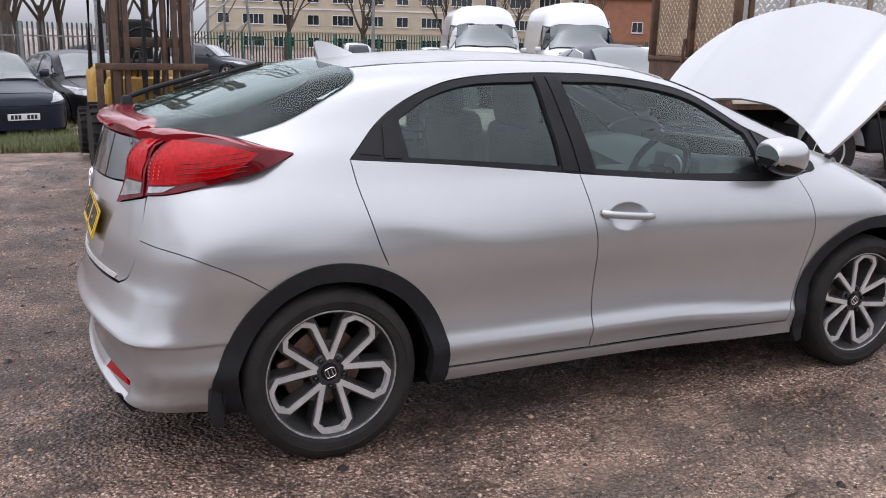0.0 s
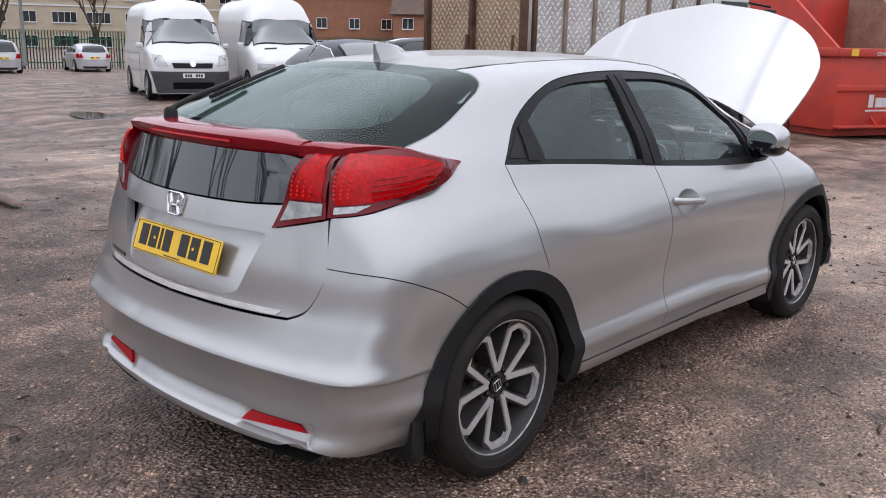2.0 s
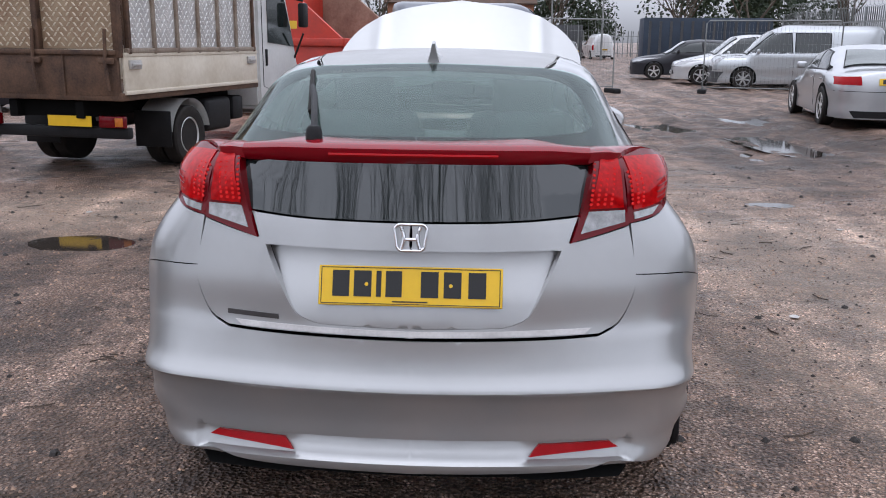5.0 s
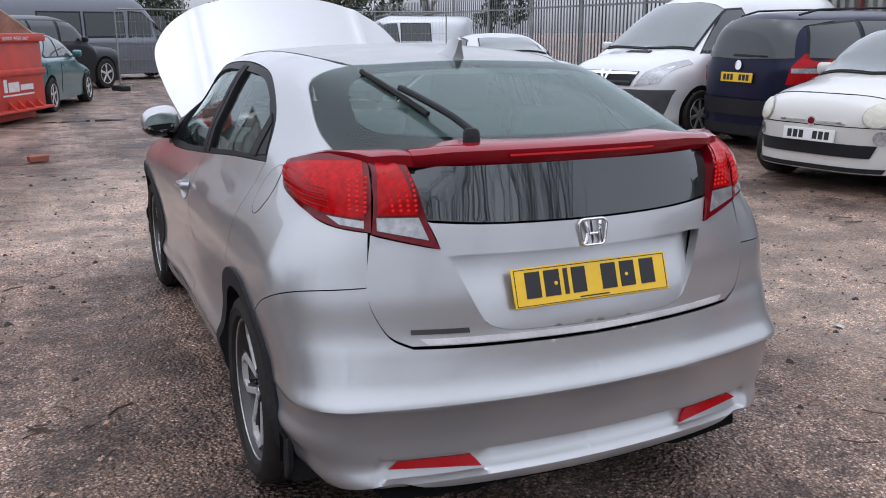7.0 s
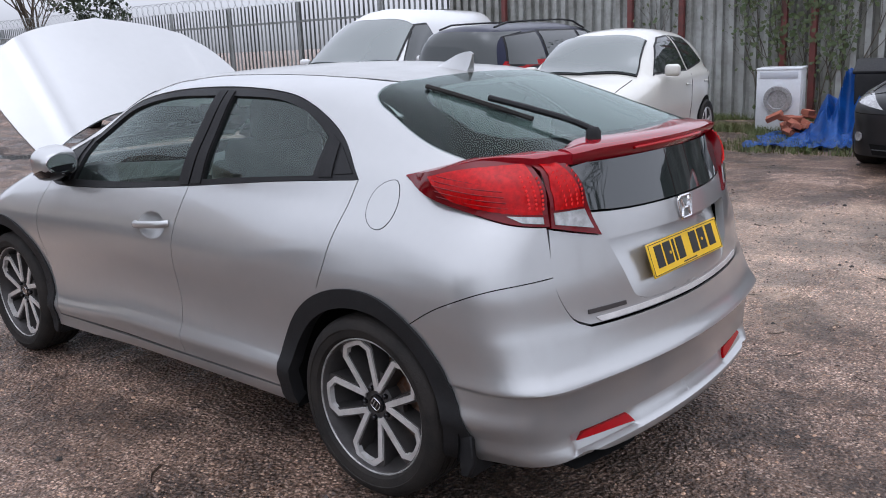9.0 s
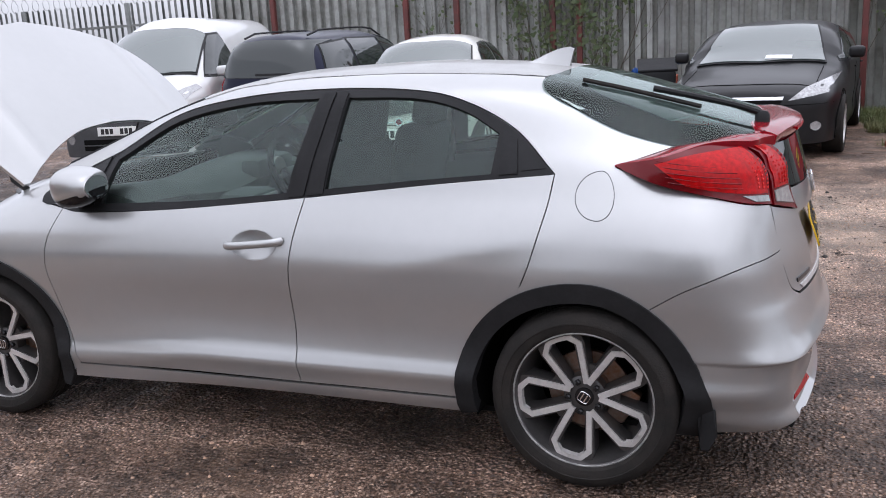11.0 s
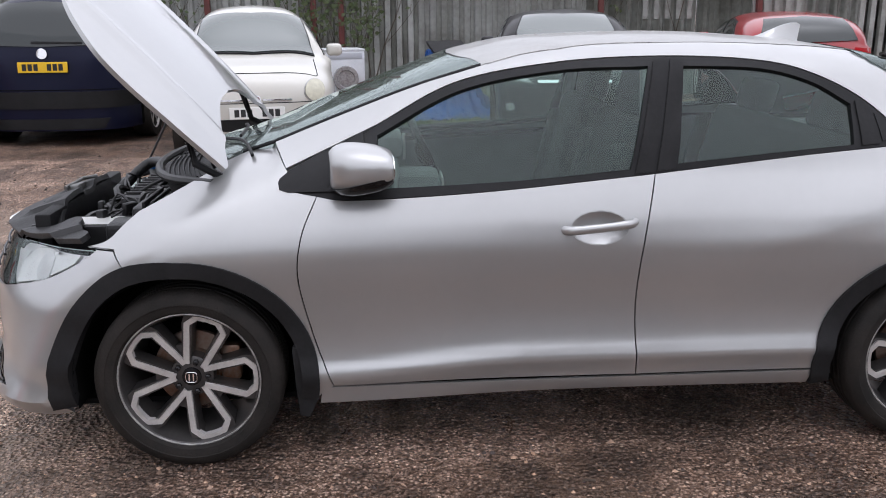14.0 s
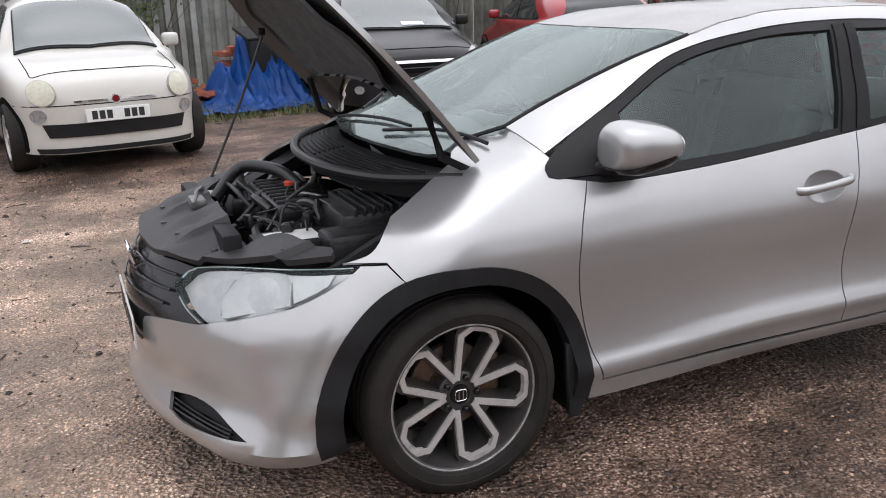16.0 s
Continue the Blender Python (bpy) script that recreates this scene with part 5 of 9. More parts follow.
part("fuse_box", box((0.14, 0.26, 0.16), (-0.52, 2.78, 0.72), 0.02), ENGINE, eng)
rs = lathe([(0, 0.0), (0, 0.055), (0.1, 0.055), (0.13, 0.03), (0.16, 0.03), (0.165, 0.0)], 18, "z")
rs.transform(Matrix.Translation((0.45, 2.98, 0.66)))
part("coolant_bottle", rs, CAST, eng)
cp = lathe([(0, 0.0), (0, 0.032), (0.025, 0.03), (0.028, 0.0)], 16, "z")
cp.transform(Matrix.Translation((0.45, 2.98, 0.82)))
part("bottle_cap", cp, BLUE, eng)
mc = lathe([(0, 0.0), (0, 0.045), (0.06, 0.045), (0.07, 0.03), (0.11, 0.03), (0.11, 0.0)], 16, "z")
mc.transform(Matrix.Translation((0.48, 2.62, 0.78)))
part("brake_fluid_bottle", mc, CAST, eng)
rng = random.Random(4)
for i in range(64):
    a = Vector((rng.uniform(-0.5, 0.5), rng.uniform(2.66, 3.08), rng.uniform(0.68, 0.80)))
    b = Vector((rng.uniform(-0.5, 0.5), rng.uniform(2.66, 3.08), rng.uniform(0.66, 0.80)))
    if (a - b).length > 0.55:
        b = a + (b - a) * 0.5
    mid = (a + b) / 2 + Vector((rng.uniform(-0.06, 0.06), rng.uniform(-0.06, 0.06), rng.uniform(0.03, 0.08)))
    part("hose" if i % 2 else "cable", tube(spline([a, mid, b], 0.03), rng.choice((0.004, 0.005, 0.007, 0.010, 0.014)), 7), HOSE if i % 11 else CAST, eng)
part("radiator_hose", tube(spline([(0.30, 3.10, 0.76), (0.36, 2.98, 0.86), (0.22, 2.86, 0.86), (0.10, 2.80, 0.80)], 0.03), 0.024, 10), HOSE, eng)
part("strut_bar", tube([(-0.50, 2.62, 0.84), (0.05, 2.70, 0.85), (0.50, 2.62, 0.84)], 0.012), CAST, eng)
for i in range(44):
    s = (rng.uniform(0.02, 0.07), rng.uniform(0.02, 0.07), rng.uniform(0.02, 0.06))
    part("engine_fitting", box(s, (rng.uniform(-0.5, 0.5), rng.uniform(2.68, 3.08), rng.uniform(0.66, 0.80)), 0.008, rot=(0, rng.uniform(-20, 20), rng.uniform(0, 90))), CAST if i % 7 == 0 else ENGINE, eng)


# cabin
def cushion(size, at, rot=(0, 0, 0), soft=0.05):
    bm = box(size, (0, 0, 0), soft, 3)
    bm.transform(Matrix.Translation(at) @ pose(0, 0, 0, *rot))
    return bm


for sx in (-1, 1):
    seat = part("front_seat", join(cushion((0.50, 0.50, 0.16), (sx * 0.36, 1.42, 0.50)), cushion((0.48, 0.13, 0.62), (sx * 0.36, 1.07, 0.84), (14, 0, 0)), cushion((0.09, 0.16, 0.5), (sx * 0.36 - 0.22, 1.10, 0.80), (14, 0, 0), 0.03), cushion((0.09, 0.16, 0.5), (sx * 0.36 + 0.22, 1.10, 0.80), (14, 0, 0), 0.03)), CLOTH, car)
    part("headrest", join(cushion((0.27, 0.10, 0.18), (sx * 0.36, 0.965, 1.22), (12, 0, 0), 0.035), tube([(sx * 0.36 - 0.06, 0.99, 1.05), (sx * 0.36 - 0.06, 0.975, 1.2)], 0.006), tube([(sx * 0.36 + 0.06, 0.99, 1.05), (sx * 0.36 + 0.06, 0.975, 1.2)], 0.006)), CLOTH, seat)
bench = part("rear_bench", join(cushion((1.24, 0.48, 0.16), (0, 0.62, 0.52)), cushion((1.24, 0.14, 0.55), (0, 0.30, 0.80), (16, 0, 0))), CLOTH, car)
for x in (-0.36, 0.36):
    part("headrest", cushion((0.26, 0.09, 0.15), (x, 0.195, 1.13), (16, 0, 0), 0.03), CLOTH, bench)
part("parcel_shelf", box((1.05, 0.42, 0.02), (0, -0.12, 0.99), 0.004), DASH, car)
def dash(x, y):
    return (x, y, 0.955 - 0.07 * ((y - 2.15) / 0.3) ** 2 - 0.02 * math.cos(x * 5) + 0.03 * math.exp(-(((x - 0.36) / 0.2) ** 2) - ((y - 1.98) / 0.1) ** 2))
bm = both(sheet(outline([(0.0, 1.86), (0.66, 1.88)], [(0.66, 1.88), (0.65, 2.2), (0.55, 2.38), (0.0, 2.52)], [(0.0, 2.52), (0.0, 1.86)]), dash, 0.04, flange=0.30))
dashboard = part("dashboard", bm, DASH, car)
part("centre_console", join(box((0.24, 0.34, 0.34), (0, 1.86, 0.70), 0.04), box((0.2, 0.7, 0.16), (0, 1.45, 0.52), 0.04)), DASH, dashboard)
part("instrument_pod", box((0.34, 0.12, 0.10), (0.36, 1.90, 0.935), 0.03), DASH, dashboard)
part("dial", lathe([(0, 0.0), (0, 0.06), (0.012, 0.062), (0.012, 0.05), (0.004, 0.048), (0.004, 0.0)], 24, "y"), ALLOY, dashboard).matrix_world = pose(0.36, 1.828, 0.915, 0, 0, 0)
part("radio_panel", box((0.16, 0.01, 0.10), (0.0, 1.685, 0.80), 0.004), ALLOY, dashboard)
sw = tube([(0.185 * math.cos(2 * math.pi * i / 32), 0.185 * math.sin(2 * math.pi * i / 32), 0) for i in range(32)], 0.016, 8, True)
sw = join(sw, box((0.17, 0.10, 0.05), (0, -0.01, -0.015), 0.02), box((0.34, 0.03, 0.02), (0, 0, -0.01), 0.005), box((0.03, 0.17, 0.02), (0, -0.09, -0.01), 0.005))
steering = part("steering_wheel", sw, GLOSSBLACK, car)
steering.matrix_world = pose(0.36, 1.74, 0.895, 66, 0, 0)
part("interior_mirror", box((0.24, 0.04, 0.07), (0, 1.90, 1.205), 0.015), BLACK, car)
bm = both(sheet(outline([(0.0, 0.12), (0.50, 0.15)], [(0.50, 0.15), (0.55, 0.9), (0.52, 1.55)], [(0.52, 1.55), (0.0, 1.63)], [(0.0, 1.63), (0.0, 0.12)]), top, 0.08, flange=0.0, lift=-0.035))
part("headlining", bm, LINING, car)
for sx in (-1, 1):
    part("pillar_trim", tube(spline([(sx * 0.60, 1.0, 1.31), (sx * 0.72, 1.02, 1.05), (sx * 0.76, 1.03, 0.9)], 0.08), 0.03, 8), LINING, car)

# ---- ground: one sheet of wet gravel that rises a little to the north-east ----
def level(x, y):
    d = max(x, (y - 2) * 0.6)
    return 0.09 * ease(1.6, 6.5, d) - 0.22 * ease(-8, -19, x) - 0.45 * ease(-19, -46, x) - 0.26 * ease(-6, -13, x) * ease(7, 2, y) * ease(-40, -24, x)


def gravel_material():
    m = bpy.data.materials.new("wet_gravel")
    m.use_nodes = True
    n, l = m.node_tree.nodes, m.node_tree.links
    b = n["Principled BSDF"]
    co = n.new("ShaderNodeTexCoord")

    def noise_at(scale, detail=5, rough=0.6, stretch=None):
        t = n.new("ShaderNodeTexNoise")
        t.inputs["Scale"].default_value, t.inputs["Detail"].default_value, t.inputs["Roughness"].default_value = scale, detail, rough
        src = co.outputs["Object"]
        if stretch:
            mp = n.new("ShaderNodeMapping")
            mp.inputs["Scale"].default_value = stretch[:3]
            mp.inputs["Rotation"].default_value = (0, 0, radians(stretch[3]))
            l.new(src, mp.inputs["Vector"])
            src = mp.outputs[0]
        l.new(src, t.inputs["Vector"])
        return t.outputs["Fac"]

    def ramp(src, a, b_, c0=(0, 0, 0), c1=(1, 1, 1)):
        r = n.new("ShaderNodeValToRGB")
        r.color_ramp.elements[0].position, r.color_ramp.elements[1].position = a, b_
        r.color_ramp.elements[0].color, r.color_ramp.elements[1].color = (*c0, 1), (*c1, 1)
        l.new(src, r.inputs["Fac"])
        return r.outputs["Color"]

    def mix(fac, a, c, kind="MIX"):
        x = n.new("ShaderNodeMix")
        x.data_type, x.blend_type = "RGBA", kind
        for sock, val in ((x.inputs[0], fac), (x.inputs[6], a), (x.inputs[7], c)):
            if isinstance(val, (float, int)):
                sock.default_value = val
            elif isinstance(val, tuple):
                sock.default_value = (*val, 1)
            else:
                l.new(val, sock)
        return x.outputs[2]

    stone = n.new("ShaderNodeTexVoronoi")
    stone.inputs["Scale"].default_value = 58
    l.new(co.outputs["Object"], stone.inputs["Vector"])
    tone = n.new("ShaderNodeSeparateColor")
    l.new(stone.outputs["Color"], tone.inputs[0])
    bed = ramp(noise_at(38, 5, 0.75), 0.36, 0.64, (0.022, 0.013, 0.008), (0.25, 0.145, 0.092))
    tint = ramp(tone.outputs[0], 0.0, 1.0, (0.20, 0.108, 0.068), (0.80, 0.57, 0.42))
    show = ramp(tone.outputs[1], 0.34, 0.39)
    near = ramp(stone.outputs["Distance"], 0.30, 0.42, (1, 1, 1), (0, 0, 0))
    fine = n.new("ShaderNodeTexVoronoi")
    fine.inputs["Scale"].default_value = 150
    l.new(co.outputs["Object"], fine.inputs["Vector"])
    grit = n.new("ShaderNodeSeparateColor")
    l.new(fine.outputs["Color"], grit.inputs[0])
    bed = mix(ramp(grit.outputs[2], 0.60, 0.66), bed, ramp(grit.outputs[0], 0.0, 1.0, (0.12, 0.068, 0.044), (0.52, 0.35, 0.255)))
    chips = mix(mix(1.0, show, near, "MULTIPLY"), bed, tint)
    earth = ramp(noise_at(14, 8, 0.8), 0.36, 0.64, (0.055, 0.031, 0.019), (0.32, 0.195, 0.122))
    cover = ramp(noise_at(1.1, 7, 0.7), 0.30, 0.50)
    col = mix(cover, earth, chips)
    tracks = ramp(noise_at(0.55, 6, 0.6, (2.6, 0.35, 1, 12)), 0.44, 0.62)
    col = mix(tracks, mix(1.0, col, (0.48, 0.45, 0.42), "MULTIPLY"), col)
    blotch = ramp(noise_at(1.9, 9, 0.74), 0.43, 0.56)
    col = mix(blotch, mix(1.0, col, (0.72, 0.74, 0.76), "MULTIPLY"), mix(1.0, col, (1.92, 1.97, 2.02), "MULTIPLY"))
    wet = ramp(noise_at(0.42, 4, 0.55), 0.60, 0.72)
    col = mix(wet, col, mix(0.75, col, (0.030, 0.022, 0.018)))

    def patch(x, y, rx, ry, turn=0):
        """A ragged patch round a place."""
        mp = n.new("ShaderNodeMapping")
        mp.vector_type = "TEXTURE"
        mp.inputs["Location"].default_value = (x, y, 0)
        mp.inputs["Rotation"].default_value = (0, 0, radians(turn))
        mp.inputs["Scale"].default_value = (rx, ry, 1)
        l.new(co.outputs["Object"], mp.inputs["Vector"])
        ln = n.new("ShaderNodeVectorMath")
        ln.operation = "LENGTH"
        l.new(mp.outputs[0], ln.inputs[0])
        ad = n.new("ShaderNodeMath")
        ad.operation = "MULTIPLY_ADD"
        l.new(noise_at(1.1, 6, 0.65), ad.inputs[0])
        ad.inputs[1].default_value = 1.6
        l.new(ln.outputs["Value"], ad.inputs[2])
        mr = n.new("ShaderNodeMapRange")
        mr.inputs["From Min"].default_value, mr.inputs["From Max"].default_value = 1.35, 2.15
        mr.inputs["To Min"].default_value, mr.inputs["To Max"].default_value = 1, 0
        l.new(ad.outputs[0], mr.inputs["Value"])
        return mr.outputs[0]

    def most(*masks):
        out = masks[0]
        for q in masks[1:]:
            mx = n.new("ShaderNodeMath")
            mx.operation = "MAXIMUM"
            l.new(out, mx.inputs[0])
            l.new(q, mx.inputs[1])
            out = mx.outputs[0]
        return out

    # patches where the ground colour is multiplied darker, muddy places among them
    mud = most(patch(-2.9, -2.3, 2.8, 2.2, 12), patch(-3.6, -0.6, 1.5, 2.2, 25), patch(-3.2, 1.2, 1.0, 2.2, 0), patch(4.6, 10.5, 1.6, 4.5, -12), patch(2.4, 2.6, 0.6, 1.0))
    col = mix(mud, col, mix(1.0, col, (0.50, 0.47, 0.44), "MULTIPLY"))
    # patches where the ground colour is multiplied paler, sandy places among them
    pale_ground = most(patch(0.2, 5.6, 2.6, 2.2, 10), patch(-3.3, 4.2, 1.3, 0.9, 15), patch(-7.0, 3.0, 2.5, 0.8, 8), patch(3.2, 0.5, 1.6, 2.8, 15), patch(1.7, 3.9, 1.6, 1.0, 0), patch(0.2, 4.3, 2.4, 1.3, 0), patch(2.6, 3.2, 1.5, 1.6, 0))
    col = mix(pale_ground, col, mix(1.0, mix(0.30, col, (0.30, 0.235, 0.18)), (1.75, 1.78, 1.75), "MULTIPLY"))
    col = mix(1.0, col, (0.93, 0.97, 1.03), "MULTIPLY")
    film = ramp(noise_at(0.8, 7, 0.65, (0.7, 2.4, 1, 20)), 0.50, 0.66)
    l.new(col, b.inputs["Base Color"])
    b.inputs["Specular IOR Level"].default_value = 0.42
    rough = n.new("ShaderNodeMapRange")
    rough.inputs["To Min"].default_value, rough.inputs["To Max"].default_value = 0.50, 0.20
    l.new(mix(1.0, wet, film, "LIGHTEN"), rough.inputs["Value"])
    l.new(rough.outputs[0], b.inputs["Roughness"])
    k1, k2 = n.new("ShaderNodeBump"), n.new("ShaderNodeBump")
    k1.inputs["Strength"].default_value, k1.inputs["Distance"].default_value = 1.0, 0.02
    k2.inputs["Strength"].default_value, k2.inputs["Distance"].default_value = 0.8, 0.05
    l.new(stone.outputs["Distance"], k1.inputs["Height"])
    l.new(noise_at(6, 8, 0.7), k2.inputs["Height"])
    # wheel ruts in the soft ground of the north track
    k3 = n.new("ShaderNodeBump")
    k3.inputs["Distance"].default_value = 0.09
    soft = patch(4.2, 12.5, 3.4, 9.0, -14)
    l.new(soft, k3.inputs["Strength"])
    rut = n.new("ShaderNodeMath")
    rut.operation = "ADD"
    l.new(noise_at(1.6, 5, 0.6, (2.6, 0.5, 1, 14)), rut.inputs[0])
    l.new(noise_at(2.2, 6, 0.7, (1.2, 1.6, 1, -25)), rut.inputs[1])
    l.new(rut.outputs[0], k3.inputs["Height"])
    l.new(k3.outputs[0], k2.inputs["Normal"])
    l.new(k2.outputs[0], k1.inputs["Normal"])
    l.new(k1.outputs[0], b.inputs["Normal"])
    return m


PUDDLES = [(3.6, 8.9, 0.22, 0.9), (4.3, 10.0, 0.3, 1.1), (4.9, 13.3, 0.5, 0.5), (-2.6, 5.3, 0.55, 0.2), (-2.9, 3.1, 0.8, 0.45), (-6.4, 4.6, 0.8, 0.4), (2.9, 5.2, 0.4, 0.25), (-1.0, 13.0, 1.6, 0.35), (-9.5, 5.6, 1.2, 0.3), (-14, 6.3, 1.0, 0.35), (3.1, 12.0, 0.5, 0.7)]


def relief(x, y):
    """Uneven gravel, ruts on the north track and hollows for the puddles."""
    z = level(x, y) + 0.012 * (noise.noise(Vector((x * 0.9, y * 0.9, 0))) + 0.6 * noise.noise(Vector((x * 2.7, y * 2.7, 3))))
    far = ease(6, 9, y) * ease(0.5, 2.0, x) * (1 - ease(40, 60, y))
    z += far * 0.06 * (noise.noise(Vector((x * 3.1 + 0.5 * math.sin(y * 0.6), y * 0.5, 7))) + 0.6 * noise.noise(Vector((x * 5, y * 4, 2))))
    for px, py, rx, ry in PUDDLES:
        d = ((x - px) / rx) ** 2 + ((y - py) / ry) ** 2
        if d < 6:
            z -= 0.045 * math.exp(-d * 0.9)
    if -1.1 < x < 1.1 and -0.9 < y < 3.7:
        z *= 0.4
    return z


bm = bmesh.new()
steps = [0.0]
while steps[-1] < 900:
    a = steps[-1]
    steps.append(a + (0.12 if a < 16 else 0.12 + (a - 16) * 0.12))
line = [-a for a in steps[:0:-1]] + steps
verts = [[bm.verts.new((x, y + 3, relief(x, y + 3) if abs(x) < 60 and abs(y) < 70 else level(x, y) - 0.02)) for y in line] for x in line]
for i in range(len(line) - 1):
    for j in range(len(line) - 1):
        bm.faces.new([verts[i][j], verts[i + 1][j], verts[i + 1][j + 1], verts[i][j + 1]])
GRAVEL = gravel_material()
tagged(part("ground", bm, GRAVEL, sharp=80), "wet reddish-brown gravel yard with ruts and hollows", "ground", kind="structure")
WATER = material("puddle_water", (0.035, 0.028, 0.023), 0.05, spec=0.45)
for px, py, rx, ry in PUDDLES:
    loop = []
    for i in range(40):
        a = 2 * math.pi * i / 40
        r = 1.75 + 0.35 * noise.noise(Vector((math.cos(a) * 1.5 + px, math.sin(a) * 1.5 + py, 1)))
        loop.append(Vector((px + rx * r * math.cos(a), py + ry * r * math.sin(a))))
    z = relief(px, py) + 0.011
    bm = sheet(loop, lambda u, v: (u, v, z), 0.3, flange=0)
    tagged(part("puddle", bm, WATER), "shallow muddy puddle in the gravel", "puddle", kind="structure")

# loose stones near the car
rng = random.Random(11)
vs, fs = [], []
for k in range(42000):
    if k < 30000:
        x, y = rng.uniform(-4.4, 4.6), rng.uniform(-4.0, 6.2)
    else:
        x, y = rng.uniform(-9, 8), rng.uniform(-4.0, 13)
    if abs(x) < 0.8 and -0.6 < y < 3.3:
        continue
    r = rng.choice((0.003, 0.004, 0.005, 0.006, 0.007, 0.010)) * rng.uniform(0.7, 1.3)
    z = relief(x, y) + r * 0.3
    a = rng.uniform(0, 6.3)
    base = len(vs)
    for i in range(5):
        t = a + i * 1.2566
        q = r * rng.uniform(0.7, 1.2)
        vs.append((x + q * math.cos(t), y + q * math.sin(t), z - r * 0.4 + rng.uniform(-0.1, 0.3) * r))
    vs.append((x + rng.uniform(-0.3, 0.3) * r, y + rng.uniform(-0.3, 0.3) * r, z + r * rng.uniform(0.3, 0.7)))
    fs += [(base + i, base + (i + 1) % 5, base + 5) for i in range(5)]
me = bpy.data.meshes.new("stones")
me.from_pydata(vs, [], fs)
STONES = bpy.data.materials.new("loose_stone")
STONES.use_nodes = True
sn, sl = STONES.node_tree.nodes, STONES.node_tree.links
geo, rp = sn.new("ShaderNodeNewGeometry"), sn.new("ShaderNodeValToRGB")
rp.color_ramp.elements[0].color, rp.color_ramp.elements[1].color = (0.05, 0.032, 0.025, 1), (0.52, 0.34, 0.23, 1)
rp.color_ramp.elements[0].position, rp.color_ramp.elements[1].position = 0.2, 1.0
sl.new(geo.outputs["Random Per Island"], rp.inputs["Fac"])
sl.new(rp.outputs["Color"], sn["Principled BSDF"].inputs["Base Color"])
sn["Principled BSDF"].inputs["Roughness"].default_value = 0.5
me.materials.append(STONES)
tagged(new("gravel_stones", me), "loose wet stones scattered over the gravel", "stones", kind="stuff")

# dark clods of earth, dead leaves and twigs strewn over the yard
rng = random.Random(31)
vs, fs = [], []
for k in range(1500):
    x, y = (rng.uniform(-5.5, 5.0), rng.uniform(-4.5, 7.5)) if k < 1000 else (rng.uniform(-12, 9), rng.uniform(-5, 15))
    if abs(x) < 0.95 and -0.85 < y < 3.5:
        continue
    r = 0.006 + 0.022 * rng.random() ** 3
    z = relief(x, y)
    base = len(vs)
    for j in range(2):
        for i in range(6):
            t = i * 1.0472 + rng.uniform(-0.2, 0.2)
            q = r * rng.uniform(0.7, 1.25) * (1.0 if j == 0 else 0.6)
            vs.append((x + q * math.cos(t), y + q * math.sin(t), z - 0.003 + j * r * rng.uniform(0.35, 0.7)))
    vs.append((x, y, z + r * 0.75))
    for i in range(6):
        n6 = (i + 1) % 6
        fs += [(base + i, base + n6, base + 6 + n6, base + 6 + i), (base + 6 + i, base + 6 + n6, base + 12)]
me = bpy.data.meshes.new("clods")
me.from_pydata(vs, [], fs)
me.materials.append(material("dark_wet_earth", (0.022, 0.016, 0.012), 0.6, vary=0.4, scale=20, bump=0.3, bump_scale=200))
tagged(new("earth_clods", me), "dark clods of wet earth scattered over the gravel", "clods", kind="stuff")
vs, fs = [], []
for k in range(420):
    x, y = rng.uniform(-5.5, 5.0), rng.uniform(-4.5, 7.5)
    if abs(x) < 0.95 and -0.85 < y < 3.5:
        continue
    ln, a, w = rng.uniform(0.03, 0.16), rng.uniform(0, 6.3), rng.uniform(0.0015, 0.004)
    z = relief(x, y) + 0.004
    c, d = math.cos(a), math.sin(a)
    base = len(vs)
    for t, bend in ((-0.5, 0.0), (0.0, 0.12), (0.5, 0.0)):
        px, py = x + c * ln * t - d * ln * bend, y + d * ln * t + c * ln * bend
        vs += [(px - d * w, py + c * w, z), (px, py, z + 2 * w), (px + d * w, py - c * w, z)]
    for i in (0, 3):
        fs += [(base + i, base + i + 1, base + i + 4, base + i + 3), (base + i + 1, base + i + 2, base + i + 5, base + i + 4)]
me = bpy.data.meshes.new("twigs")
me.from_pydata(vs, [], fs)
me.materials.append(material("wet_twig", (0.07, 0.045, 0.028), 0.6, vary=0.5, scale=15))
tagged(new("twigs", me), "thin wet twigs lying on the gravel", "twigs", kind="stuff")

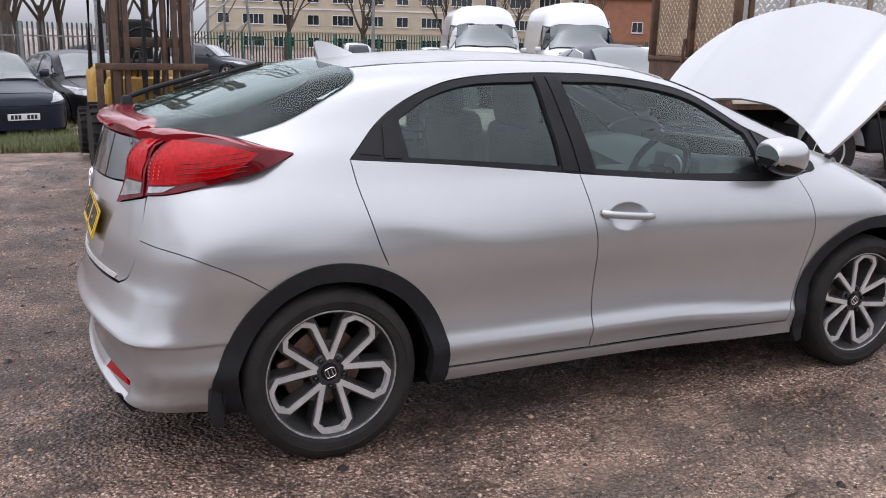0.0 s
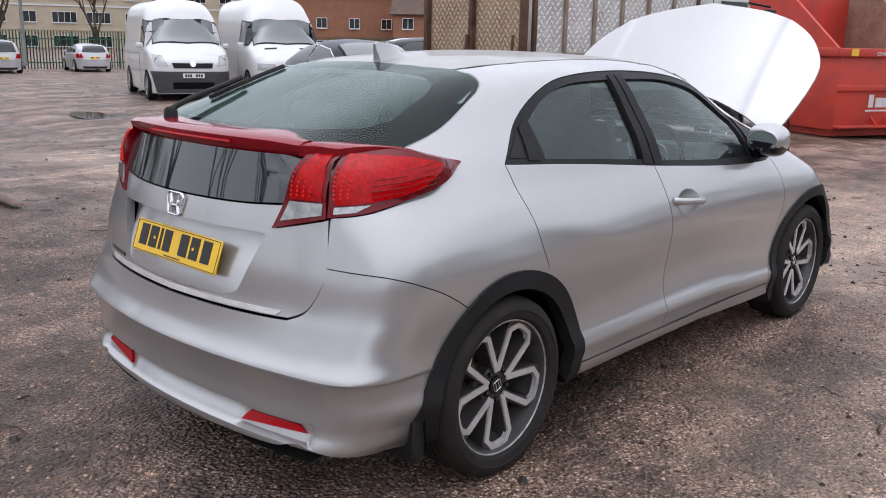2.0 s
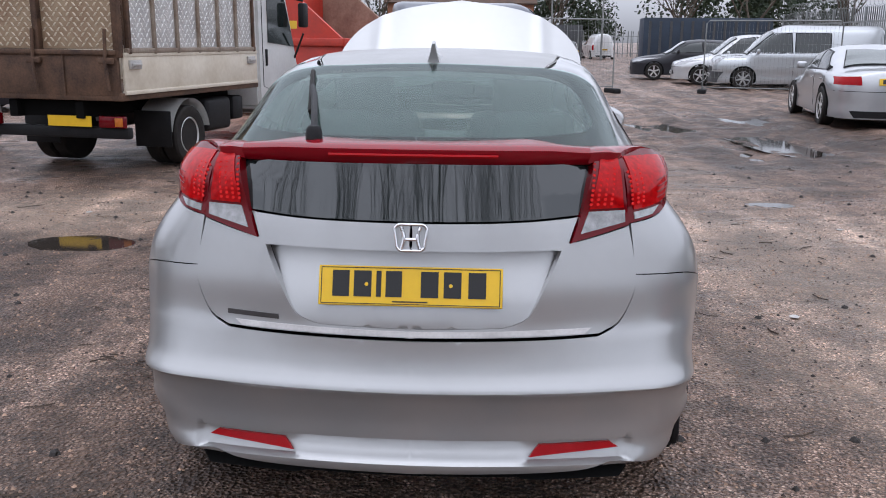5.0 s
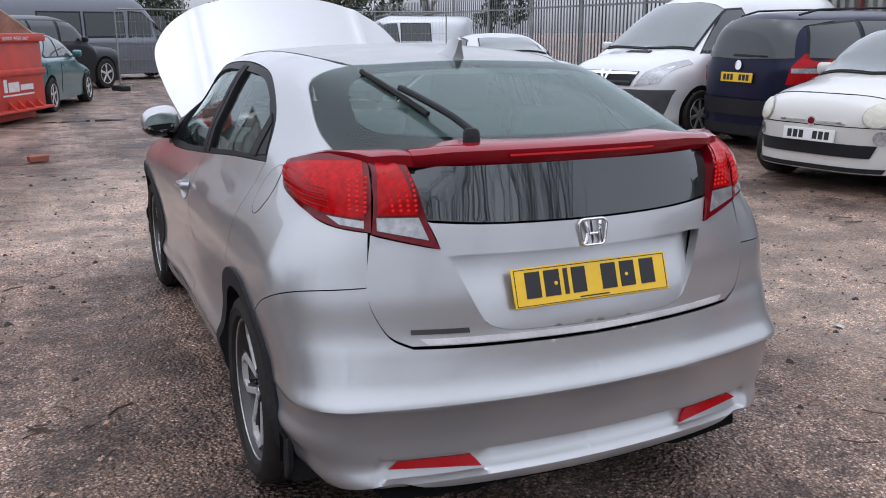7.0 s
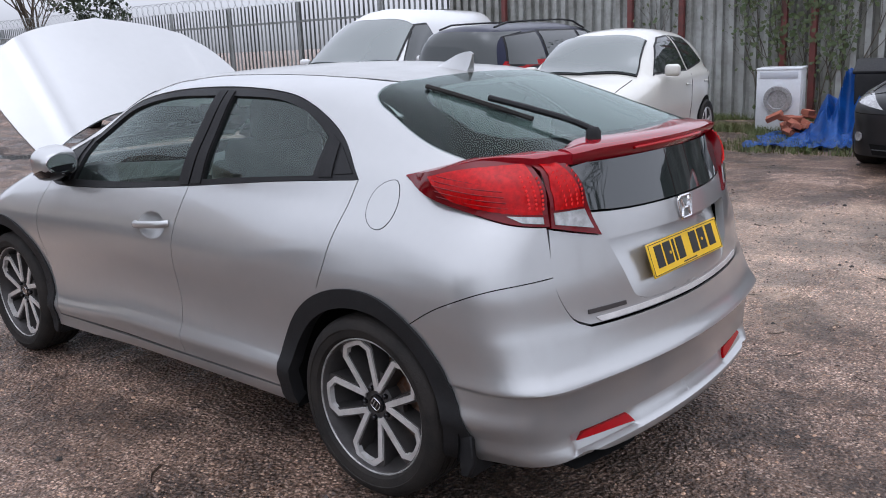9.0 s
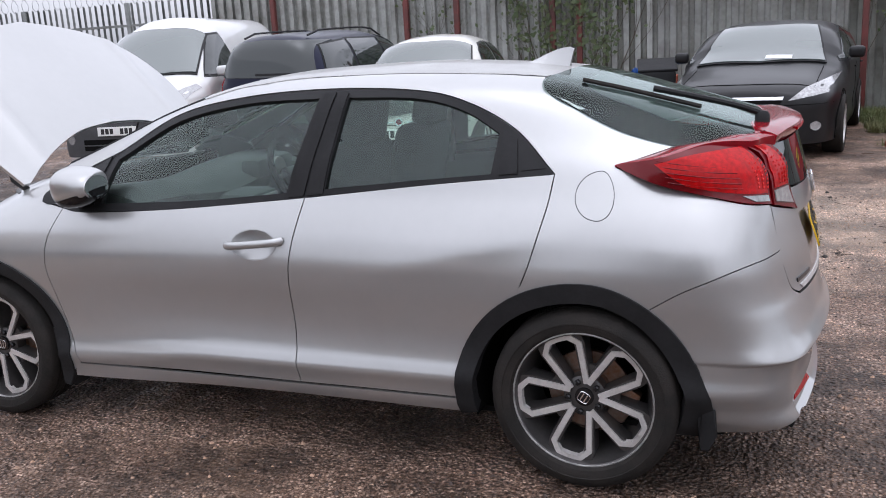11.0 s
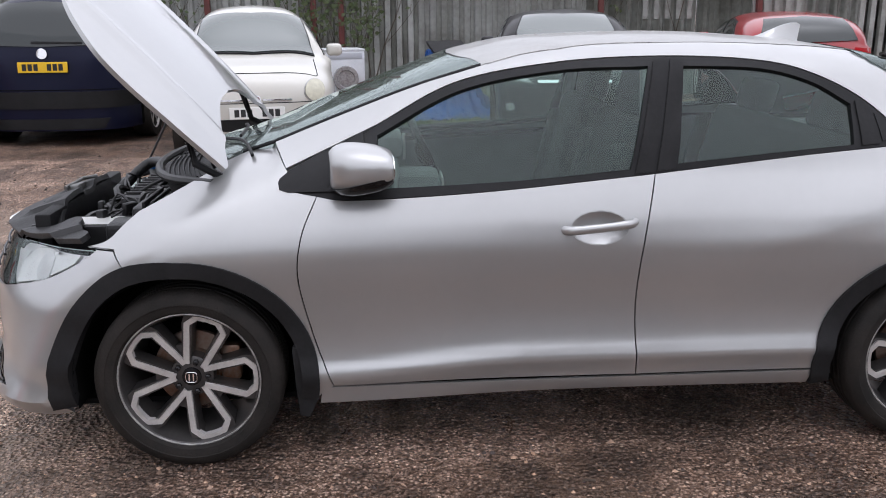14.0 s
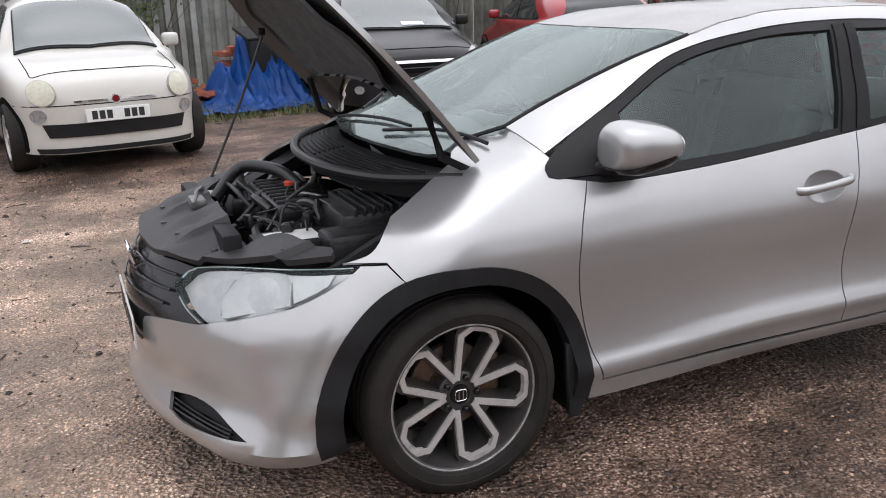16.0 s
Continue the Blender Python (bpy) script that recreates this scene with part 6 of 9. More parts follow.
# ---- parked vehicles ----
def vehicle(name, label, category, at, heading, length, width, profile, color, belt, windows, screen, rear, wheels, tyre=0.31, metal=0.0, plate="rear", front_lamps=None, rear_lamps=None, tumble=0.16, group="parked vehicles", square=9.0, lower=None, extras=(), decor=(), ground_z=0.18, rim=ALLOY, rails=False, grille=True, front_plate=0.40, lower_top=0.52, surround=BLACK, shoulder=0.045):
    """A car or van whose nose is at y = 0 and tail at y = -length, turned to heading (degrees from +y to the left) at the place of its middle.
    profile: (distance from nose, height) of the upper outline; windows: lists of (distance, height); screen, rear: spans of distance."""
    root = thing(name, label, category, group)
    body_paint = paint(name + "_paint", color, metal, 0.3)
    tops = curve(*profile)
    hw = width / 2

    def half(d, z):
        t = tops(d)
        if z >= t or d <= 0 or d >= length:
            return 0.0
        plan = max(0.0, 1 - abs(2 * d / length - 1) ** square) ** (1 / 3.0)
        up = max(0.0, z - belt) / max(0.1, 2.6 - belt if t > 2 else 1.5 - belt)
        w = hw * (1 - 0.05 * max(0.0, (0.45 - z) / 0.3) ** 2) - tumble * up - shoulder * ease(belt - 0.03, belt + 0.05, z) - 0.02 * ease(0.62, 0.42, z) * ease(0.2, 0.42, z)
        tau = max(0.0, (z - ground_z) / (t - ground_z))
        return w * plan * max(0.0, 1 - tau ** (16 if t > 1.15 else 9)) ** (1 / 2.6)

    bm = bmesh.new()
    rows = []
    n = 96
    for i in range(n + 1):
        u = i / n
        d = length * (0.5 - 0.5 * math.cos(math.pi * u)) * 0.75 + length * u * 0.25
        d = min(max(d, 1e-5), length - 1e-5)
        t = tops(d)
        row = []
        for k in range(37):
            v = 0.5 * math.sin(math.pi / 2 * k / 36) + 0.5 * k / 36
            z = ground_z + (t - ground_z) * v * 0.9995
            row.append((half(d, z) if 0 < i < n else 0.0, z))
        row.append((0.0, t))
        rows.append([bm.verts.new((x, -d, z)) for x, z in row])
    for p, q in zip(rows, rows[1:]):
        for k in range(len(p) - 1):
            bm.faces.new([p[k], p[k + 1], q[k + 1], q[k]])
    for r in (rows[0], rows[-1]):
        bm.faces.new(r)
    bm = both(bm)
    bmesh.ops.remove_doubles(bm, verts=bm.verts, dist=0.002)
    part("body", bm, body_paint, root, sharp=50)

    def flank(d, z):
        return (half(d, z), -d, z)

    def roofward(x, d):
        lo, hi = ground_z, tops(d)
        for _ in range(16):
            m = (lo + hi) / 2
            if half(d, m) > abs(x):
                lo = m
            else:
                hi = m
        return (x, -d, lo)

    def frontal(x, z):
        lo, hi = length * 0.5, 0.0
        for _ in range(18):
            m = (lo + hi) / 2
            if half(m, z) > abs(x):
                lo = m
            else:
                hi = m
        return (x, -lo, z)

    def backward(x, z):
        lo, hi = length * 0.5, length
        for _ in range(18):
            m = (lo + hi) / 2
            if half(m, z) > abs(x):
                lo = m
            else:
                hi = m
        return (x, -lo, z)

    def fill(loop, fn, lift, mat, nm, two=False, flip=False, label=""):
        bm = sheet(outline(*[[a, b] for a, b in zip(loop, loop[1:] + loop[:1])], step=0.06), fn, 0.06, lift=lift, flange=0.012, flip=flip)
        if two:
            return pair(nm, bm, mat, root, label)
        return finish(nm, bm, mat, root, label, True, 40)

    for w in windows:
        cx, cz = sum(q[0] for q in w) / len(w), sum(q[1] for q in w) / len(w)
        grow = 0.6 if surround is CHROME else 1.0
        fill([(cx + (q[0] - cx) * (1 + 0.07 * grow), cz + (q[1] - cz) * (1 + 0.12 * grow)) for q in w], flank, 0.004, surround, "window_surround", True, True)
        fill(w, flank, 0.010, FAR_GLASS, "side_window", True, True)
    for span, nm in ((screen, "windscreen"), (rear, "rear_window")):
        if span:
            if span[0] == "z":
                z0, z1, w0, w1 = span[1:]
                fill([(-w0, z0), (0, z0 - 0.02), (w0, z0), (w1, z1), (0, z1 + 0.03), (-w1, z1)], backward, 0.016, FAR_GLASS, nm)
                continue
            a, b, wa, wb = span[:4]
            m = (a + b) / 2
            bow = -0.10 if nm == "windscreen" else 0.06
            loop = [(-wa, a), (0, a + bow), (wa, a), ((wa + wb) / 2, m), (wb, b), (0, b + bow * 0.5), (-wb, b), (-(wa + wb) / 2, m)]
            wide = [(x * 1.035, m + (s - m) * 1.07) for x, s in loop]
            fill(wide, roofward, 0.016, BLACK, "screen_surround", flip=True)
            fill(loop, roofward, 0.026, FAR_SCREEN, nm, flip=True)
    for d in wheels:
        # near-black disc laid on the flank stands in for the shaded wheel opening
        loop = [Vector((d + tyre * 1.2 * math.cos(2 * math.pi * i / 28), max(ground_z + 0.01, tyre + tyre * 1.2 * math.sin(2 * math.pi * i / 28)))) for i in range(28)]
        bm = sheet(loop, lambda u, v: (half(u, min(v, belt - 0.02)), -u, v), 0.1, lift=0.003, flange=0.01, flip=True)
        pair("wheel_arch", bm, DARK, root)
        for sx in (-1, 1):
            x = half(d, tyre) - 0.066
            ty = lathe([(-0.1, tyre * 0.66), (-0.1, tyre * 0.95), (-0.08, tyre), (0.09, tyre), (0.108, tyre * 0.95), (0.11, tyre * 0.8), (0.10, tyre * 0.68), (0.085, tyre * 0.66)], 30)
            ty.transform(Matrix.Translation((sx * x, -d, tyre)) @ Matrix.Diagonal((sx, 1, 1, 1)))
            if sx < 0:
                bmesh.ops.reverse_faces(ty, faces=ty.faces)
            wh = finish("wheel", ty, RUBBER, root, "", True, 40)
            rm = [lathe([(0.04, 0.0), (0.04, tyre * 0.66), (0.10, tyre * 0.68), (0.104, tyre * 0.64), (0.075, tyre * 0.60), (0.07, 0.0)], 30)]
            rm[0].transform(Matrix.Translation((-0.03, 0, 0)))
            sp = []
            for k in range(5 if rim is ALLOY else 7):
                s = box((0.03, tyre * 0.16, tyre * 0.56), (0.075, 0, tyre * 0.34), 0.006, 1)
                s.transform(pose(0, 0, 0, 360 / (5 if rim is ALLOY else 7) * k, 0, 0))
                sp.append(s)
            sp.append(lathe([(0.05, 0.0), (0.05, tyre * 0.16), (0.098, tyre * 0.13), (0.1, 0.0)], 16))
            lipr = lathe([(0.085, tyre * 0.645), (0.103, tyre * 0.65), (0.106, tyre * 0.68), (0.098, tyre * 0.69)], 30)
            bmesh.ops.delete(lipr, geom=[f for f in lipr.faces if len(f.verts) > 10], context="FACES")
            sp.append(lipr)
            for nm, b, mt in (("rim", rm[0], GUNMETAL), ("spoke_star", join(*sp), rim)):
                b.transform(Matrix.Translation((sx * x, -d, tyre)) @ Matrix.Diagonal((sx, 1, 1, 1)))
                if sx < 0:
                    bmesh.ops.reverse_faces(b, faces=b.faces)
                finish(nm, b, mt, wh, "", True, 40)
    lm = lower or body_paint
    if lower:
        fill([(-hw * 0.86, ground_z + 0.02), (hw * 0.86, ground_z + 0.02), (hw * 0.965, lower_top), (-hw * 0.965, lower_top)], frontal, 0.012, lower, "front_bumper", flip=True)
        fill([(-hw * 0.86, ground_z + 0.06), (hw * 0.86, ground_z + 0.06), (hw * 0.9, 0.5), (-hw * 0.9, 0.5)], backward, 0.012, lower, "rear_bumper")
    if not lower:
        fill([(-hw * 0.62, ground_z + 0.02), (hw * 0.62, ground_z + 0.02), (hw * 0.70, ground_z + 0.13), (-hw * 0.70, ground_z + 0.13)], backward, 0.012, BLACK, "rear_valance")
    for fn, zj in ((frontal, 0.58), (backward, 0.62)):
        run = [Vector(fn(hw * 0.93 * (i / 12 - 1) , zj)) for i in range(25)]
        part("bumper_joint", tube([p + Vector((0, 0.002 if fn is frontal else -0.002, 0)) for p in run], 0.004, 4), DARK, root)
    if screen and screen[0] > 0.95:
        back_, edge_ = screen[0] - 0.12, hw * 0.74
        run = [(-edge_, back_ - (back_ - 0.3) * i / 8) for i in range(9)] + [(-edge_ * 0.97 + edge_ * 1.94 * i / 12, 0.27 - 0.07 * math.sin(math.pi * i / 12)) for i in range(13)] + [(edge_, 0.3 + (back_ - 0.3) * i / 8) for i in range(9)]
        part("bonnet_joint", tube([Vector(roofward(*p)) + Vector((0, 0, 0.0015)) for p in run], 0.0045, 4), DARK, root)
    for loops, fn, mat, nm, fl in ((front_lamps, frontal, CLEAR_LENS, "headlamp", True), (rear_lamps, backward, RED_LENS, "tail_lamp", False)):
        if loops:
            fill(loops, fn, 0.008, mat, nm, True, fl)
    # grille opening, plate, mirrors, handles, sill line
    gz = 0.42 if tops(0.2) < 0.9 else 0.62
    if grille:
        fill([(-hw * 0.52, gz - 0.08), (hw * 0.52, gz - 0.08), (hw * 0.45, gz + 0.05), (-hw * 0.45, gz + 0.05)], frontal, 0.010, BLACK, "grille", flip=True)
    for fn, mat, sgn in ((frontal, PLATE_W, 1), (backward, PLATE_Y, -1)):
        z = front_plate if sgn > 0 else plate if isinstance(plate, float) else 0.75
        p = fn(0, z)
        q = fn(0, z + 0.06)
        b = part("number_plate", box((0.52, 0.02, 0.111), (0, 0, 0), 0.004, 1), mat, root)
        b.location = (0, p[1] + 0.022 * sgn, z)
        b.rotation_euler = (math.atan2(q[1] - p[1], 0.06) * -1, 0, 0)
        for x, wd in zip((-0.19, -0.13, -0.07, 0.0, 0.07, 0.13, 0.19), (0.045,) * 7):
            if x:
                part("plate_character", box((wd, 0.006, 0.07), (x, 0.009 * sgn, 0)), INK, b, smooth=False)
    for where, loop, mat, nm, two, *more in decor:
        fill(loop, {"front": frontal, "back": backward, "side": flank, "top": roofward}[where], more[0] if more else 0.014, mat, nm, two, where != "back")
    ms = screen[1] - 0.05 if screen else length * 0.4
    ms = (windows[0][0][0] + 0.22) if windows else ms
    for sx in (-1, 1):
        m = box((0.17, 0.10, 0.13), (0, 0, 0), 0.04, 3)
        m.transform(Matrix.Translation((sx * (half(ms, belt + 0.02) + 0.10), -ms, belt + 0.08)))
        part("door_mirror", m, extras[0] if extras else body_paint, root)
        for w in windows[:2]:
            hx = max(p[0] for p in w) - 0.12
            h = tube([(sx * (half(hx, belt - 0.12) + 0.005), -hx + 0.07, belt - 0.11), (sx * (half(hx, belt - 0.12) + 0.025), -hx, belt - 0.11), (sx * (half(hx, belt - 0.12) + 0.005), -hx - 0.07, belt - 0.11)], 0.012, 6)
            part("door_handle", h, body_paint, root)
            jl = tube([Vector(flank(hx + 0.17, z)) * 1.0 + Vector((0.001, 0, 0)) for z in [ground_z + 0.12 + (belt - ground_z - 0.12) * i / 8 for i in range(9)]], 0.004, 4)
            if sx < 0:
                jl = mirrored(jl)
            finish("door_joint", jl, DARK, root, "", True, 40)
        if rails:
            pts = [(sx * (half(d, tops(d) - 0.07) - 0.02), -d, tops(d) + 0.02 - (0.05 if i in (0, 8) else 0)) for i, d in enumerate([length * (0.42 + 0.06 * k) for k in range(9)])]
            part("roof_rail", tube(pts, 0.014, 6), BLACK, root)
    if screen:
        a, b, wa, wb = screen[:4]
        for x0, x1 in ((wa * 0.75, -wa * 0.1), (-0.05, -wa * 0.8)):
            pts = [Vector(roofward(x0 + (x1 - x0) * t, a + 0.05 - 0.10 * (1 - ((x0 + (x1 - x0) * t) / wa) ** 2) + 0.05 * math.sin(3 * t))) + Vector((0, 0, 0.015)) for t in (0, 0.25, 0.5, 0.75, 1)]
            part("front_wiper", tube(pts, 0.009, 5), BLACK, root)
    part("underside", box((width * 0.66, length * 0.72, 0.12), (0, -length / 2, ground_z + 0.07)), DARK, root)
    root.matrix_world = pose(at[0], at[1], level(*at), 0, 0, heading) @ pose(0, length / 2, 0)
    return root


def hatch(l, h, bonnet=0.95, nose=0.62, wb=0.9, rt=0.28, scr=1.35):
    """Outline of a hatchback; scr: where the screen begins."""
    return [(0, nose - 0.1), (0.06, nose + 0.06), (0.35, nose + 0.16), (scr - 0.08, bonnet), (scr + 0.1, bonnet + 0.08), (scr + 0.78, h - 0.05), (scr + 1.3, h), (l - rt - 0.5, h - 0.04), (l - rt, h - 0.16), (l - rt * 0.35, bonnet + 0.02), (l - 0.06, bonnet - 0.12), (l, bonnet - 0.3)]


def saloon(l, h, bonnet=0.92, nose=0.6, scr=1.45, boot=1.0):
    return [(0, nose - 0.1), (0.06, nose + 0.04), (0.4, nose + 0.16), (scr - 0.08, bonnet), (scr + 0.1, bonnet + 0.07), (scr + 0.8, h - 0.05), (scr + 1.3, h), (l - 1.45, h - 0.06), (l - 0.75, boot + 0.06), (l - 0.55, boot), (l - 0.08, boot - 0.03), (l, boot - 0.3)]


def van(l, h, bonnet=1.15, scr=0.85, top_at=1.75):
    return [(0, 0.55), (0.05, 0.85), (0.3, 1.02), (scr, bonnet + 0.02), (scr + 0.1, bonnet + 0.1), (top_at, h - 0.12), (top_at + 0.4, h), (l - 0.3, h), (l - 0.06, h - 0.06), (l, h - 0.3)]


def car_windows(scr, belt, h, l, tail=0.65, doors=2):
    a = [(scr + 0.22, belt + 0.02), (scr + 0.84, h - 0.17), (scr + 1.28, h - 0.11), (scr + 1.33, belt + 0.03)]
    b = [(scr + 1.40, belt + 0.03), (scr + 1.36, h - 0.11), (l - tail - 0.45, h - 0.15), (l - tail, belt + 0.08), (l - tail - 0.05, belt + 0.04)]
    return [a, b]


WHITE = (0.64, 0.64, 0.63)
GREYB = material("grey_bumper", (0.06, 0.062, 0.065), 0.6, vary=0.3, scale=6)
STEELRIM = material("steel_wheel", (0.48, 0.48, 0.47), 0.5, 0.5, 0.4, 12)

def disc(x, z, r, n=24):
    return [Vector((x + r * math.cos(2 * math.pi * i / n), z + r * math.sin(2 * math.pi * i / n))) for i in range(n)]


CREAM_LENS = material("aged_lamp_lens", (0.62, 0.60, 0.47), 0.15, coat=0.8, vary=0.2, scale=30)
CITY = [("front", disc(0.555, 0.68, 0.104), STEELRIM, "headlamp_ring", True, 0.010), ("front", disc(0.555, 0.68, 0.094), CREAM_LENS, "headlamp", True, 0.020), ("front", disc(0.60, 0.50, 0.055), CLEAR_LENS, "fog_lamp", True),
        ("front", [(-0.54, 0.32), (0.54, 0.32), (0.58, 0.43), (-0.58, 0.43)], BLACK, "lower_grille", False),
        ("front", [(0.06, 0.60), (0.33, 0.60), (0.33, 0.615), (0.06, 0.615)], CHROME, "chrome_whisker", True), ("front", disc(0, 0.61, 0.042), CHROME, "badge", False), ("front", disc(0, 0.61, 0.030), DEEP_RED, "badge_centre", False, 0.02), ("front", [(-0.62, 0.19), (0.62, 0.19), (0.64, 0.23), (-0.64, 0.23)], BLACK, "lower_lip", False)]
vehicle("city_car", "small white retro city car parked facing the yard", "car", (6.62, 3.38), 98, 3.55, 1.63, [(0, 0.50), (0.03, 0.70), (0.10, 0.80), (0.30, 0.875), (0.82, 0.985), (0.93, 1.03), (1.45, 1.385), (1.72, 1.462), (2.1, 1.488), (2.75, 1.455), (3.05, 1.37), (3.38, 1.03), (3.50, 0.86), (3.55, 0.55)], (0.60, 0.585, 0.53), 0.93, [[(1.16, 0.99), (1.58, 1.27), (1.80, 1.345), (2.16, 1.365), (2.22, 0.99)], [(2.32, 0.99), (2.27, 1.36), (2.66, 1.33), (2.95, 1.06)]], (0.96, 1.50, 0.60, 0.50), ("z", 1.04, 1.36, 0.52, 0.45), (0.60, 2.90), 0.29, decor=CITY, grille=False, front_plate=0.49, tumble=0.24, square=7.0, shoulder=0.055, rear_lamps=[(0.55, 0.75), (0.66, 0.75), (0.66, 1.0), (0.55, 1.0)])
vehicle("people_carrier", "dark navy people carrier with roof rails seen from behind", "car", (8.35, 5.55), -90, 4.4, 1.79, [(0, 0.52), (0.06, 0.7), (0.35, 0.82), (1.0, 1.02), (1.15, 1.1), (1.9, 1.58), (2.4, 1.64), (4.0, 1.60), (4.22, 1.50), (4.36, 1.05), (4.38, 0.8), (4.4, 0.55)], (0.008, 0.010, 0.030), 1.0, [[(1.15, 1.04), (1.85, 1.46), (2.2, 1.50), (2.25, 1.05)], [(2.32, 1.05), (2.28, 1.50), (3.15, 1.50), (3.2, 1.06)], [(3.27, 1.06), (3.24, 1.49), (3.95, 1.44), (4.05, 1.10)]], (1.1, 1.85, 0.68, 0.58), ("z", 1.09, 1.50, 0.68, 0.58), (0.85, 3.5), 0.31, metal=0.3, rear_lamps=[(0.66, 0.80), (0.87, 0.80), (0.86, 1.14), (0.72, 1.14)], rails=True, plate=0.86, tumble=0.20, decor=[("back", disc(0, 1.0, 0.055), CHROME, "badge", False, 0.02), ("back", [(-0.10, 1.10), (0.42, 1.10), (0.42, 1.115), (-0.10, 1.125)], BLACK, "rear_wiper", False, 0.03), ("back", [(-0.86, 0.42), (0.86, 0.42), (0.86, 0.60), (-0.86, 0.60)], BLACK, "bumper_strip", False, 0.016), ("back", [(0.70, 0.93), (0.85, 0.93), (0.85, 0.98), (0.70, 0.98)], CLEAR_LENS, "lamp_band", True, 0.016)])
vehicle("panel_van", "white panel van with grey bumper facing the yard", "van", (7.80, 7.85), 103, 4.8, 1.90, van(4.8, 1.95), WHITE, 1.10, [[(0.95, 1.14), (1.65, 1.66), (2.0, 1.68), (2.1, 1.12)]], (0.92, 1.66, 0.74, 0.62), None, (0.85, 3.95), 0.32, lower=GREYB, lower_top=0.66, front_lamps=[(0.50, 0.70), (0.80, 0.74), (0.87, 0.98), (0.80, 1.03), (0.60, 0.88)], rim=STEELRIM, square=14.0, tumble=0.16, shoulder=0.02, grille=False, front_plate=0.52,
        decor=[("front", [(-0.44, 0.70), (0.44, 0.70), (0.52, 0.88), (-0.52, 0.88)], BLACK, "grille", False, 0.014), ("front", [(-0.50, 0.84), (0.50, 0.84), (0.51, 0.87), (-0.51, 0.87)], CHROME, "grille_bar", False, 0.022), ("front", [(-0.44, 0.74), (0.44, 0.74), (0.46, 0.765), (-0.46, 0.765)], GREYB, "grille_bar", False, 0.022), ("front", [(0, 0.70), (0.10, 0.89), (0.05, 0.89), (0, 0.78), (-0.05, 0.89), (-0.10, 0.89)], CHROME, "badge", False, 0.028), ("front", [(-0.48, 0.28), (0.48, 0.28), (0.48, 0.42), (-0.48, 0.42)], DARK, "bumper_slot", False, 0.02), ("front", [(-0.48, 0.34), (0.48, 0.34), (0.48, 0.355), (-0.48, 0.355)], GREYB, "slot_bar", False, 0.028), ("front", disc(0.68, 0.42, 0.06), CLEAR_LENS, "fog_lamp", True, 0.02), ("top", [(-0.20, 0.66), (0.20, 0.66), (0.18, 0.74), (-0.18, 0.74)], BLACK, "bonnet_vent", False, 0.012)])
vehicle("black_hatchback", "black hatchback parked against the corrugated fence", "car", (8.25, -0.45), 83, 4.34, 1.84, hatch(4.34, 1.42, 0.96, 0.66, scr=1.2), (0.012, 0.012, 0.013), 0.95, car_windows(1.2, 0.94, 1.42, 4.34), (1.22, 1.92, 0.68, 0.52), ("z", 1.02, 1.28, 0.6, 0.5), (0.85, 3.5), 0.31, front_lamps=[(0.45, 0.62), (0.80, 0.68), (0.86, 0.84), (0.60, 0.74)], grille=False,
        decor=[("front", [(-0.34, 0.53), (0.34, 0.53), (0.40, 0.63), (-0.40, 0.63)], DARK, "grille", False, 0.014), ("front", [(-0.37, 0.575), (0.37, 0.575), (0.37, 0.585), (-0.37, 0.585)], GREYB, "grille_bar", False, 0.020), ("front", [(-0.40, 0.63), (0.40, 0.63), (0.41, 0.66), (-0.41, 0.66)], CHROME, "grille_strip", False, 0.022), ("front", [(-0.52, 0.20), (0.52, 0.20), (0.56, 0.30), (-0.56, 0.30)], DARK, "lower_grille", False, 0.016), ("front", [(-0.53, 0.245), (0.53, 0.245), (0.53, 0.253), (-0.53, 0.253)], GREYB, "grille_bar", False, 0.022), ("front", disc(0.70, 0.36, 0.045), CLEAR_LENS, "fog_lamp", True, 0.018), ("top", [(-0.34, 1.17), (-0.06, 1.17), (-0.06, 1.25), (-0.34, 1.25)], WHITEGOODS, "paper_note", False, 0.034)])
vehicle("red_hatchback", "red hatchback seen from behind beside the fence", "car", (9.15, -3.75), -102, 4.2, 1.76, hatch(4.2, 1.38, 0.97, 0.62, scr=1.25), (0.32, 0.012, 0.016), 0.93, car_windows(1.25, 0.93, 1.38, 4.2), (1.28, 1.95, 0.66, 0.52), ("z", 1.02, 1.27, 0.6, 0.48), (0.85, 3.4), 0.3, rear_lamps=[(0.5, 0.80), (0.84, 0.78), (0.84, 0.92), (0.56, 0.94)], plate=0.55)
vehicle("coupe", "silver two-door coupe seen from behind in the mud", "car", (7.0, 13.8), -8.5, 4.62, 1.85, saloon(4.62, 1.37, 0.90, 0.6, scr=1.5, boot=0.98), (0.56, 0.57, 0.58), 0.90, car_windows(1.5, 0.91, 1.37, 4.62, 1.0), (1.55, 2.25, 0.66, 0.55), (3.28, 3.85, 0.50, 0.64), (0.9, 3.65), 0.33, metal=0.7, rear_lamps=[(0.5, 0.72), (0.86, 0.72), (0.84, 0.84), (0.52, 0.86)], plate=0.78)
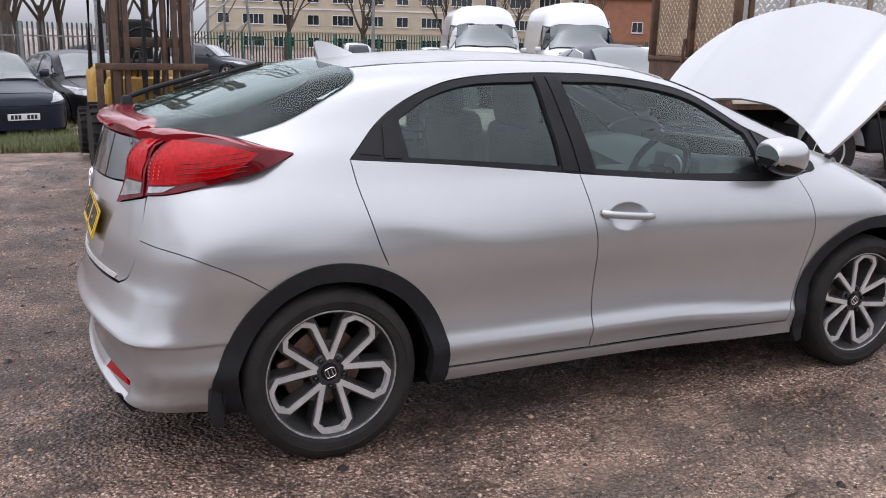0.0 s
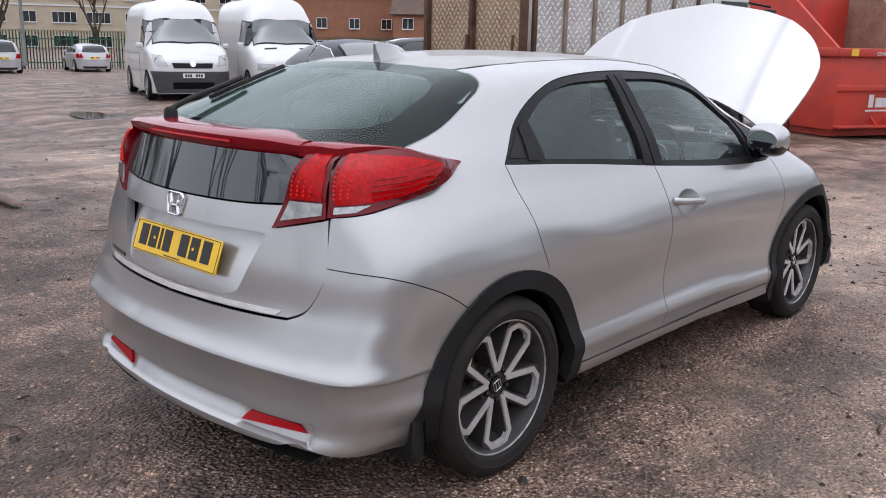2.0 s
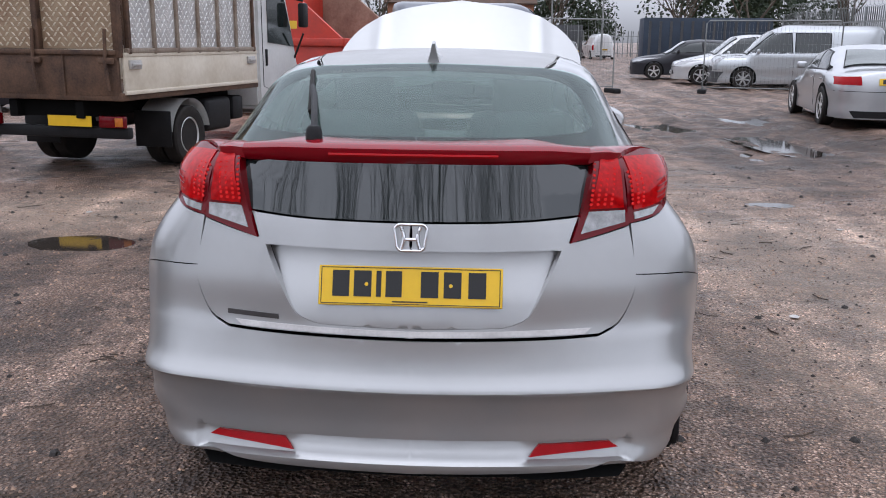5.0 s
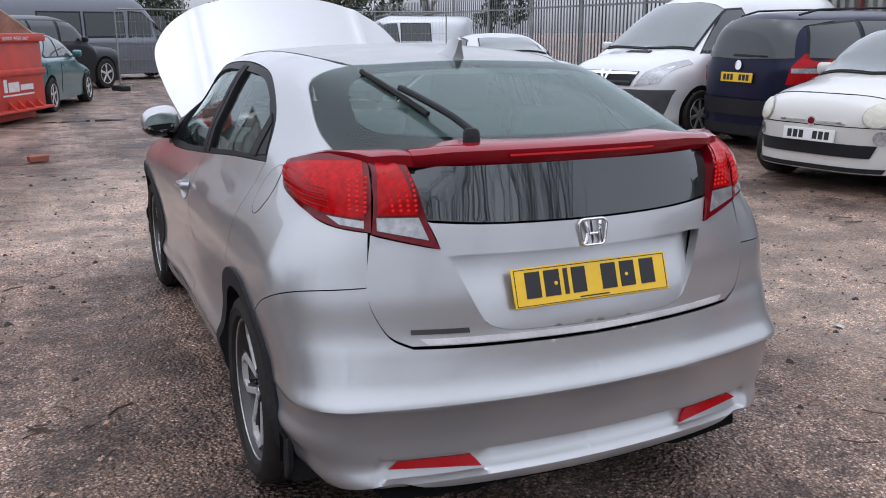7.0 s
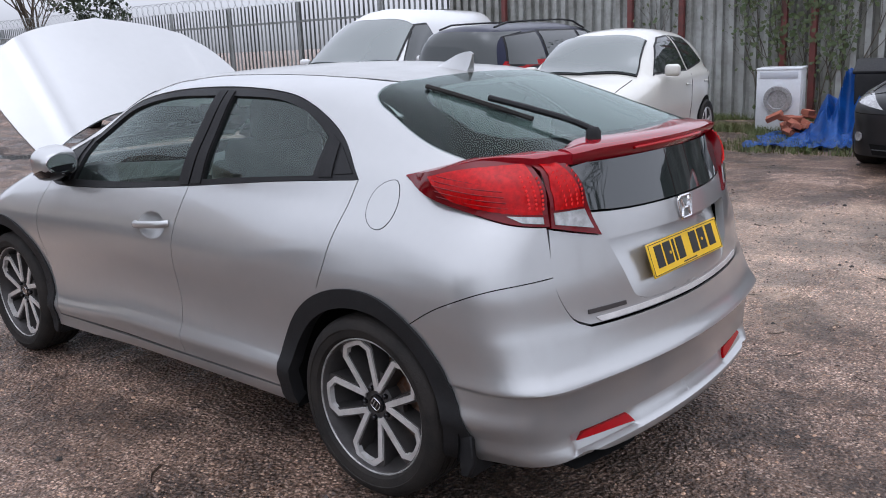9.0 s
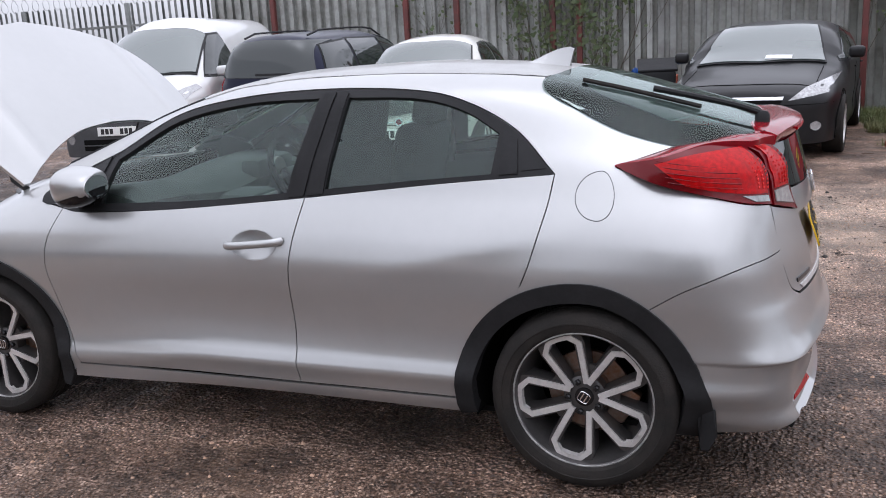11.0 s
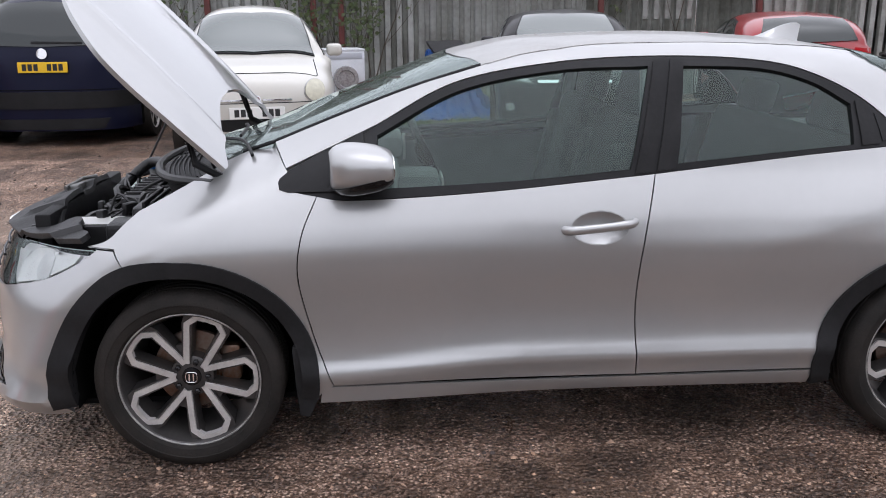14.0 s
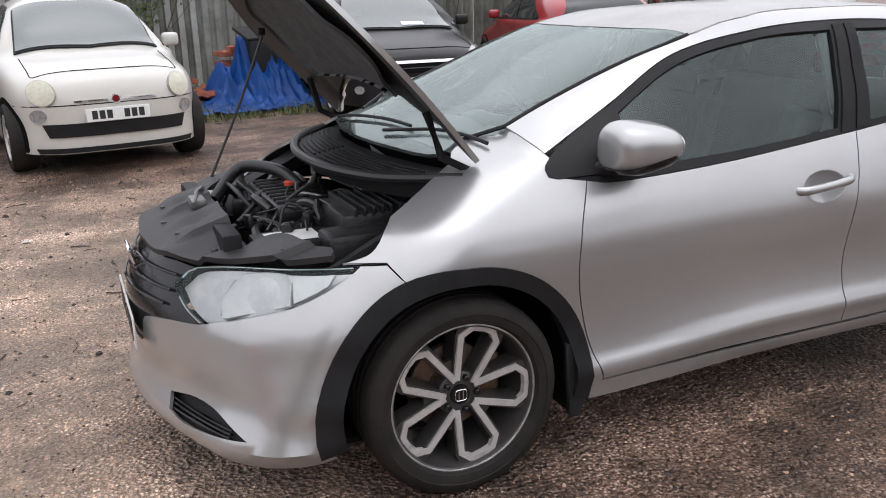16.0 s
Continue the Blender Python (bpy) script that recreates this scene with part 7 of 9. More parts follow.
vehicle("silver_van", "silver panel van behind a wire fence panel", "van", (9.4, 25.0), 82, 4.9, 1.90, van(4.9, 1.90, 1.05, 0.95, 1.8), (0.50, 0.52, 0.53), 1.05, [[(1.05, 1.10), (1.75, 1.62), (2.2, 1.64), (2.25, 1.10)], [(2.35, 1.10), (2.35, 1.64), (3.3, 1.64), (3.3, 1.10)]], (1.0, 1.7, 0.72, 0.62), None, (0.9, 3.9), 0.32, metal=0.6, lower=GREYB, front_lamps=[(0.5, 0.72), (0.82, 0.75), (0.84, 0.95), (0.6, 0.88)], rim=STEELRIM, square=18.0, tumble=0.10)
vehicle("teal_hatchback", "faded teal green hatchback beside the waste container", "car", (-1.75, 16.15), -16, 4.15, 1.74, hatch(4.15, 1.42, 0.95, 0.6, scr=1.3), (0.05, 0.16, 0.17), 0.92, car_windows(1.3, 0.93, 1.42, 4.15), (1.33, 2.0, 0.64, 0.55), ("z", 1.02, 1.28, 0.58, 0.47), (0.85, 3.35), 0.3, metal=0.3, rear_lamps=[(0.55, 0.70), (0.82, 0.70), (0.82, 0.90), (0.58, 0.90)], plate=0.60)
vehicle("off_roader", "black boxy off-road car", "car", (-1.6, 21.3), -40, 4.7, 1.9, [(0, 0.6), (0.05, 1.0), (0.3, 1.08), (1.2, 1.15), (1.35, 1.22), (1.85, 1.72), (2.3, 1.80), (4.4, 1.78), (4.62, 1.2), (4.7, 0.7)], (0.014, 0.016, 0.018), 1.15, [[(1.45, 1.18), (1.85, 1.62), (2.35, 1.66), (2.4, 1.18)], [(2.48, 1.18), (2.46, 1.66), (3.3, 1.66), (3.32, 1.18)], [(3.4, 1.18), (3.38, 1.66), (4.2, 1.62), (4.3, 1.2)]], (1.35, 1.82, 0.7, 0.62), ("z", 1.22, 1.64, 0.66, 0.6), (0.85, 3.6), 0.37, front_lamps=[(0.5, 0.78), (0.82, 0.78), (0.82, 0.98), (0.5, 0.98)], square=18.0, tumble=0.06)
vehicle("minibus", "dark grey high-roof minibus", "van", (0.0, 26.6), -75, 6.2, 2.0, van(6.2, 2.55, 1.2, 0.9, 1.9), (0.13, 0.14, 0.16), 1.2, [[(1.1, 1.28), (1.8, 1.95), (2.2, 1.98), (2.25, 1.28)], [(2.4, 1.28), (2.4, 1.95), (3.5, 1.95), (3.5, 1.28)], [(3.65, 1.28), (3.65, 1.95), (4.8, 1.95), (4.8, 1.28)]], (0.95, 1.85, 0.78, 0.66), None, (0.95, 4.6), 0.34, metal=0.3, rim=STEELRIM, square=18.0, tumble=0.10)
vehicle("blue_saloon", "dark blue saloon on the gravel", "car", (-8.4, 7.8), -101, 4.67, 1.79, saloon(4.67, 1.42, 0.93, 0.6, scr=1.5), (0.006, 0.007, 0.022), 0.92, car_windows(1.5, 0.93, 1.42, 4.67, 0.95), (1.55, 2.25, 0.66, 0.55), (3.4, 3.85, 0.5, 0.62), (0.9, 3.61), 0.32, metal=0.3, surround=CHROME, tumble=0.24)
vehicle("high_roof_van", "white high-roof van with grey bumper facing the yard", "van", (-19.5, 10.8), -110.5, 5.4, 1.99, [(0, 0.6), (0.05, 0.95), (0.25, 1.12), (0.62, 1.36), (0.75, 1.45), (1.22, 2.05), (1.45, 2.32), (1.9, 2.5), (5.1, 2.5), (5.34, 2.44), (5.4, 2.2)], WHITE, 1.25, [[(0.98, 1.36), (1.22, 1.90), (1.75, 1.94), (1.85, 1.34)]], (0.78, 1.20, 0.80, 0.74), None, (0.85, 4.0), 0.34, lower=GREYB, lower_top=0.72, front_lamps=[(0.58, 0.84), (0.86, 0.86), (0.92, 1.12), (0.70, 1.10)], rim=STEELRIM, square=14.0, tumble=0.16, shoulder=0.02, grille=False, front_plate=0.62, decor=[("front", [(-0.46, 0.80), (0.46, 0.80), (0.50, 0.92), (-0.50, 0.92)], BLACK, "grille", False), ("front", [(-0.5, 0.30), (0.5, 0.30), (0.5, 0.46), (-0.5, 0.46)], DARK, "bumper_slot", False, 0.02), ("front", disc(0, 0.90, 0.07), CHROME, "badge", False, 0.024)])
vehicle("high_roof_van", "white high-roof van with rust-free sides facing the yard", "van", (-18.4, 13.1), -112, 5.6, 2.0, [(0, 0.6), (0.05, 0.95), (0.25, 1.12), (0.62, 1.36), (0.75, 1.45), (1.22, 2.05), (1.45, 2.32), (1.9, 2.62), (5.3, 2.62), (5.54, 2.55), (5.6, 2.2)], WHITE, 1.28, [[(0.98, 1.38), (1.22, 1.92), (1.78, 1.96), (1.88, 1.36)]], (0.78, 1.22, 0.82, 0.76), None, (0.9, 4.2), 0.34, lower=GREYB, lower_top=0.60, front_lamps=[(0.46, 0.74), (0.88, 0.74), (0.88, 0.92), (0.46, 0.90)], rim=STEELRIM, square=14.0, tumble=0.16, shoulder=0.02, grille=False, decor=[("front", [(-0.42, 0.76), (0.42, 0.76), (0.42, 0.86), (-0.42, 0.86)], BLACK, "grille", False), ("top", [(0.30, 0.50), (0.62, 0.50), (0.62, 0.54), (0.30, 0.54)], BLACK, "bonnet_vent", True, 0.012)])

FAR = [("parked_hatchback", "dark blue hatchback parked on the grass verge", (-15.0, -1.75), -72, (0.012, 0.017, 0.03)),
       ("parked_hatchback", "black hatchback parked on the grass verge", (-17.4, 0.15), -75, (0.012, 0.012, 0.014)),
       ("parked_hatchback", "dark grey hatchback parked by the fence", (-20.6, 1.7), -78, (0.05, 0.05, 0.055)),
       ("parked_estate", "black car parked by the green fence", (-34.5, 2.4), -30, (0.012, 0.013, 0.014)),
       ("parked_hatchback", "dark car parked by the green fence", (-37.0, 6.2), -35, (0.04, 0.045, 0.05)),
       ("parked_suv", "silver car seen from behind by the green fence", (-44.4, 15.6), 78, (0.5, 0.5, 0.5)),
       ("parked_hatchback", "silver hatchback seen from behind by the green fence", (-44.9, 20.5), 76, (0.52, 0.53, 0.54)),
       ("parked_hatchback", "white hatchback among the far cars", (-20.5, 18.5), -60, (0.7, 0.7, 0.7)),
       ("parked_suv", "white car beyond the vans", (-17.0, 19.0), -60, (0.7, 0.7, 0.7)),
       ("parked_estate", "dark grey estate beyond the vans", (-13.5, 16.2), -70, (0.03, 0.033, 0.04)),
       ("parked_hatchback", "black hatchback near the lorry", (-10.8, 13.0), -80, (0.02, 0.02, 0.024)),
       ("parked_hatchback", "pale blue car with a cover", (-1.5, 38.0), -70, (0.35, 0.42, 0.5)),
       ("parked_hatchback", "grey hatchback along the far track", (-0.5, 33.0), -70, (0.2, 0.21, 0.22)),
       ("parked_hatchback", "grey hatchback across the far track", (3.8, 58.0), 80, (0.12, 0.13, 0.14)),
       ("parked_suv", "white car beside the silver van", (8.4, 27.5), 84, (0.6, 0.6, 0.6)),
       ("parked_hatchback", "dark car beside the silver van", (7.6, 31.5), 84, (0.03, 0.03, 0.035))]
for nm, lb, at, hd, col in FAR:
    tall = nm == "parked_suv"
    h = 1.64 if tall else 1.48
    vehicle(nm, lb, "car", at, hd, 4.3, 1.8, hatch(4.3, h, 1.02 if tall else 0.95, 0.66, scr=1.25), col, 0.96, car_windows(1.25, 0.97, h, 4.3), (1.28, 1.95, 0.68, 0.58), ("z", 1.04, h - 0.14, 0.6, 0.5), (0.85, 3.45), 0.31, metal=0.4 if max(col) > 0.1 else 0.0, front_lamps=[(0.48, 0.62), (0.80, 0.66), (0.84, 0.80), (0.6, 0.76)], rear_lamps=[(0.55, 0.74), (0.85, 0.74), (0.85, 0.96), (0.62, 0.96)], group="far parked cars")
vehicle("far_van", "white van at the far end of the track", "van", (8.6, 70.0), 5, 4.8, 1.9, van(4.8, 1.95), WHITE, 1.1, [[(0.95, 1.14), (1.65, 1.66), (2.0, 1.68), (2.1, 1.12)]], (0.92, 1.66, 0.74, 0.62), None, (0.85, 3.95), 0.32, rear_lamps=[(0.78, 0.7), (0.88, 0.7), (0.88, 1.1), (0.78, 1.1)], rim=STEELRIM)

# ---- tipper lorry with a caged body ----
RUST = material("rusty_steel", (0.15, 0.085, 0.05), 0.75, 0.2, second=(0.05, 0.03, 0.022), scale=5, bump=0.3, bump_scale=60)
TREAD = material("chequer_aluminium", (0.58, 0.56, 0.53), 0.42, 0.25, 0.35, 4, 0.1, 100)
TREAD_HI = material("chequer_ridges", (0.86, 0.85, 0.82), 0.3, 0.4, 0.15, 10)
TAN = material("rust_stained_chequer", (0.36, 0.27, 0.17), 0.55, 0.2, second=(0.24, 0.15, 0.09), scale=2.5)
TAN_HI = material("rust_stained_ridges", (0.62, 0.54, 0.42), 0.45, 0.2, second=(0.45, 0.36, 0.25), scale=4)
AMBER = material("amber_lens", (0.55, 0.16, 0.02), 0.2, vary=0.2, scale=30)
POST = material("stained_cage_post", (0.34, 0.29, 0.23), 0.6, 0.2, second=(0.20, 0.14, 0.10), scale=4)
CREAM = material("dirty_cream_panel", (0.70, 0.64, 0.53), 0.5, second=(0.55, 0.48, 0.37), scale=2.2)
LORRYWHITE = paint("lorry_white", (0.68, 0.68, 0.66), vary=0.18)


def tread_panel(w, h):
    """An aluminium sheet with raised lozenges, in x and z."""
    bm = box((w, 0.012, h), (0, 0, 0))
    ridge = bmesh.new()
    step = 0.08
    i = 0
    z = -h / 2 + step / 2
    while z < h / 2 - 0.02:
        x = -w / 2 + step * (0.5 if i % 2 else 1.0)
        k = 0
        while x < w / 2 - 0.02:
            a = 1 if (i + k) % 2 else -1
            p = [ridge.verts.new((x + dx * 0.027, -0.0075, z + a * dx * 0.021 + dz * 0.018)) for dx, dz in ((-1, 0), (0, -1), (1, 0), (0, 1))]
            t = ridge.verts.new((x, -0.0135, z))
            for q in range(4):
                ridge.faces.new([p[q], p[(q + 1) % 4], t])
            x += step
            k += 1
        z += step * 0.62
        i += 1
    return bm, ridge


lorry = thing("tipper_lorry", "white tipper lorry with a chequer-plate caged body", "lorry")
LZ = 0.05
def lp(nm, bm, mat, parent=None, label="", **k):
    return part(nm, bm, mat, parent or lorry, label, **k)
# local: x to its right, y ahead, rear end of the body at y = 0
BW, BL = 0.95, 3.06
lp("chassis", join(box((0.10, 4.2, 0.18), (-0.40, 2.15, 0.74), 0.01), box((0.10, 4.2, 0.18), (0.40, 2.15, 0.74), 0.01), box((0.86, 0.1, 0.16), (0, 0.2, 0.74)), box((0.86, 0.1, 0.16), (0, 2.6, 0.74))), DARK)
lp("body_floor", box((2 * BW, BL, 0.08), (0, BL / 2, 0.88), 0.01), RUST)
for sx in (-1, 1):
    side = lp("dropside", box((0.03, BL - 0.1, 0.40), (sx * BW, BL / 2, 1.11), 0.006), CREAM, label="dirty cream dropside panel")
    for z in (0.92, 1.30):
        part("edge_rail", box((0.05, BL - 0.1, 0.04), (sx * BW, BL / 2, z), 0.006), CREAM, side)
    for y in (0.22, 2.82):
        lp("side_latch", join(box((0.03, 0.20, 0.09), (sx * (BW + 0.025), y, 1.20), 0.006), box((0.03, 0.16, 0.03), (sx * (BW + 0.045), y, 1.20), 0.006)), TREAD)
    n = 6
    for i in range(n):
        w = (BL - 0.3) / n
        a, r = tread_panel(w - 0.05, 1.35)
        m = pose(sx * BW, 0.15 + w * (i + 0.5), 2.03, 0, 0, 90 if sx > 0 else -90)
        a.transform(m)
        r.transform(m)
        pn = lp("cage_panel", a, TREAD)
        part("raised_tread", r, TREAD_HI, pn, smooth=False)
    for i in range(n + 1):
        w = (BL - 0.3) / n
        lp("cage_post", box((0.05, 0.05, 1.45), (sx * (BW + 0.01), 0.15 + w * i, 2.03), 0.008), RUST if i in (0, n) else POST)
    for z in (1.34, 2.74):
        lp("cage_rail", box((0.05, BL - 0.2, 0.05), (sx * (BW + 0.01), BL / 2, z), 0.008), POST)
for i in range(2):
    a, r = tread_panel(0.84, 1.35)
    m = pose(-0.45 + i * 0.90, 0.06, 2.03)
    a.transform(m)
    r.transform(m)
    pn = lp("tailgate_panel", a, TAN)
    part("raised_tread", r, TAN_HI, pn, smooth=False)
for x in (-0.92, 0, 0.92):
    lp("tailgate_post", box((0.07, 0.08, 1.5), (x, 0.03, 2.02), 0.01), RUST)
lp("tailgate_lower", join(box((1.84, 0.05, 0.42), (0, 0.02, 1.10), 0.01), box((0.02, 0.03, 0.42), (0.3, -0.01, 1.10)), box((1.84, 0.06, 0.05), (0, 0, 1.32), 0.01)), RUST)
for x in (-0.02, 0.82):
    lp("tailgate_handle", join(tube([(x, -0.03, 1.55), (x, -0.06, 1.2), (x + 0.02, -0.05, 0.95)], 0.018), box((0.16, 0.05, 0.06), (x, -0.04, 1.24), 0.01)), RUST)
lp("rear_beam", box((1.8, 0.10, 0.12), (0, 0.18, 0.50), 0.02), BLACK)
for sx in (-1, 1):
    lamp = lp("tail_lamp", box((0.30, 0.06, 0.12), (sx * 0.75, 0.10, 0.62), 0.012), DEEP_RED)
    part("indicator", box((0.09, 0.012, 0.09), (sx * 0.84, 0.066, 0.62), 0.004), AMBER, lamp)
lp("number_plate", box((0.52, 0.01, 0.11), (0.25, 0.08, 0.62)), PLATE_Y)
def truck_wheel(x, y, r=0.335, w=0.095, sx=1):
    t = lathe([(-w, r * 0.6), (-w, r * 0.94), (-w * 0.8, r), (w * 0.8, r), (w, r * 0.94), (w * 1.02, r * 0.75), (w * 0.9, r * 0.62), (w * 0.7, r * 0.6)], 32)
    t.transform(Matrix.Translation((x, y, r + 0.045)) @ Matrix.Diagonal((sx, 1, 1, 1)))
    wh = lp("wheel", t, RUBBER)
    h = lathe([(-0.02, 0.0), (-0.02, r * 0.6), (w * 0.8, r * 0.62), (w * 0.9, r * 0.58), (0.0, r * 0.5), (-0.01, r * 0.3), (w * 0.5, r * 0.26), (w * 0.55, 0.0)], 32)
    h.transform(Matrix.Translation((x, y, r + 0.045)) @ Matrix.Diagonal((sx, 1, 1, 1)))
    part("rim", h, LORRYWHITE, wh)
for sx in (-1, 1):
    truck_wheel(sx * 0.84, 1.30, sx=sx)
    truck_wheel(sx * 0.62, 1.30, sx=sx)
    truck_wheel(sx * 0.80, 3.69, sx=sx)
    mud = bmesh.new()
    rows = [[mud.verts.new((sx * x, 1.30 + 0.42 * math.cos(radians(a)), 0.38 + 0.42 * math.sin(radians(a)))) for x in (0.50, 0.95)] for a in range(10, 171, 10)]
    for p, q in zip(rows, rows[1:]):
        mud.faces.new([p[0], p[1], q[1], q[0]])
    bmesh.ops.solidify(mud, geom=list(mud.faces), thickness=0.02)
    lp("mudguard", mud, LORRYWHITE)
    lp("mud_flap", box((0.45, 0.015, 0.40), (sx * 0.72, 0.87, 0.48), 0.004), BLACK)
    lp("fuel_tank" if sx > 0 else "battery_box", box((0.42, 0.62, 0.40), (sx * 0.66, 2.12, 0.56), 0.06, 3), BLACK)
    lp("side_unit", box((0.36, 0.28, 0.30), (sx * 0.66, 2.68, 0.60), 0.04), BLACK)
# cab
cab = bmesh.new()
prof = [(5.14, 0.55), (5.12, 2.10), (5.30, 2.25), (6.0, 2.22), (6.32, 1.40), (6.42, 1.1), (6.42, 0.42), (6.13, 0.42), (6.08, 0.62), (5.92, 0.78), (5.48, 0.78), (5.32, 0.62), (5.28, 0.52)]
prof = [(y - 2.0, z) for y, z in prof]
L = [cab.verts.new((-0.93, y, z)) for y, z in prof]
R = [cab.verts.new((0.93, y, z)) for y, z in prof]
cab.faces.new(L)
cab.faces.new(R[::-1])
for i in range(len(prof)):
    j = (i + 1) % len(prof)
    cab.faces.new([L[i], R[i], R[j], L[j]])
bmesh.ops.recalc_face_normals(cab, faces=cab.faces)
bmesh.ops.bevel(cab, geom=[e for e in cab.edges if e.calc_face_angle(0) > 0.3], offset=0.04, segments=2, affect="EDGES")
lp("cab", cab, LORRYWHITE)
for sx in (-1, 1):
    lp("side_window", prism([(3.42, 1.42), (3.42, 2.05), (3.96, 2.05), (4.28, 1.36)], 0.01, 0, Matrix(((0, 0, 1, sx * 0.934 - 0.005), (1, 0, 0, 0), (0, 1, 0, 0), (0, 0, 0, 1)))), FAR_GLASS)
    lp("door_handle", box((0.02, 0.05, 0.22), (sx * 0.94, 3.36, 1.22), 0.008), BLACK)
    lp("door_joint", tube([(sx * 0.932, 3.26, 2.12), (sx * 0.932, 3.26, 0.84), (sx * 0.932, 3.42, 0.80)], 0.006, 5), DARK)
    lp("wing_mirror", join(box((0.10, 0.18, 0.34), (sx * 1.10, 4.26, 1.80), 0.03), tube([(sx * 0.93, 4.0, 2.05), (sx * 1.10, 4.26, 2.0)], 0.015), tube([(sx * 0.93, 4.3, 1.2), (sx * 1.10, 4.26, 1.55)], 0.015)), BLACK)
    arc = [(3.69 + 0.41 * math.cos(radians(a)), 0.38 + 0.41 * math.sin(radians(a))) for a in range(0, 181, 15)]
    lp("wheel_arch", tube([(sx * 0.935, y, z) for y, z in arc], 0.03, 6), BLACK)
lp("windscreen", prism([(-0.80, 0), (0.80, 0), (0.76, 0.80), (-0.76, 0.80)], 0.012, 0, pose(0, 4.32, 1.44, 112, 0, 0)), FAR_GLASS)
lp("front_bumper", box((1.86, 0.14, 0.26), (0, 4.46, 0.50), 0.03), LORRYWHITE)
lorry.matrix_world = pose(-4.424, 5.832, level(-4, 8) - 0.045, 0, 0, -11.2)

# ---- red waste container ----
RED_SKIP = material("scuffed_red_paint", (0.58, 0.050, 0.026), 0.5, second=(0.38, 0.045, 0.03), scale=2.4, bump=0.15, bump_scale=30)
SKIP_IN = material("rusty_inside", (0.17, 0.10, 0.07), 0.85, second=(0.30, 0.22, 0.16), scale=2.5, bump=0.4, bump_scale=25)
SIGN_Y = material("yellow_sticker", (0.75, 0.48, 0.03), 0.5)
LETTER = material("white_lettering", (0.72, 0.70, 0.68), 0.5, vary=0.2)
skip = thing("waste_container", "red steel waste compactor container with a rusty open hopper", "container")
def sp_(nm, bm, mat, label="", **k):
    return part(nm, bm, mat, skip, label, **k)
# local: long side along y (0 to 2.4), outer face at x = 0, body to -x
W_, L_, H_ = 1.9, 2.02, 1.36
sp_("lower_box", join(box((W_, L_, H_ - 0.15), (-W_ / 2, L_ / 2, 0.15 + (H_ - 0.15) / 2), 0.02), box((W_ - 0.3, L_ - 0.2, 0.12), (-W_ / 2, L_ / 2, 0.10))), RED_SKIP)
sp_("rim_beam", join(box((0.10, L_ + 0.10, 0.13), (0.02, L_ / 2, H_ - 0.02), 0.015), box((W_, 0.10, 0.13), (-W_ / 2, -0.02, H_ - 0.02), 0.015)), RED_SKIP)
sp_("mid_beam", box((0.06, L_ + 0.02, 0.10), (0.015, L_ / 2, 0.80), 0.015), RED_SKIP)
for y in (0.75, 1.05, 1.35, 1.65):
    sp_("foot_gusset", prism([(0, 0), (0.16, 0), (0.02, 0.14)], 0.02, 0, pose(0.0, y, 0.22, 90, 0, 0)), RED_SKIP)
sp_("foot_rail", box((0.16, L_, 0.04), (0.07, L_ / 2, 0.21), 0.01), RED_SKIP)
for y0, nm in ((0.0, "hopper_side"), (L_ - 0.05, "hopper_side")):
    m = Matrix(((1, 0, 0, 0), (0, 0, 1, y0), (0, 1, 0, 0), (0, 0, 0, 1)))
    sp_(nm, prism([(-0.02, H_), (-W_ - 1.2, H_), (-W_ - 1.2, 2.35), (-1.35, 2.35)], 0.05, 0, m), RED_SKIP if y0 == 0 else SKIP_IN)
sp_("hopper_back", box((0.05, 2.0, 1.05), (-2.2, 1.0, H_ + 0.52)), SKIP_IN)
sp_("hopper_top_beam", box((0.12, 2.1, 0.12), (-1.40, 1.0, 2.35), 0.02), RED_SKIP)
sp_("rear_body", box((1.4, 1.98, 2.1), (-2.6, 1.0, 1.2), 0.03), RED_SKIP)
sp_("warning_sticker", box((0.006, 0.16, 0.13), (-0.45, 0, 0), 0), SIGN_Y).matrix_world = pose(-0.75, -0.003, 1.62, 0, 0, 90)
sp_("warning_sticker", box((0.006, 0.14, 0.11), (0.072, 0.20, H_ - 0.02)), SIGN_Y)
sp_("logo_bar", join(box((0.006, 0.10, 0.20), (0.004, 0.72, 0.60)), box((0.006, 0.34, 0.15), (0.004, 0.98, 0.575))), LETTER, "plain white logo shape")
sp_("logo_bar", box((0.006, 0.42, 0.09), (0.004, 1.40, 0.56)), LETTER)
sp_("small_print_bar", box((0.006, 1.0, 0.025), (0.004, 1.12, 0.45)), LETTER)
txt = bpy.data.curves.new("words", "FONT")
txt.body, txt.size, txt.align_x, txt.extrude = "GENERAL WASTE ONLY", 0.078, "CENTER", 0.002
tob = new("container_words", txt)
tob.parent = skip
tob.data.materials.append(LETTER)
tob.matrix_world = pose(0.075, L_ / 2 + 0.05, H_ - 0.06, 90, 0, 90)
skip.matrix_world = pose(-2.27, 12.0, level(-2, 12) - 0.02, 0, 0, -25.5)

# ---- forklift ----
YEL = material("forklift_yellow", (0.55, 0.30, 0.02), 0.5, second=(0.25, 0.15, 0.03), scale=4)
MASTM = material("worn_mast_steel", (0.060, 0.048, 0.040), 0.55, 0.4, second=(0.15, 0.085, 0.05), scale=7, bump=0.15)
fork = thing("forklift_truck", "worn yellow forklift truck with rusty mast and lowered forks", "forklift")
def fk(nm, bm, mat, label="", **k):
    return part(nm, bm, mat, fork, label, **k)
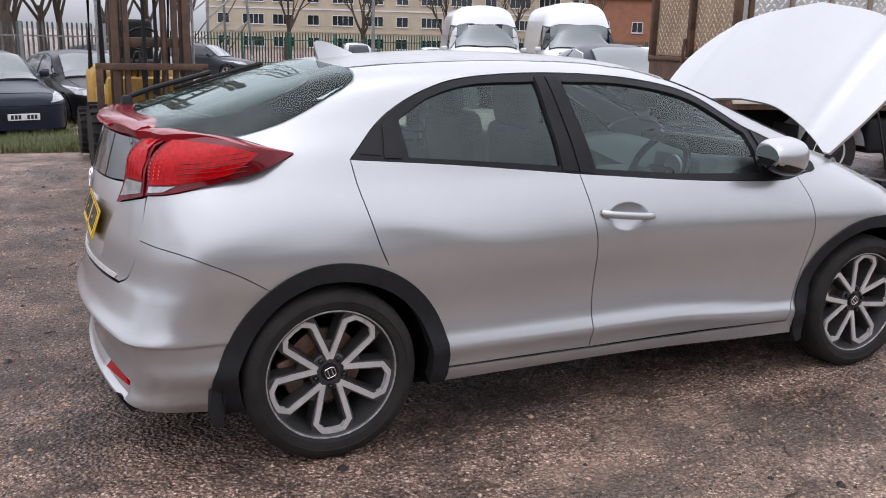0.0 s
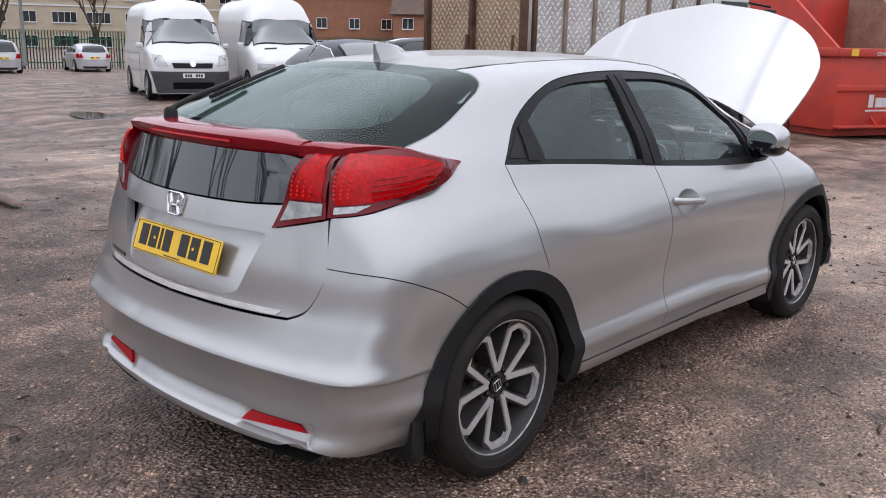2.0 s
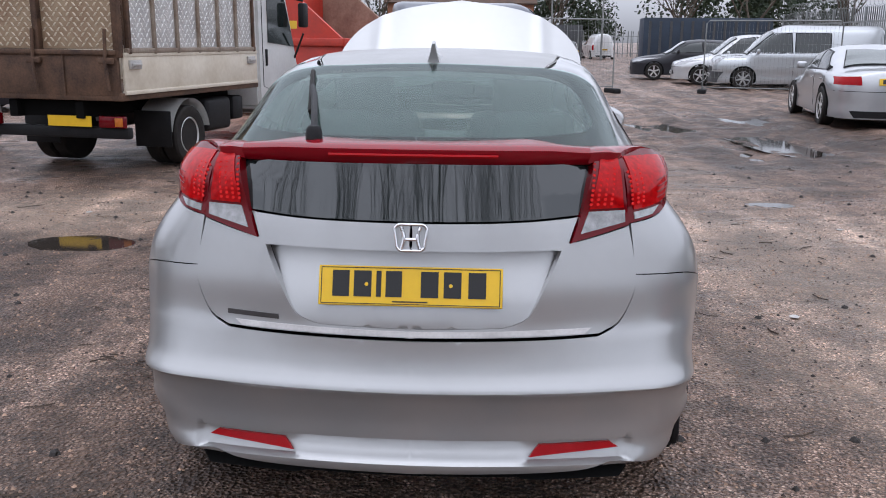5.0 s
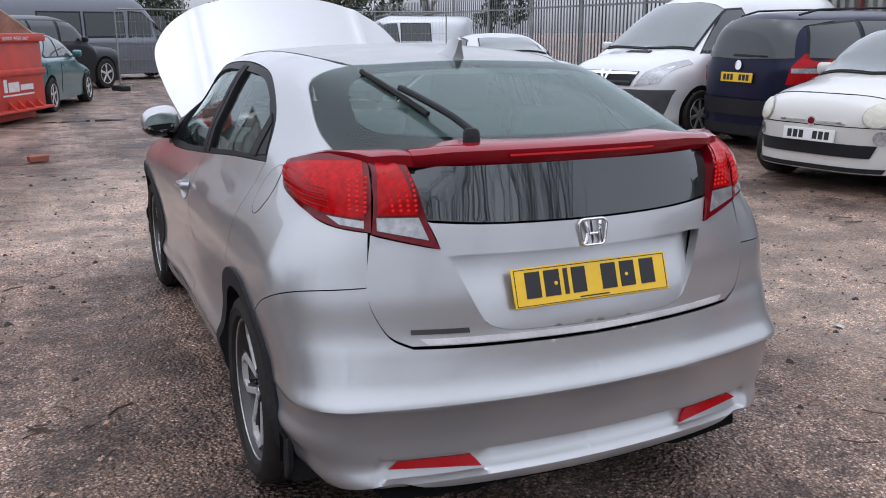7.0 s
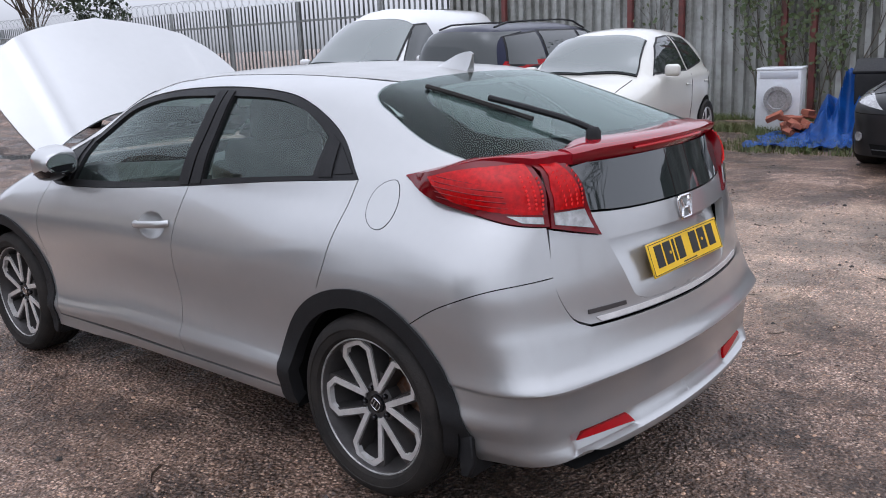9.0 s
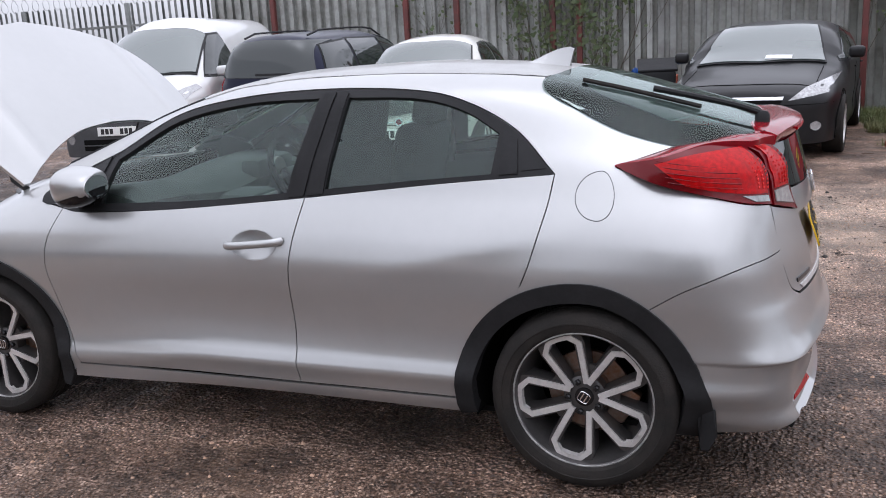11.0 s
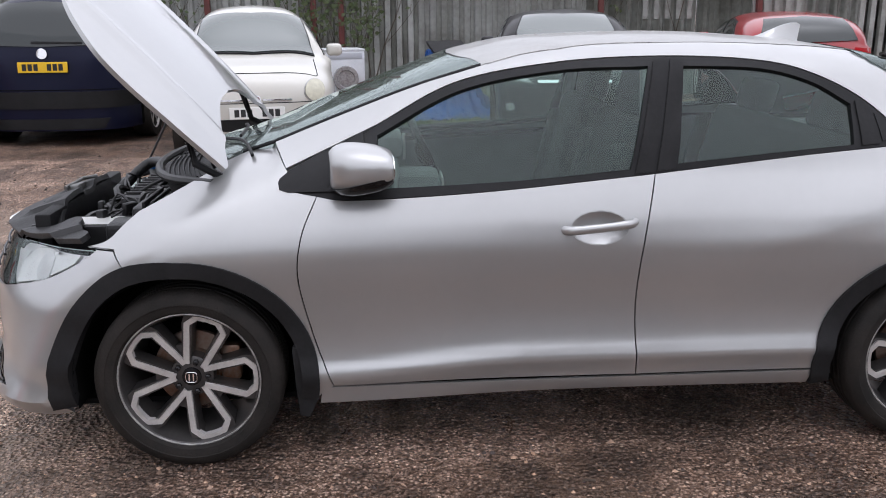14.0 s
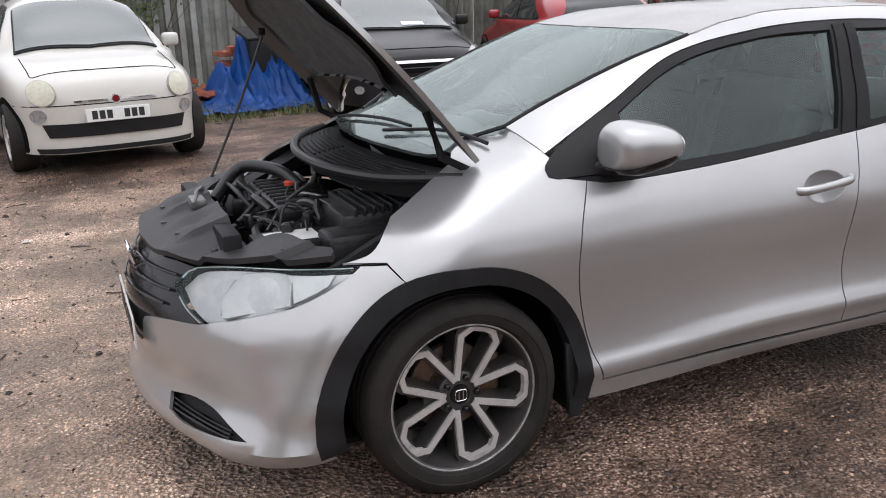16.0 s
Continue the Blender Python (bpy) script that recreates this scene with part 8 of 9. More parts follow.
# local: forks towards +x, mast at x = 0
for y in (-0.42, 0.42):
    pts = [(0.10, 0.10), (0.16, 0.10), (0.16, 0.045), (1.30, 0.02), (1.30, 0.008), (0.10, 0.005)]
    b = prism([(0.08, 0.60), (0.13, 0.60), (0.14, 0.08), (1.30, 0.035), (1.32, 0.02), (0.08, 0.02)], 0.11, 0.004, Matrix(((1, 0, 0, 0), (0, 0, -1, y + 0.055), (0, 1, 0, 0), (0, 0, 0, 1))))
    fk("fork", b, MASTM)
for y in (-0.36, 0.36):
    fk("mast_rail", join(box((0.10, 0.07, 2.9), (-0.02, y, 1.50), 0.008), box((0.03, 0.12, 2.9), (-0.06, y, 1.50), 0.004)), MASTM)
for y in (-0.25, 0.25):
    fk("inner_mast_rail", box((0.08, 0.06, 2.8), (-0.03, y, 1.50), 0.008), MASTM)
fk("carriage", join(box((0.06, 1.10, 0.09), (0.06, 0, 0.62), 0.01), box((0.06, 1.10, 0.09), (0.06, 0, 0.22), 0.01), box((0.05, 0.07, 0.5), (0.06, -0.5, 0.42)), box((0.05, 0.07, 0.5), (0.06, 0.5, 0.42))), MASTM)
fk("load_guard", join(box((0.05, 1.15, 0.07), (0.06, 0, 1.10), 0.008), box((0.05, 0.07, 0.5), (0.06, -0.54, 0.86), 0.008), box((0.05, 0.07, 0.5), (0.06, 0.54, 0.86), 0.008)), RUST)
for y in (-0.07, 0.05):
    fk("lift_chain", box((0.02, 0.035, 2.0), (0.0, y, 1.45)), BLACK)
for sy in (-1, 1):
    fk("hydraulic_hose", tube(spline([(0.10, sy * 0.06, 0.52), (0.13, sy * 0.20, 0.56), (0.13, sy * 0.34, 0.44), (0.12, sy * 0.22, 0.30), (0.10, sy * 0.04, 0.30)], 0.03), 0.016, 8), HOSE)
fk("tilt_plate", box((0.03, 0.62, 0.34), (0.03, 0, 0.42), 0.01), MASTM)
fk("lift_ram", tube([(-0.05, 0.14, 0.2), (-0.05, 0.14, 2.4)], 0.035, 10), MASTM)
for z in (0.35, 1.35, 2.5):
    fk("mast_crossbar", box((0.06, 0.72, 0.10), (-0.08, 0, z), 0.01), MASTM)
for sy in (-1, 1):
    for x, r in ((-0.38, 0.34), (-1.75, 0.26)):
        t = lathe([(-0.11, r * 0.5), (-0.11, r * 0.95), (-0.09, r), (0.09, r), (0.11, r * 0.95), (0.11, r * 0.55), (0.06, r * 0.5)], 30, "y")
        t.transform(Matrix.Translation((x, sy * 0.52, r)))
        w = fk("wheel", t, RUBBER)
        for k in range(18):
            a = 2 * math.pi * k / 18
            g = box((0.03, 0.23, 0.05), (0, 0, r), 0.005)
            g.transform(Matrix.Translation((x, sy * 0.52, r)) @ pose(0, 0, 0, 0, math.degrees(a), 0))
            part("tread_block", g, RUBBER, w)
        h = lathe([(0.0, 0.0), (0.0, r * 0.5), (0.06, r * 0.52), (0.05, r * 0.2), (0.08, r * 0.18), (0.08, 0.0)], 24, "y")
        h.transform(Matrix.Translation((x, sy * 0.52, r)) @ Matrix.Diagonal((1, sy, 1, 1)))
        part("hub", h, YEL, w)
fk("body", join(box((0.95, 0.95, 0.45), (-0.75, 0, 0.62), 0.06, 3), box((0.95, 1.0, 0.60), (-1.65, 0, 0.75), 0.12, 3), box((0.25, 0.9, 0.35), (-0.32, 0, 0.80), 0.05)), YEL)
fk("seat", join(box((0.45, 0.48, 0.12), (-1.15, 0, 1.08), 0.05, 3), box((0.12, 0.46, 0.5), (-1.40, 0, 1.35), 0.05, 3)), BLACK)
fk("steering_wheel", tube([(-0.62 + 0.10 * math.cos(2 * math.pi * i / 24), 0.17 * math.sin(2 * math.pi * i / 24), 1.38 + 0.12 * math.cos(2 * math.pi * i / 24)) for i in range(24)], 0.014, 8, True), BLACK)
fk("steering_column", tube([(-0.40, 0, 0.9), (-0.62, 0, 1.38)], 0.03, 8), BLACK)
for y in (-0.2, -0.12, 0.1, 0.2):
    fk("dash_hose", tube(spline([(-0.3, y, 0.95), (-0.15, y * 0.6, 1.25), (-0.12, y * 0.3, 0.8)], 0.05), 0.015, 6), HOSE)
for y in (-0.46, 0.46):
    fk("roof_post", tube([(-0.32, y, 0.9), (-0.50, y, 2.1), (-1.5, y, 2.12), (-1.75, y, 1.0)], 0.03, 8), BLACK)
fk("overhead_guard", join(*[box((1.05, 0.03, 0.03), (-1.0, -0.4 + 0.2 * i, 2.12)) for i in range(5)]), BLACK)
for y in (-0.5, 0.5):
    fk("work_lamp", join(box((0.08, 0.12, 0.12), (-0.28, y, 1.98), 0.02), tube([(-0.33, y, 1.9), (-0.33, y, 1.1)], 0.015)), CLEAR_LENS)
fork.matrix_world = pose(-6.35, 0.28, 0, 0, 0, 2)

# ---- fences, clutter by the fence ----
GALV = material("weathered_galvanised", (0.30, 0.31, 0.30), 0.55, 0.4, second=(0.17, 0.18, 0.175), scale=1.6, bump=0.1, bump_scale=30)
SHEET = material("weathered_cladding", (0.40, 0.41, 0.39), 0.6, 0.1, second=(0.20, 0.20, 0.18), scale=1.3, bump=0.15, bump_scale=20)
REDPOST = material("red_oxide_post", (0.16, 0.035, 0.03), 0.65, second=(0.08, 0.03, 0.025), scale=6)
GREENSTEEL = material("green_painted_steel", (0.016, 0.105, 0.06), 0.5, vary=0.3, scale=3)
FX0 = 11.4


def corrugated(w, h, pitch=0.19, depth=0.055):
    bm = bmesh.new()
    n = max(2, int(w / pitch))
    pts = []
    for i in range(n):
        x = i * w / n
        s = w / n
        pts += [(x, 0), (x + s * 0.30, 0), (x + s * 0.42, depth), (x + s * 0.88, depth)]
    pts.append((w, 0))
    lo = [bm.verts.new((x, y, 0)) for x, y in pts]
    hi = [bm.verts.new((x, y, h)) for x, y in pts]
    for i in range(len(pts) - 1):
        bm.faces.new([lo[i], lo[i + 1], hi[i + 1], hi[i]])
    bmesh.ops.solidify(bm, geom=list(bm.faces), thickness=0.004)
    return bm


wall = tagged(new("corrugated_fence"), "weathered grey corrugated steel fence", "fence", kind="structure")
sheet_mesh = None
rng = random.Random(21)
y = -9.0
while y < 9.2:
    if sheet_mesh is None:
        o = part("fence_sheet", corrugated(0.95, 2.75), SHEET, wall, smooth=False)
        sheet_mesh = o.data
    else:
        o = new("fence_sheet", sheet_mesh)
        o.parent = wall
    o.matrix_basis = pose(FX0 + rng.uniform(-0.015, 0.015), y, level(FX0, y) - 0.05 + rng.uniform(-0.06, 0.05), rng.uniform(-0.6, 0.6), 0, 90)
    y += 0.94
for y in (-7.2, -4.4, -1.7, 2.6, 3.05, 4.75, 5.7, 8.4):
    part("fence_post", box((0.09, 0.09, 2.8), (FX0 - 0.10, y, 1.45), 0.008), REDPOST, wall)

pale_fence = tagged(new("palisade_fence"), "grey galvanised palisade fence with pointed pales", "fence", kind="structure")


def pale(h, w=0.065):
    bm = bmesh.new()
    sec = [(-w / 2, 0.0), (-w * 0.2, 0.018), (w * 0.2, 0.018), (w / 2, 0.0)]
    lo = [bm.verts.new((x, y, 0)) for x, y in sec]
    hi = [bm.verts.new((x, y, h - 0.12)) for x, y in sec]
    tips = [bm.verts.new((x * 0.9, y, h - 0.0 if abs(x) < w * 0.3 else h - 0.03)) for x, y in sec]
    for a, b in ((lo, hi), (hi, tips)):
        for i in range(3):
            bm.faces.new([a[i], a[i + 1], b[i + 1], b[i]])
    bmesh.ops.solidify(bm, geom=list(bm.faces), thickness=0.003)
    return bm


def palisade(root, a, b, h, mat, pitch=0.155, keep=None):
    a, b = Vector(a), Vector(b)
    d = (b - a)
    n = int(d.length / pitch)
    ang = math.degrees(math.atan2(d.y, d.x))
    first = None
    for i in range(n):
        p = a + d * (i / n)
        z = level(p.x, p.y)
        if first is None:
            o = part("pale", pale(h), mat, root, smooth=False)
            first = o.data
        else:
            o = new("pale", first)
            o.parent = root
        o.matrix_basis = pose(p.x, p.y, z, 0, 0, ang)
    for z in (0.35, h - 0.45):
        part("fence_rail", box((d.length, 0.04, 0.05), (0, 0, 0)), mat, root).matrix_basis = pose((a.x + b.x) / 2, (a.y + b.y) / 2, z + level((a.x + b.x) / 2, (a.y + b.y) / 2), 0, 0, ang)
    for k in range(int(d.length / 2.75) + 1):
        p = a + d.normalized() * 2.75 * k
        part("fence_post", box((0.10, 0.06, h), (0, 0, h / 2), 0.005), mat, root).matrix_basis = pose(p.x, p.y, level(p.x, p.y), 0, 0, ang)


palisade(pale_fence, (FX0 + 0.1, 9.2), (FX0 + 0.4, 34), 2.5, GALV)
wire = []
for k in range(90):
    t = k / 90
    c = Vector((FX0 + 0.1, 6.0 + 26 * t, 2.72))
    for i in range(10):
        a = 2 * math.pi * i / 10
        wire.append((c.x + 0.16 * math.cos(a), c.y + 0.29 * i / 10, c.z + 0.16 * math.sin(a)))
part("razor_wire", tube(wire, 0.006, 4), GALV, pale_fence)
green = tagged(new("green_palisade_fence"), "green painted palisade fence", "fence", kind="structure")
palisade(green, (-49.0, 2.0), (-47.0, 40.0), 2.1, GREENSTEEL, 0.17)
palisade(green, (-47.0, 40.0), (-12.0, 43.0), 2.1, GREENSTEEL, 0.20)
grey_west = tagged(new("grey_palisade_fence"), "grey palisade fence behind the verge", "fence", kind="structure")
palisade(grey_west, (-26.0, -9.0), (-30.0, 3.0), 2.2, GALV, 0.16)
north = tagged(new("far_palisade_fence"), "grey palisade fence across the far end", "fence", kind="structure")
palisade(north, (-12.0, 78.0), (16.0, 80.0), 2.3, GALV, 0.45)

# wire fence panels on feet
def mesh_panel(at, heading, w=3.4, h=1.95):
    root = thing("wire_fence_panel", "galvanised temporary wire fence panel on block feet", "fence panel", "fence panels")
    f = tube([(-w / 2, 0, 0.08), (-w / 2, 0, h - 0.08), (-w / 2 + 0.08, 0, h), (w / 2 - 0.08, 0, h), (w / 2, 0, h - 0.08), (w / 2, 0, 0.08)], 0.019, 8)
    part("frame", join(f, tube([(-w / 2, 0, 0.18), (w / 2, 0, 0.18)], 0.015, 6)), GALV, root)
    bars = []
    for i in range(1, 34):
        x = -w / 2 + w * i / 34
        bars.append(tube([(x, 0.004, 0.18), (x, 0.004, h)], 0.0025, 4))
    for z in (0.45, 0.75, 1.05, 1.35, 1.65):
        bars.append(tube([(-w / 2, 0, z), (w / 2, 0, z)], 0.0025, 4))
    part("wire_mesh", join(*bars), GALV, root)
    for sx in (-1, 1):
        part("block_foot", box((0.22, 0.62, 0.13), (sx * w / 2, 0, 0.065), 0.03), TRIM, root)
    root.matrix_world = pose(at[0], at[1], level(*at), 0, 0, heading)


mesh_panel((7.6, 21.3), -16)
mesh_panel((1.9, 21.0), 20)

# washing machine, bricks, tarpaulin, bin
washer = thing("washing_machine", "white washing machine standing outdoors by the fence", "washing machine")
part("cabinet", box((0.60, 0.58, 0.85), (0, 0, 0.425), 0.015, 2), WHITEGOODS, washer)
part("worktop", box((0.61, 0.60, 0.03), (0, 0, 0.862), 0.008), WHITEGOODS, washer)
part("side_pressing", box((0.40, 0.01, 0.5), (0, -0.293, 0.45), 0.004), WHITEGOODS, washer)
d = lathe([(0, 0.0), (0, 0.19), (0.03, 0.18), (0.03, 0.13), (0.01, 0.12), (0.01, 0.0)], 28, "x")
d.transform(Matrix.Translation((-0.33, 0, 0.45)) @ Matrix.Diagonal((-1, 1, 1, 1)))
part("door", d, CLEAR_LENS, washer)
part("control_panel", box((0.01, 0.5, 0.09), (-0.302, 0, 0.78), 0.003), material("control_panel_grey", (0.5, 0.52, 0.55), 0.4), washer)
washer.matrix_world = pose(9.9, 2.55, level(9.9, 2.5), 0, 0, 12)

BRICK = material("red_brick", (0.36, 0.10, 0.055), 0.85, second=(0.22, 0.08, 0.05), scale=12, bump=0.4, bump_scale=80)
pile = thing("brick_pile", "stack of loose red bricks against the fence", "bricks")
bmesh_brick = part("brick", box((0.215, 0.103, 0.065), (0, 0, 0), 0.005, 1), BRICK, pile)
mb = bmesh_brick.data
bmesh_brick.matrix_basis = pose(0, 0, 0.04, 0, 0, 5)
rng = random.Random(8)
for layer in range(11):
    for i in range(8):
        for j in range(2):
            if layer > 6 and rng.random() < 0.25 + 0.1 * (layer - 6):
                continue
            o = new("brick", mb)
            o.parent = pile
            o.matrix_basis = pose(-0.30 + j * 0.23 + rng.uniform(-0.02, 0.02), -0.60 + i * 0.115 + rng.uniform(-0.008, 0.008), 0.035 + layer * 0.068, rng.uniform(-3, 3), rng.uniform(-3, 3), rng.uniform(-7, 7))
for i in range(46):
    o = new("brick", mb)
    o.parent = pile
    r = rng.random()
    o.matrix_basis = pose(rng.uniform(-0.9, 0.1), 0.3 + rng.uniform(0.0, 0.75), 0.04 + (1 - r) * 0.30 * (1 - abs(i % 7 - 3) / 4), rng.uniform(-30, 30), rng.uniform(-30, 30), rng.uniform(0, 180))
pile.matrix_world = pose(9.6, 1.25, level(9.6, 1.2), 0, 0, 6)
for at in ((7.3, -1.85), (7.1, -1.75), (-1.55, 8.3)):
    o = tagged(new("loose_brick", mb), "single red brick lying on the ground", "brick", "loose bricks")
    o.matrix_world = pose(at[0], at[1], level(*at) + 0.04, 0, 0, rng.uniform(0, 90))

TARP = material("blue_tarpaulin", (0.015, 0.13, 0.50), 0.42, second=(0.01, 0.07, 0.30), scale=3, bump=0.15, bump_scale=12)
bm = bmesh.new()
N = 110
g = []
for i in range(N + 1):
    row = []
    for j in range(N + 1):
        u, v = i / N * 2 - 1, j / N * 2 - 1
        # a heap under it, two sharp hanging pleats and a trailing skirt
        heap = 0.74 * math.exp(-((u - 0.25) / 0.42) ** 2 - ((v + 0.05) / 0.36) ** 2) + 0.56 * math.exp(-((u - 0.1) / 0.5) ** 2 - ((v + 0.58) / 0.3) ** 2)
        ridge = 1 - 2.6 * abs(noise.noise(Vector((u * 1.3, v * 5.5, 3))))
        fine = 1 - 2 * abs(noise.noise(Vector((u * 4.5 + 2, v * 6.0, 8))))
        crease = 1 - 2 * abs(noise.noise(Vector((u * 11, v * 12.0, 5))))
        z = heap * (0.66 + 0.42 * ridge) + 0.075 * max(0, fine) * (0.4 + heap) + 0.035 * max(0, ridge) + 0.018 * max(0, crease)
        z = max(z, 0.012)
        e = 1 + 0.22 * noise.noise(Vector((u * 1.9, v * 1.9, 2)))
        row.append(bm.verts.new((u * 0.80 * e, v * 0.95 * e, z)))
    g.append(row)
for i in range(N):
    for j in range(N):
        bm.faces.new([g[i][j], g[i + 1][j], g[i + 1][j + 1], g[i][j + 1]])
bmesh.ops.solidify(bm, geom=list(bm.faces), thickness=0.006)
tarp = tagged(part("tarpaulin", bm, TARP), "crumpled bright blue tarpaulin draped over rubble", "tarpaulin")
tarp.matrix_world = pose(8.60, 1.36, level(8.6, 1.3), 0, 0, 10)
binn = thing("wheelie_bin", "dark grey wheelie bin behind the tarpaulin", "bin")
part("tub", box((0.52, 0.55, 0.92), (0, 0, 0.50), 0.04, 2, taper=1.08), TRIM, binn)
part("lid", box((0.62, 0.64, 0.05), (0, 0.02, 1.045), 0.02, 2, rot=(14, 0, 0)), TRIM, binn)
part("handle_bar", tube([(-0.22, 0.36, 0.97), (0.22, 0.36, 0.97)], 0.016), TRIM, binn)
for sx in (-1, 1):
    part("wheel", lathe([(sx * 0.22 - 0.02, 0.0), (sx * 0.22 - 0.02, 0.1), (sx * 0.22 + 0.02, 0.1), (sx * 0.22 + 0.02, 0.0)], 18), RUBBER, binn).location = (0, 0.25, 0.1)
binn.matrix_world = pose(8.85, 1.02, level(8.8, 1.0), 0, 0, -80) @ Matrix.Diagonal((0.84, 0.84, 0.88, 1))

# ---- grass, weeds, litter ----
GRASS = material("wet_grass", (0.07, 0.11, 0.025), 0.6, second=(0.14, 0.13, 0.05), scale=2)


def tuft_field(areas, count, seed, hmin=0.03, hmax=0.13):
    rng = random.Random(seed)
    vs, fs = [], []
    for k in range(count):
        x0, x1, y0, y1 = areas[k % len(areas)]
        x, y = rng.uniform(x0, x1), rng.uniform(y0, y1)
        if noise.noise(Vector((x * 0.8, y * 0.8, 5))) < -0.12:
            continue
        z = relief(x, y)
        for b in range(4):
            a, h = rng.uniform(0, 6.3), rng.uniform(hmin, hmax)
            w = rng.uniform(0.003, 0.007)
            lx, ly = math.cos(a) * h * rng.uniform(0.2, 0.9), math.sin(a) * h * rng.uniform(0.2, 0.9)
            ox, oy = x + rng.uniform(-0.03, 0.03), y + rng.uniform(-0.03, 0.03)
            i = len(vs)
            vs += [(ox - w * math.sin(a), oy + w * math.cos(a), z), (ox + w * math.sin(a), oy - w * math.cos(a), z), (ox + lx, oy + ly, z + h)]
            fs.append((i, i + 1, i + 2))
    me = bpy.data.meshes.new("grass")
    me.from_pydata(vs, [], fs)
    me.materials.append(GRASS)
    return me


tagged(new("grass", tuft_field([(7.4, 11.2, -0.2, 2.6), (9.2, 11.3, 2.6, 4.6), (7.3, 11.2, -2.6, -1.6), (9.8, 11.3, -9, 9)], 14000, 3)), "patchy wet grass and weeds along the fence", "grass", kind="stuff")
tagged(new("grass_verge", tuft_field([(-11.5, -8.2, -3.0, -0.2), (-11, -9.2, -0.6, 1.0), (-22, -11, -3, 1.2), (-36, -20, 0.5, 4.0)], 24000, 4, 0.05, 0.16)), "green grass verge beside the parked cars", "grass", kind="stuff")
LEAF = material("ivy_leaf", (0.045, 0.085, 0.022), 0.5, second=(0.09, 0.10, 0.04), scale=14)
TWIG = material("bare_twig", (0.10, 0.075, 0.05), 0.85, second=(0.05, 0.04, 0.03), scale=9)


def branches(rng, start, way, length, r, depth, out, spread=0.55):
    """Tapered limbs that fork; out collects (points, radii)."""
    pts, rad = [start.copy()], [r]
    d = way.normalized()
    n = 4
    for i in range(n):
        d = (d + Vector((rng.uniform(-0.18, 0.18), rng.uniform(-0.18, 0.18), rng.uniform(-0.05, 0.16)))).normalized()
        pts.append(pts[-1] + d * length / n)
        rad.append(r * (1 - 0.55 * (i + 1) / n))
        if depth and i >= 1:
            for _ in range(rng.choice((1, 2))):
                side = Vector((rng.uniform(-1, 1), rng.uniform(-1, 1), rng.uniform(-0.1, 0.8)))
                branches(rng, pts[-1], d * (1 - spread) + side.normalized() * spread, length * rng.uniform(0.5, 0.75), rad[-1] * 0.62, depth - 1, out, spread)
    out.append((pts, rad))


def limb_mesh(runs, segs=5, thin=0.012):
    vs, fs = [], []
    for pts, rad in runs:
        k = segs if rad[0] > thin else 3
        base = len(vs)
        for i, p in enumerate(pts):
            d = (pts[min(i + 1, len(pts) - 1)] - pts[max(i - 1, 0)]).normalized()
            a = d.cross(Vector((0.3, 0.2, 1))).normalized()
            b = a.cross(d)
            for j in range(k):
                t = 2 * math.pi * j / k
                vs.append(p + (a * math.cos(t) + b * math.sin(t)) * rad[i])
        for i in range(len(pts) - 1):
            for j in range(k):
                q = base + i * k
                fs.append((q + j, q + (j + 1) % k, q + k + (j + 1) % k, q + k + j))
    me = bpy.data.meshes.new("limbs")
    me.from_pydata([tuple(v) for v in vs], [], fs)
    me.shade_smooth()
    return me


def bare_tree(at, h, seed, depth=4, label="leafless tree with a fine twiggy crown", spread=0.5):
    rng = random.Random(seed)
    root = thing("tree", label, "tree", "bare trees")
    runs = []
    trunk_r = h * 0.018
    t_pts = [Vector((0, 0, -0.1)), Vector((rng.uniform(-0.1, 0.1), rng.uniform(-0.1, 0.1), h * 0.14)), Vector((rng.uniform(-0.2, 0.2), rng.uniform(-0.2, 0.2), h * 0.28))]
    part_me = limb_mesh([(t_pts, [trunk_r * 1.25, trunk_r, trunk_r * 0.85])], 9)
    part_me.materials.append(TWIG)
    o = new("trunk", part_me)
    o.parent = root
    for k in range(rng.choice((3, 4, 5))):
        a = rng.uniform(0, 6.3)
        branches(rng, t_pts[-1] - Vector((0, 0, rng.uniform(0, h * 0.1))), Vector((math.cos(a) * 0.5, math.sin(a) * 0.5, 1)), h * rng.uniform(0.30, 0.42), trunk_r * 0.6, depth, runs, spread)
    me = limb_mesh(runs, 5, 0.03)
    me.materials.append(TWIG)
    c = new("crown", me)
    c.parent = root
    root.matrix_world = pose(at[0], at[1], level(*at), 0, 0, rng.uniform(0, 360))
    return root


# climber on the corrugated fence
rng = random.Random(5)
runs = []
for k in range(16):
    y = rng.choice((rng.uniform(1.6, 3.6), rng.uniform(-4.5, 8)))
    branches(rng, Vector((FX0 - 0.06, y, 0.05)), Vector((0, rng.uniform(-0.3, 0.3), 1)), rng.uniform(1.2, 2.2), 0.012, 2, runs, 0.45)
for pts, _ in runs:
    for p in pts:
        p.x = FX0 - 0.05 - abs(p.x - FX0) * 0.25
me = limb_mesh(runs, 5, 0.004)
me.materials.append(TWIG)
climber = thing("climbing_plant", "straggly climbing plant with green leaves on the fence", "plant")
o = tagged(new("stem_tangle", me), kind="stuff")
o.parent = climber
vs, fs = [], []
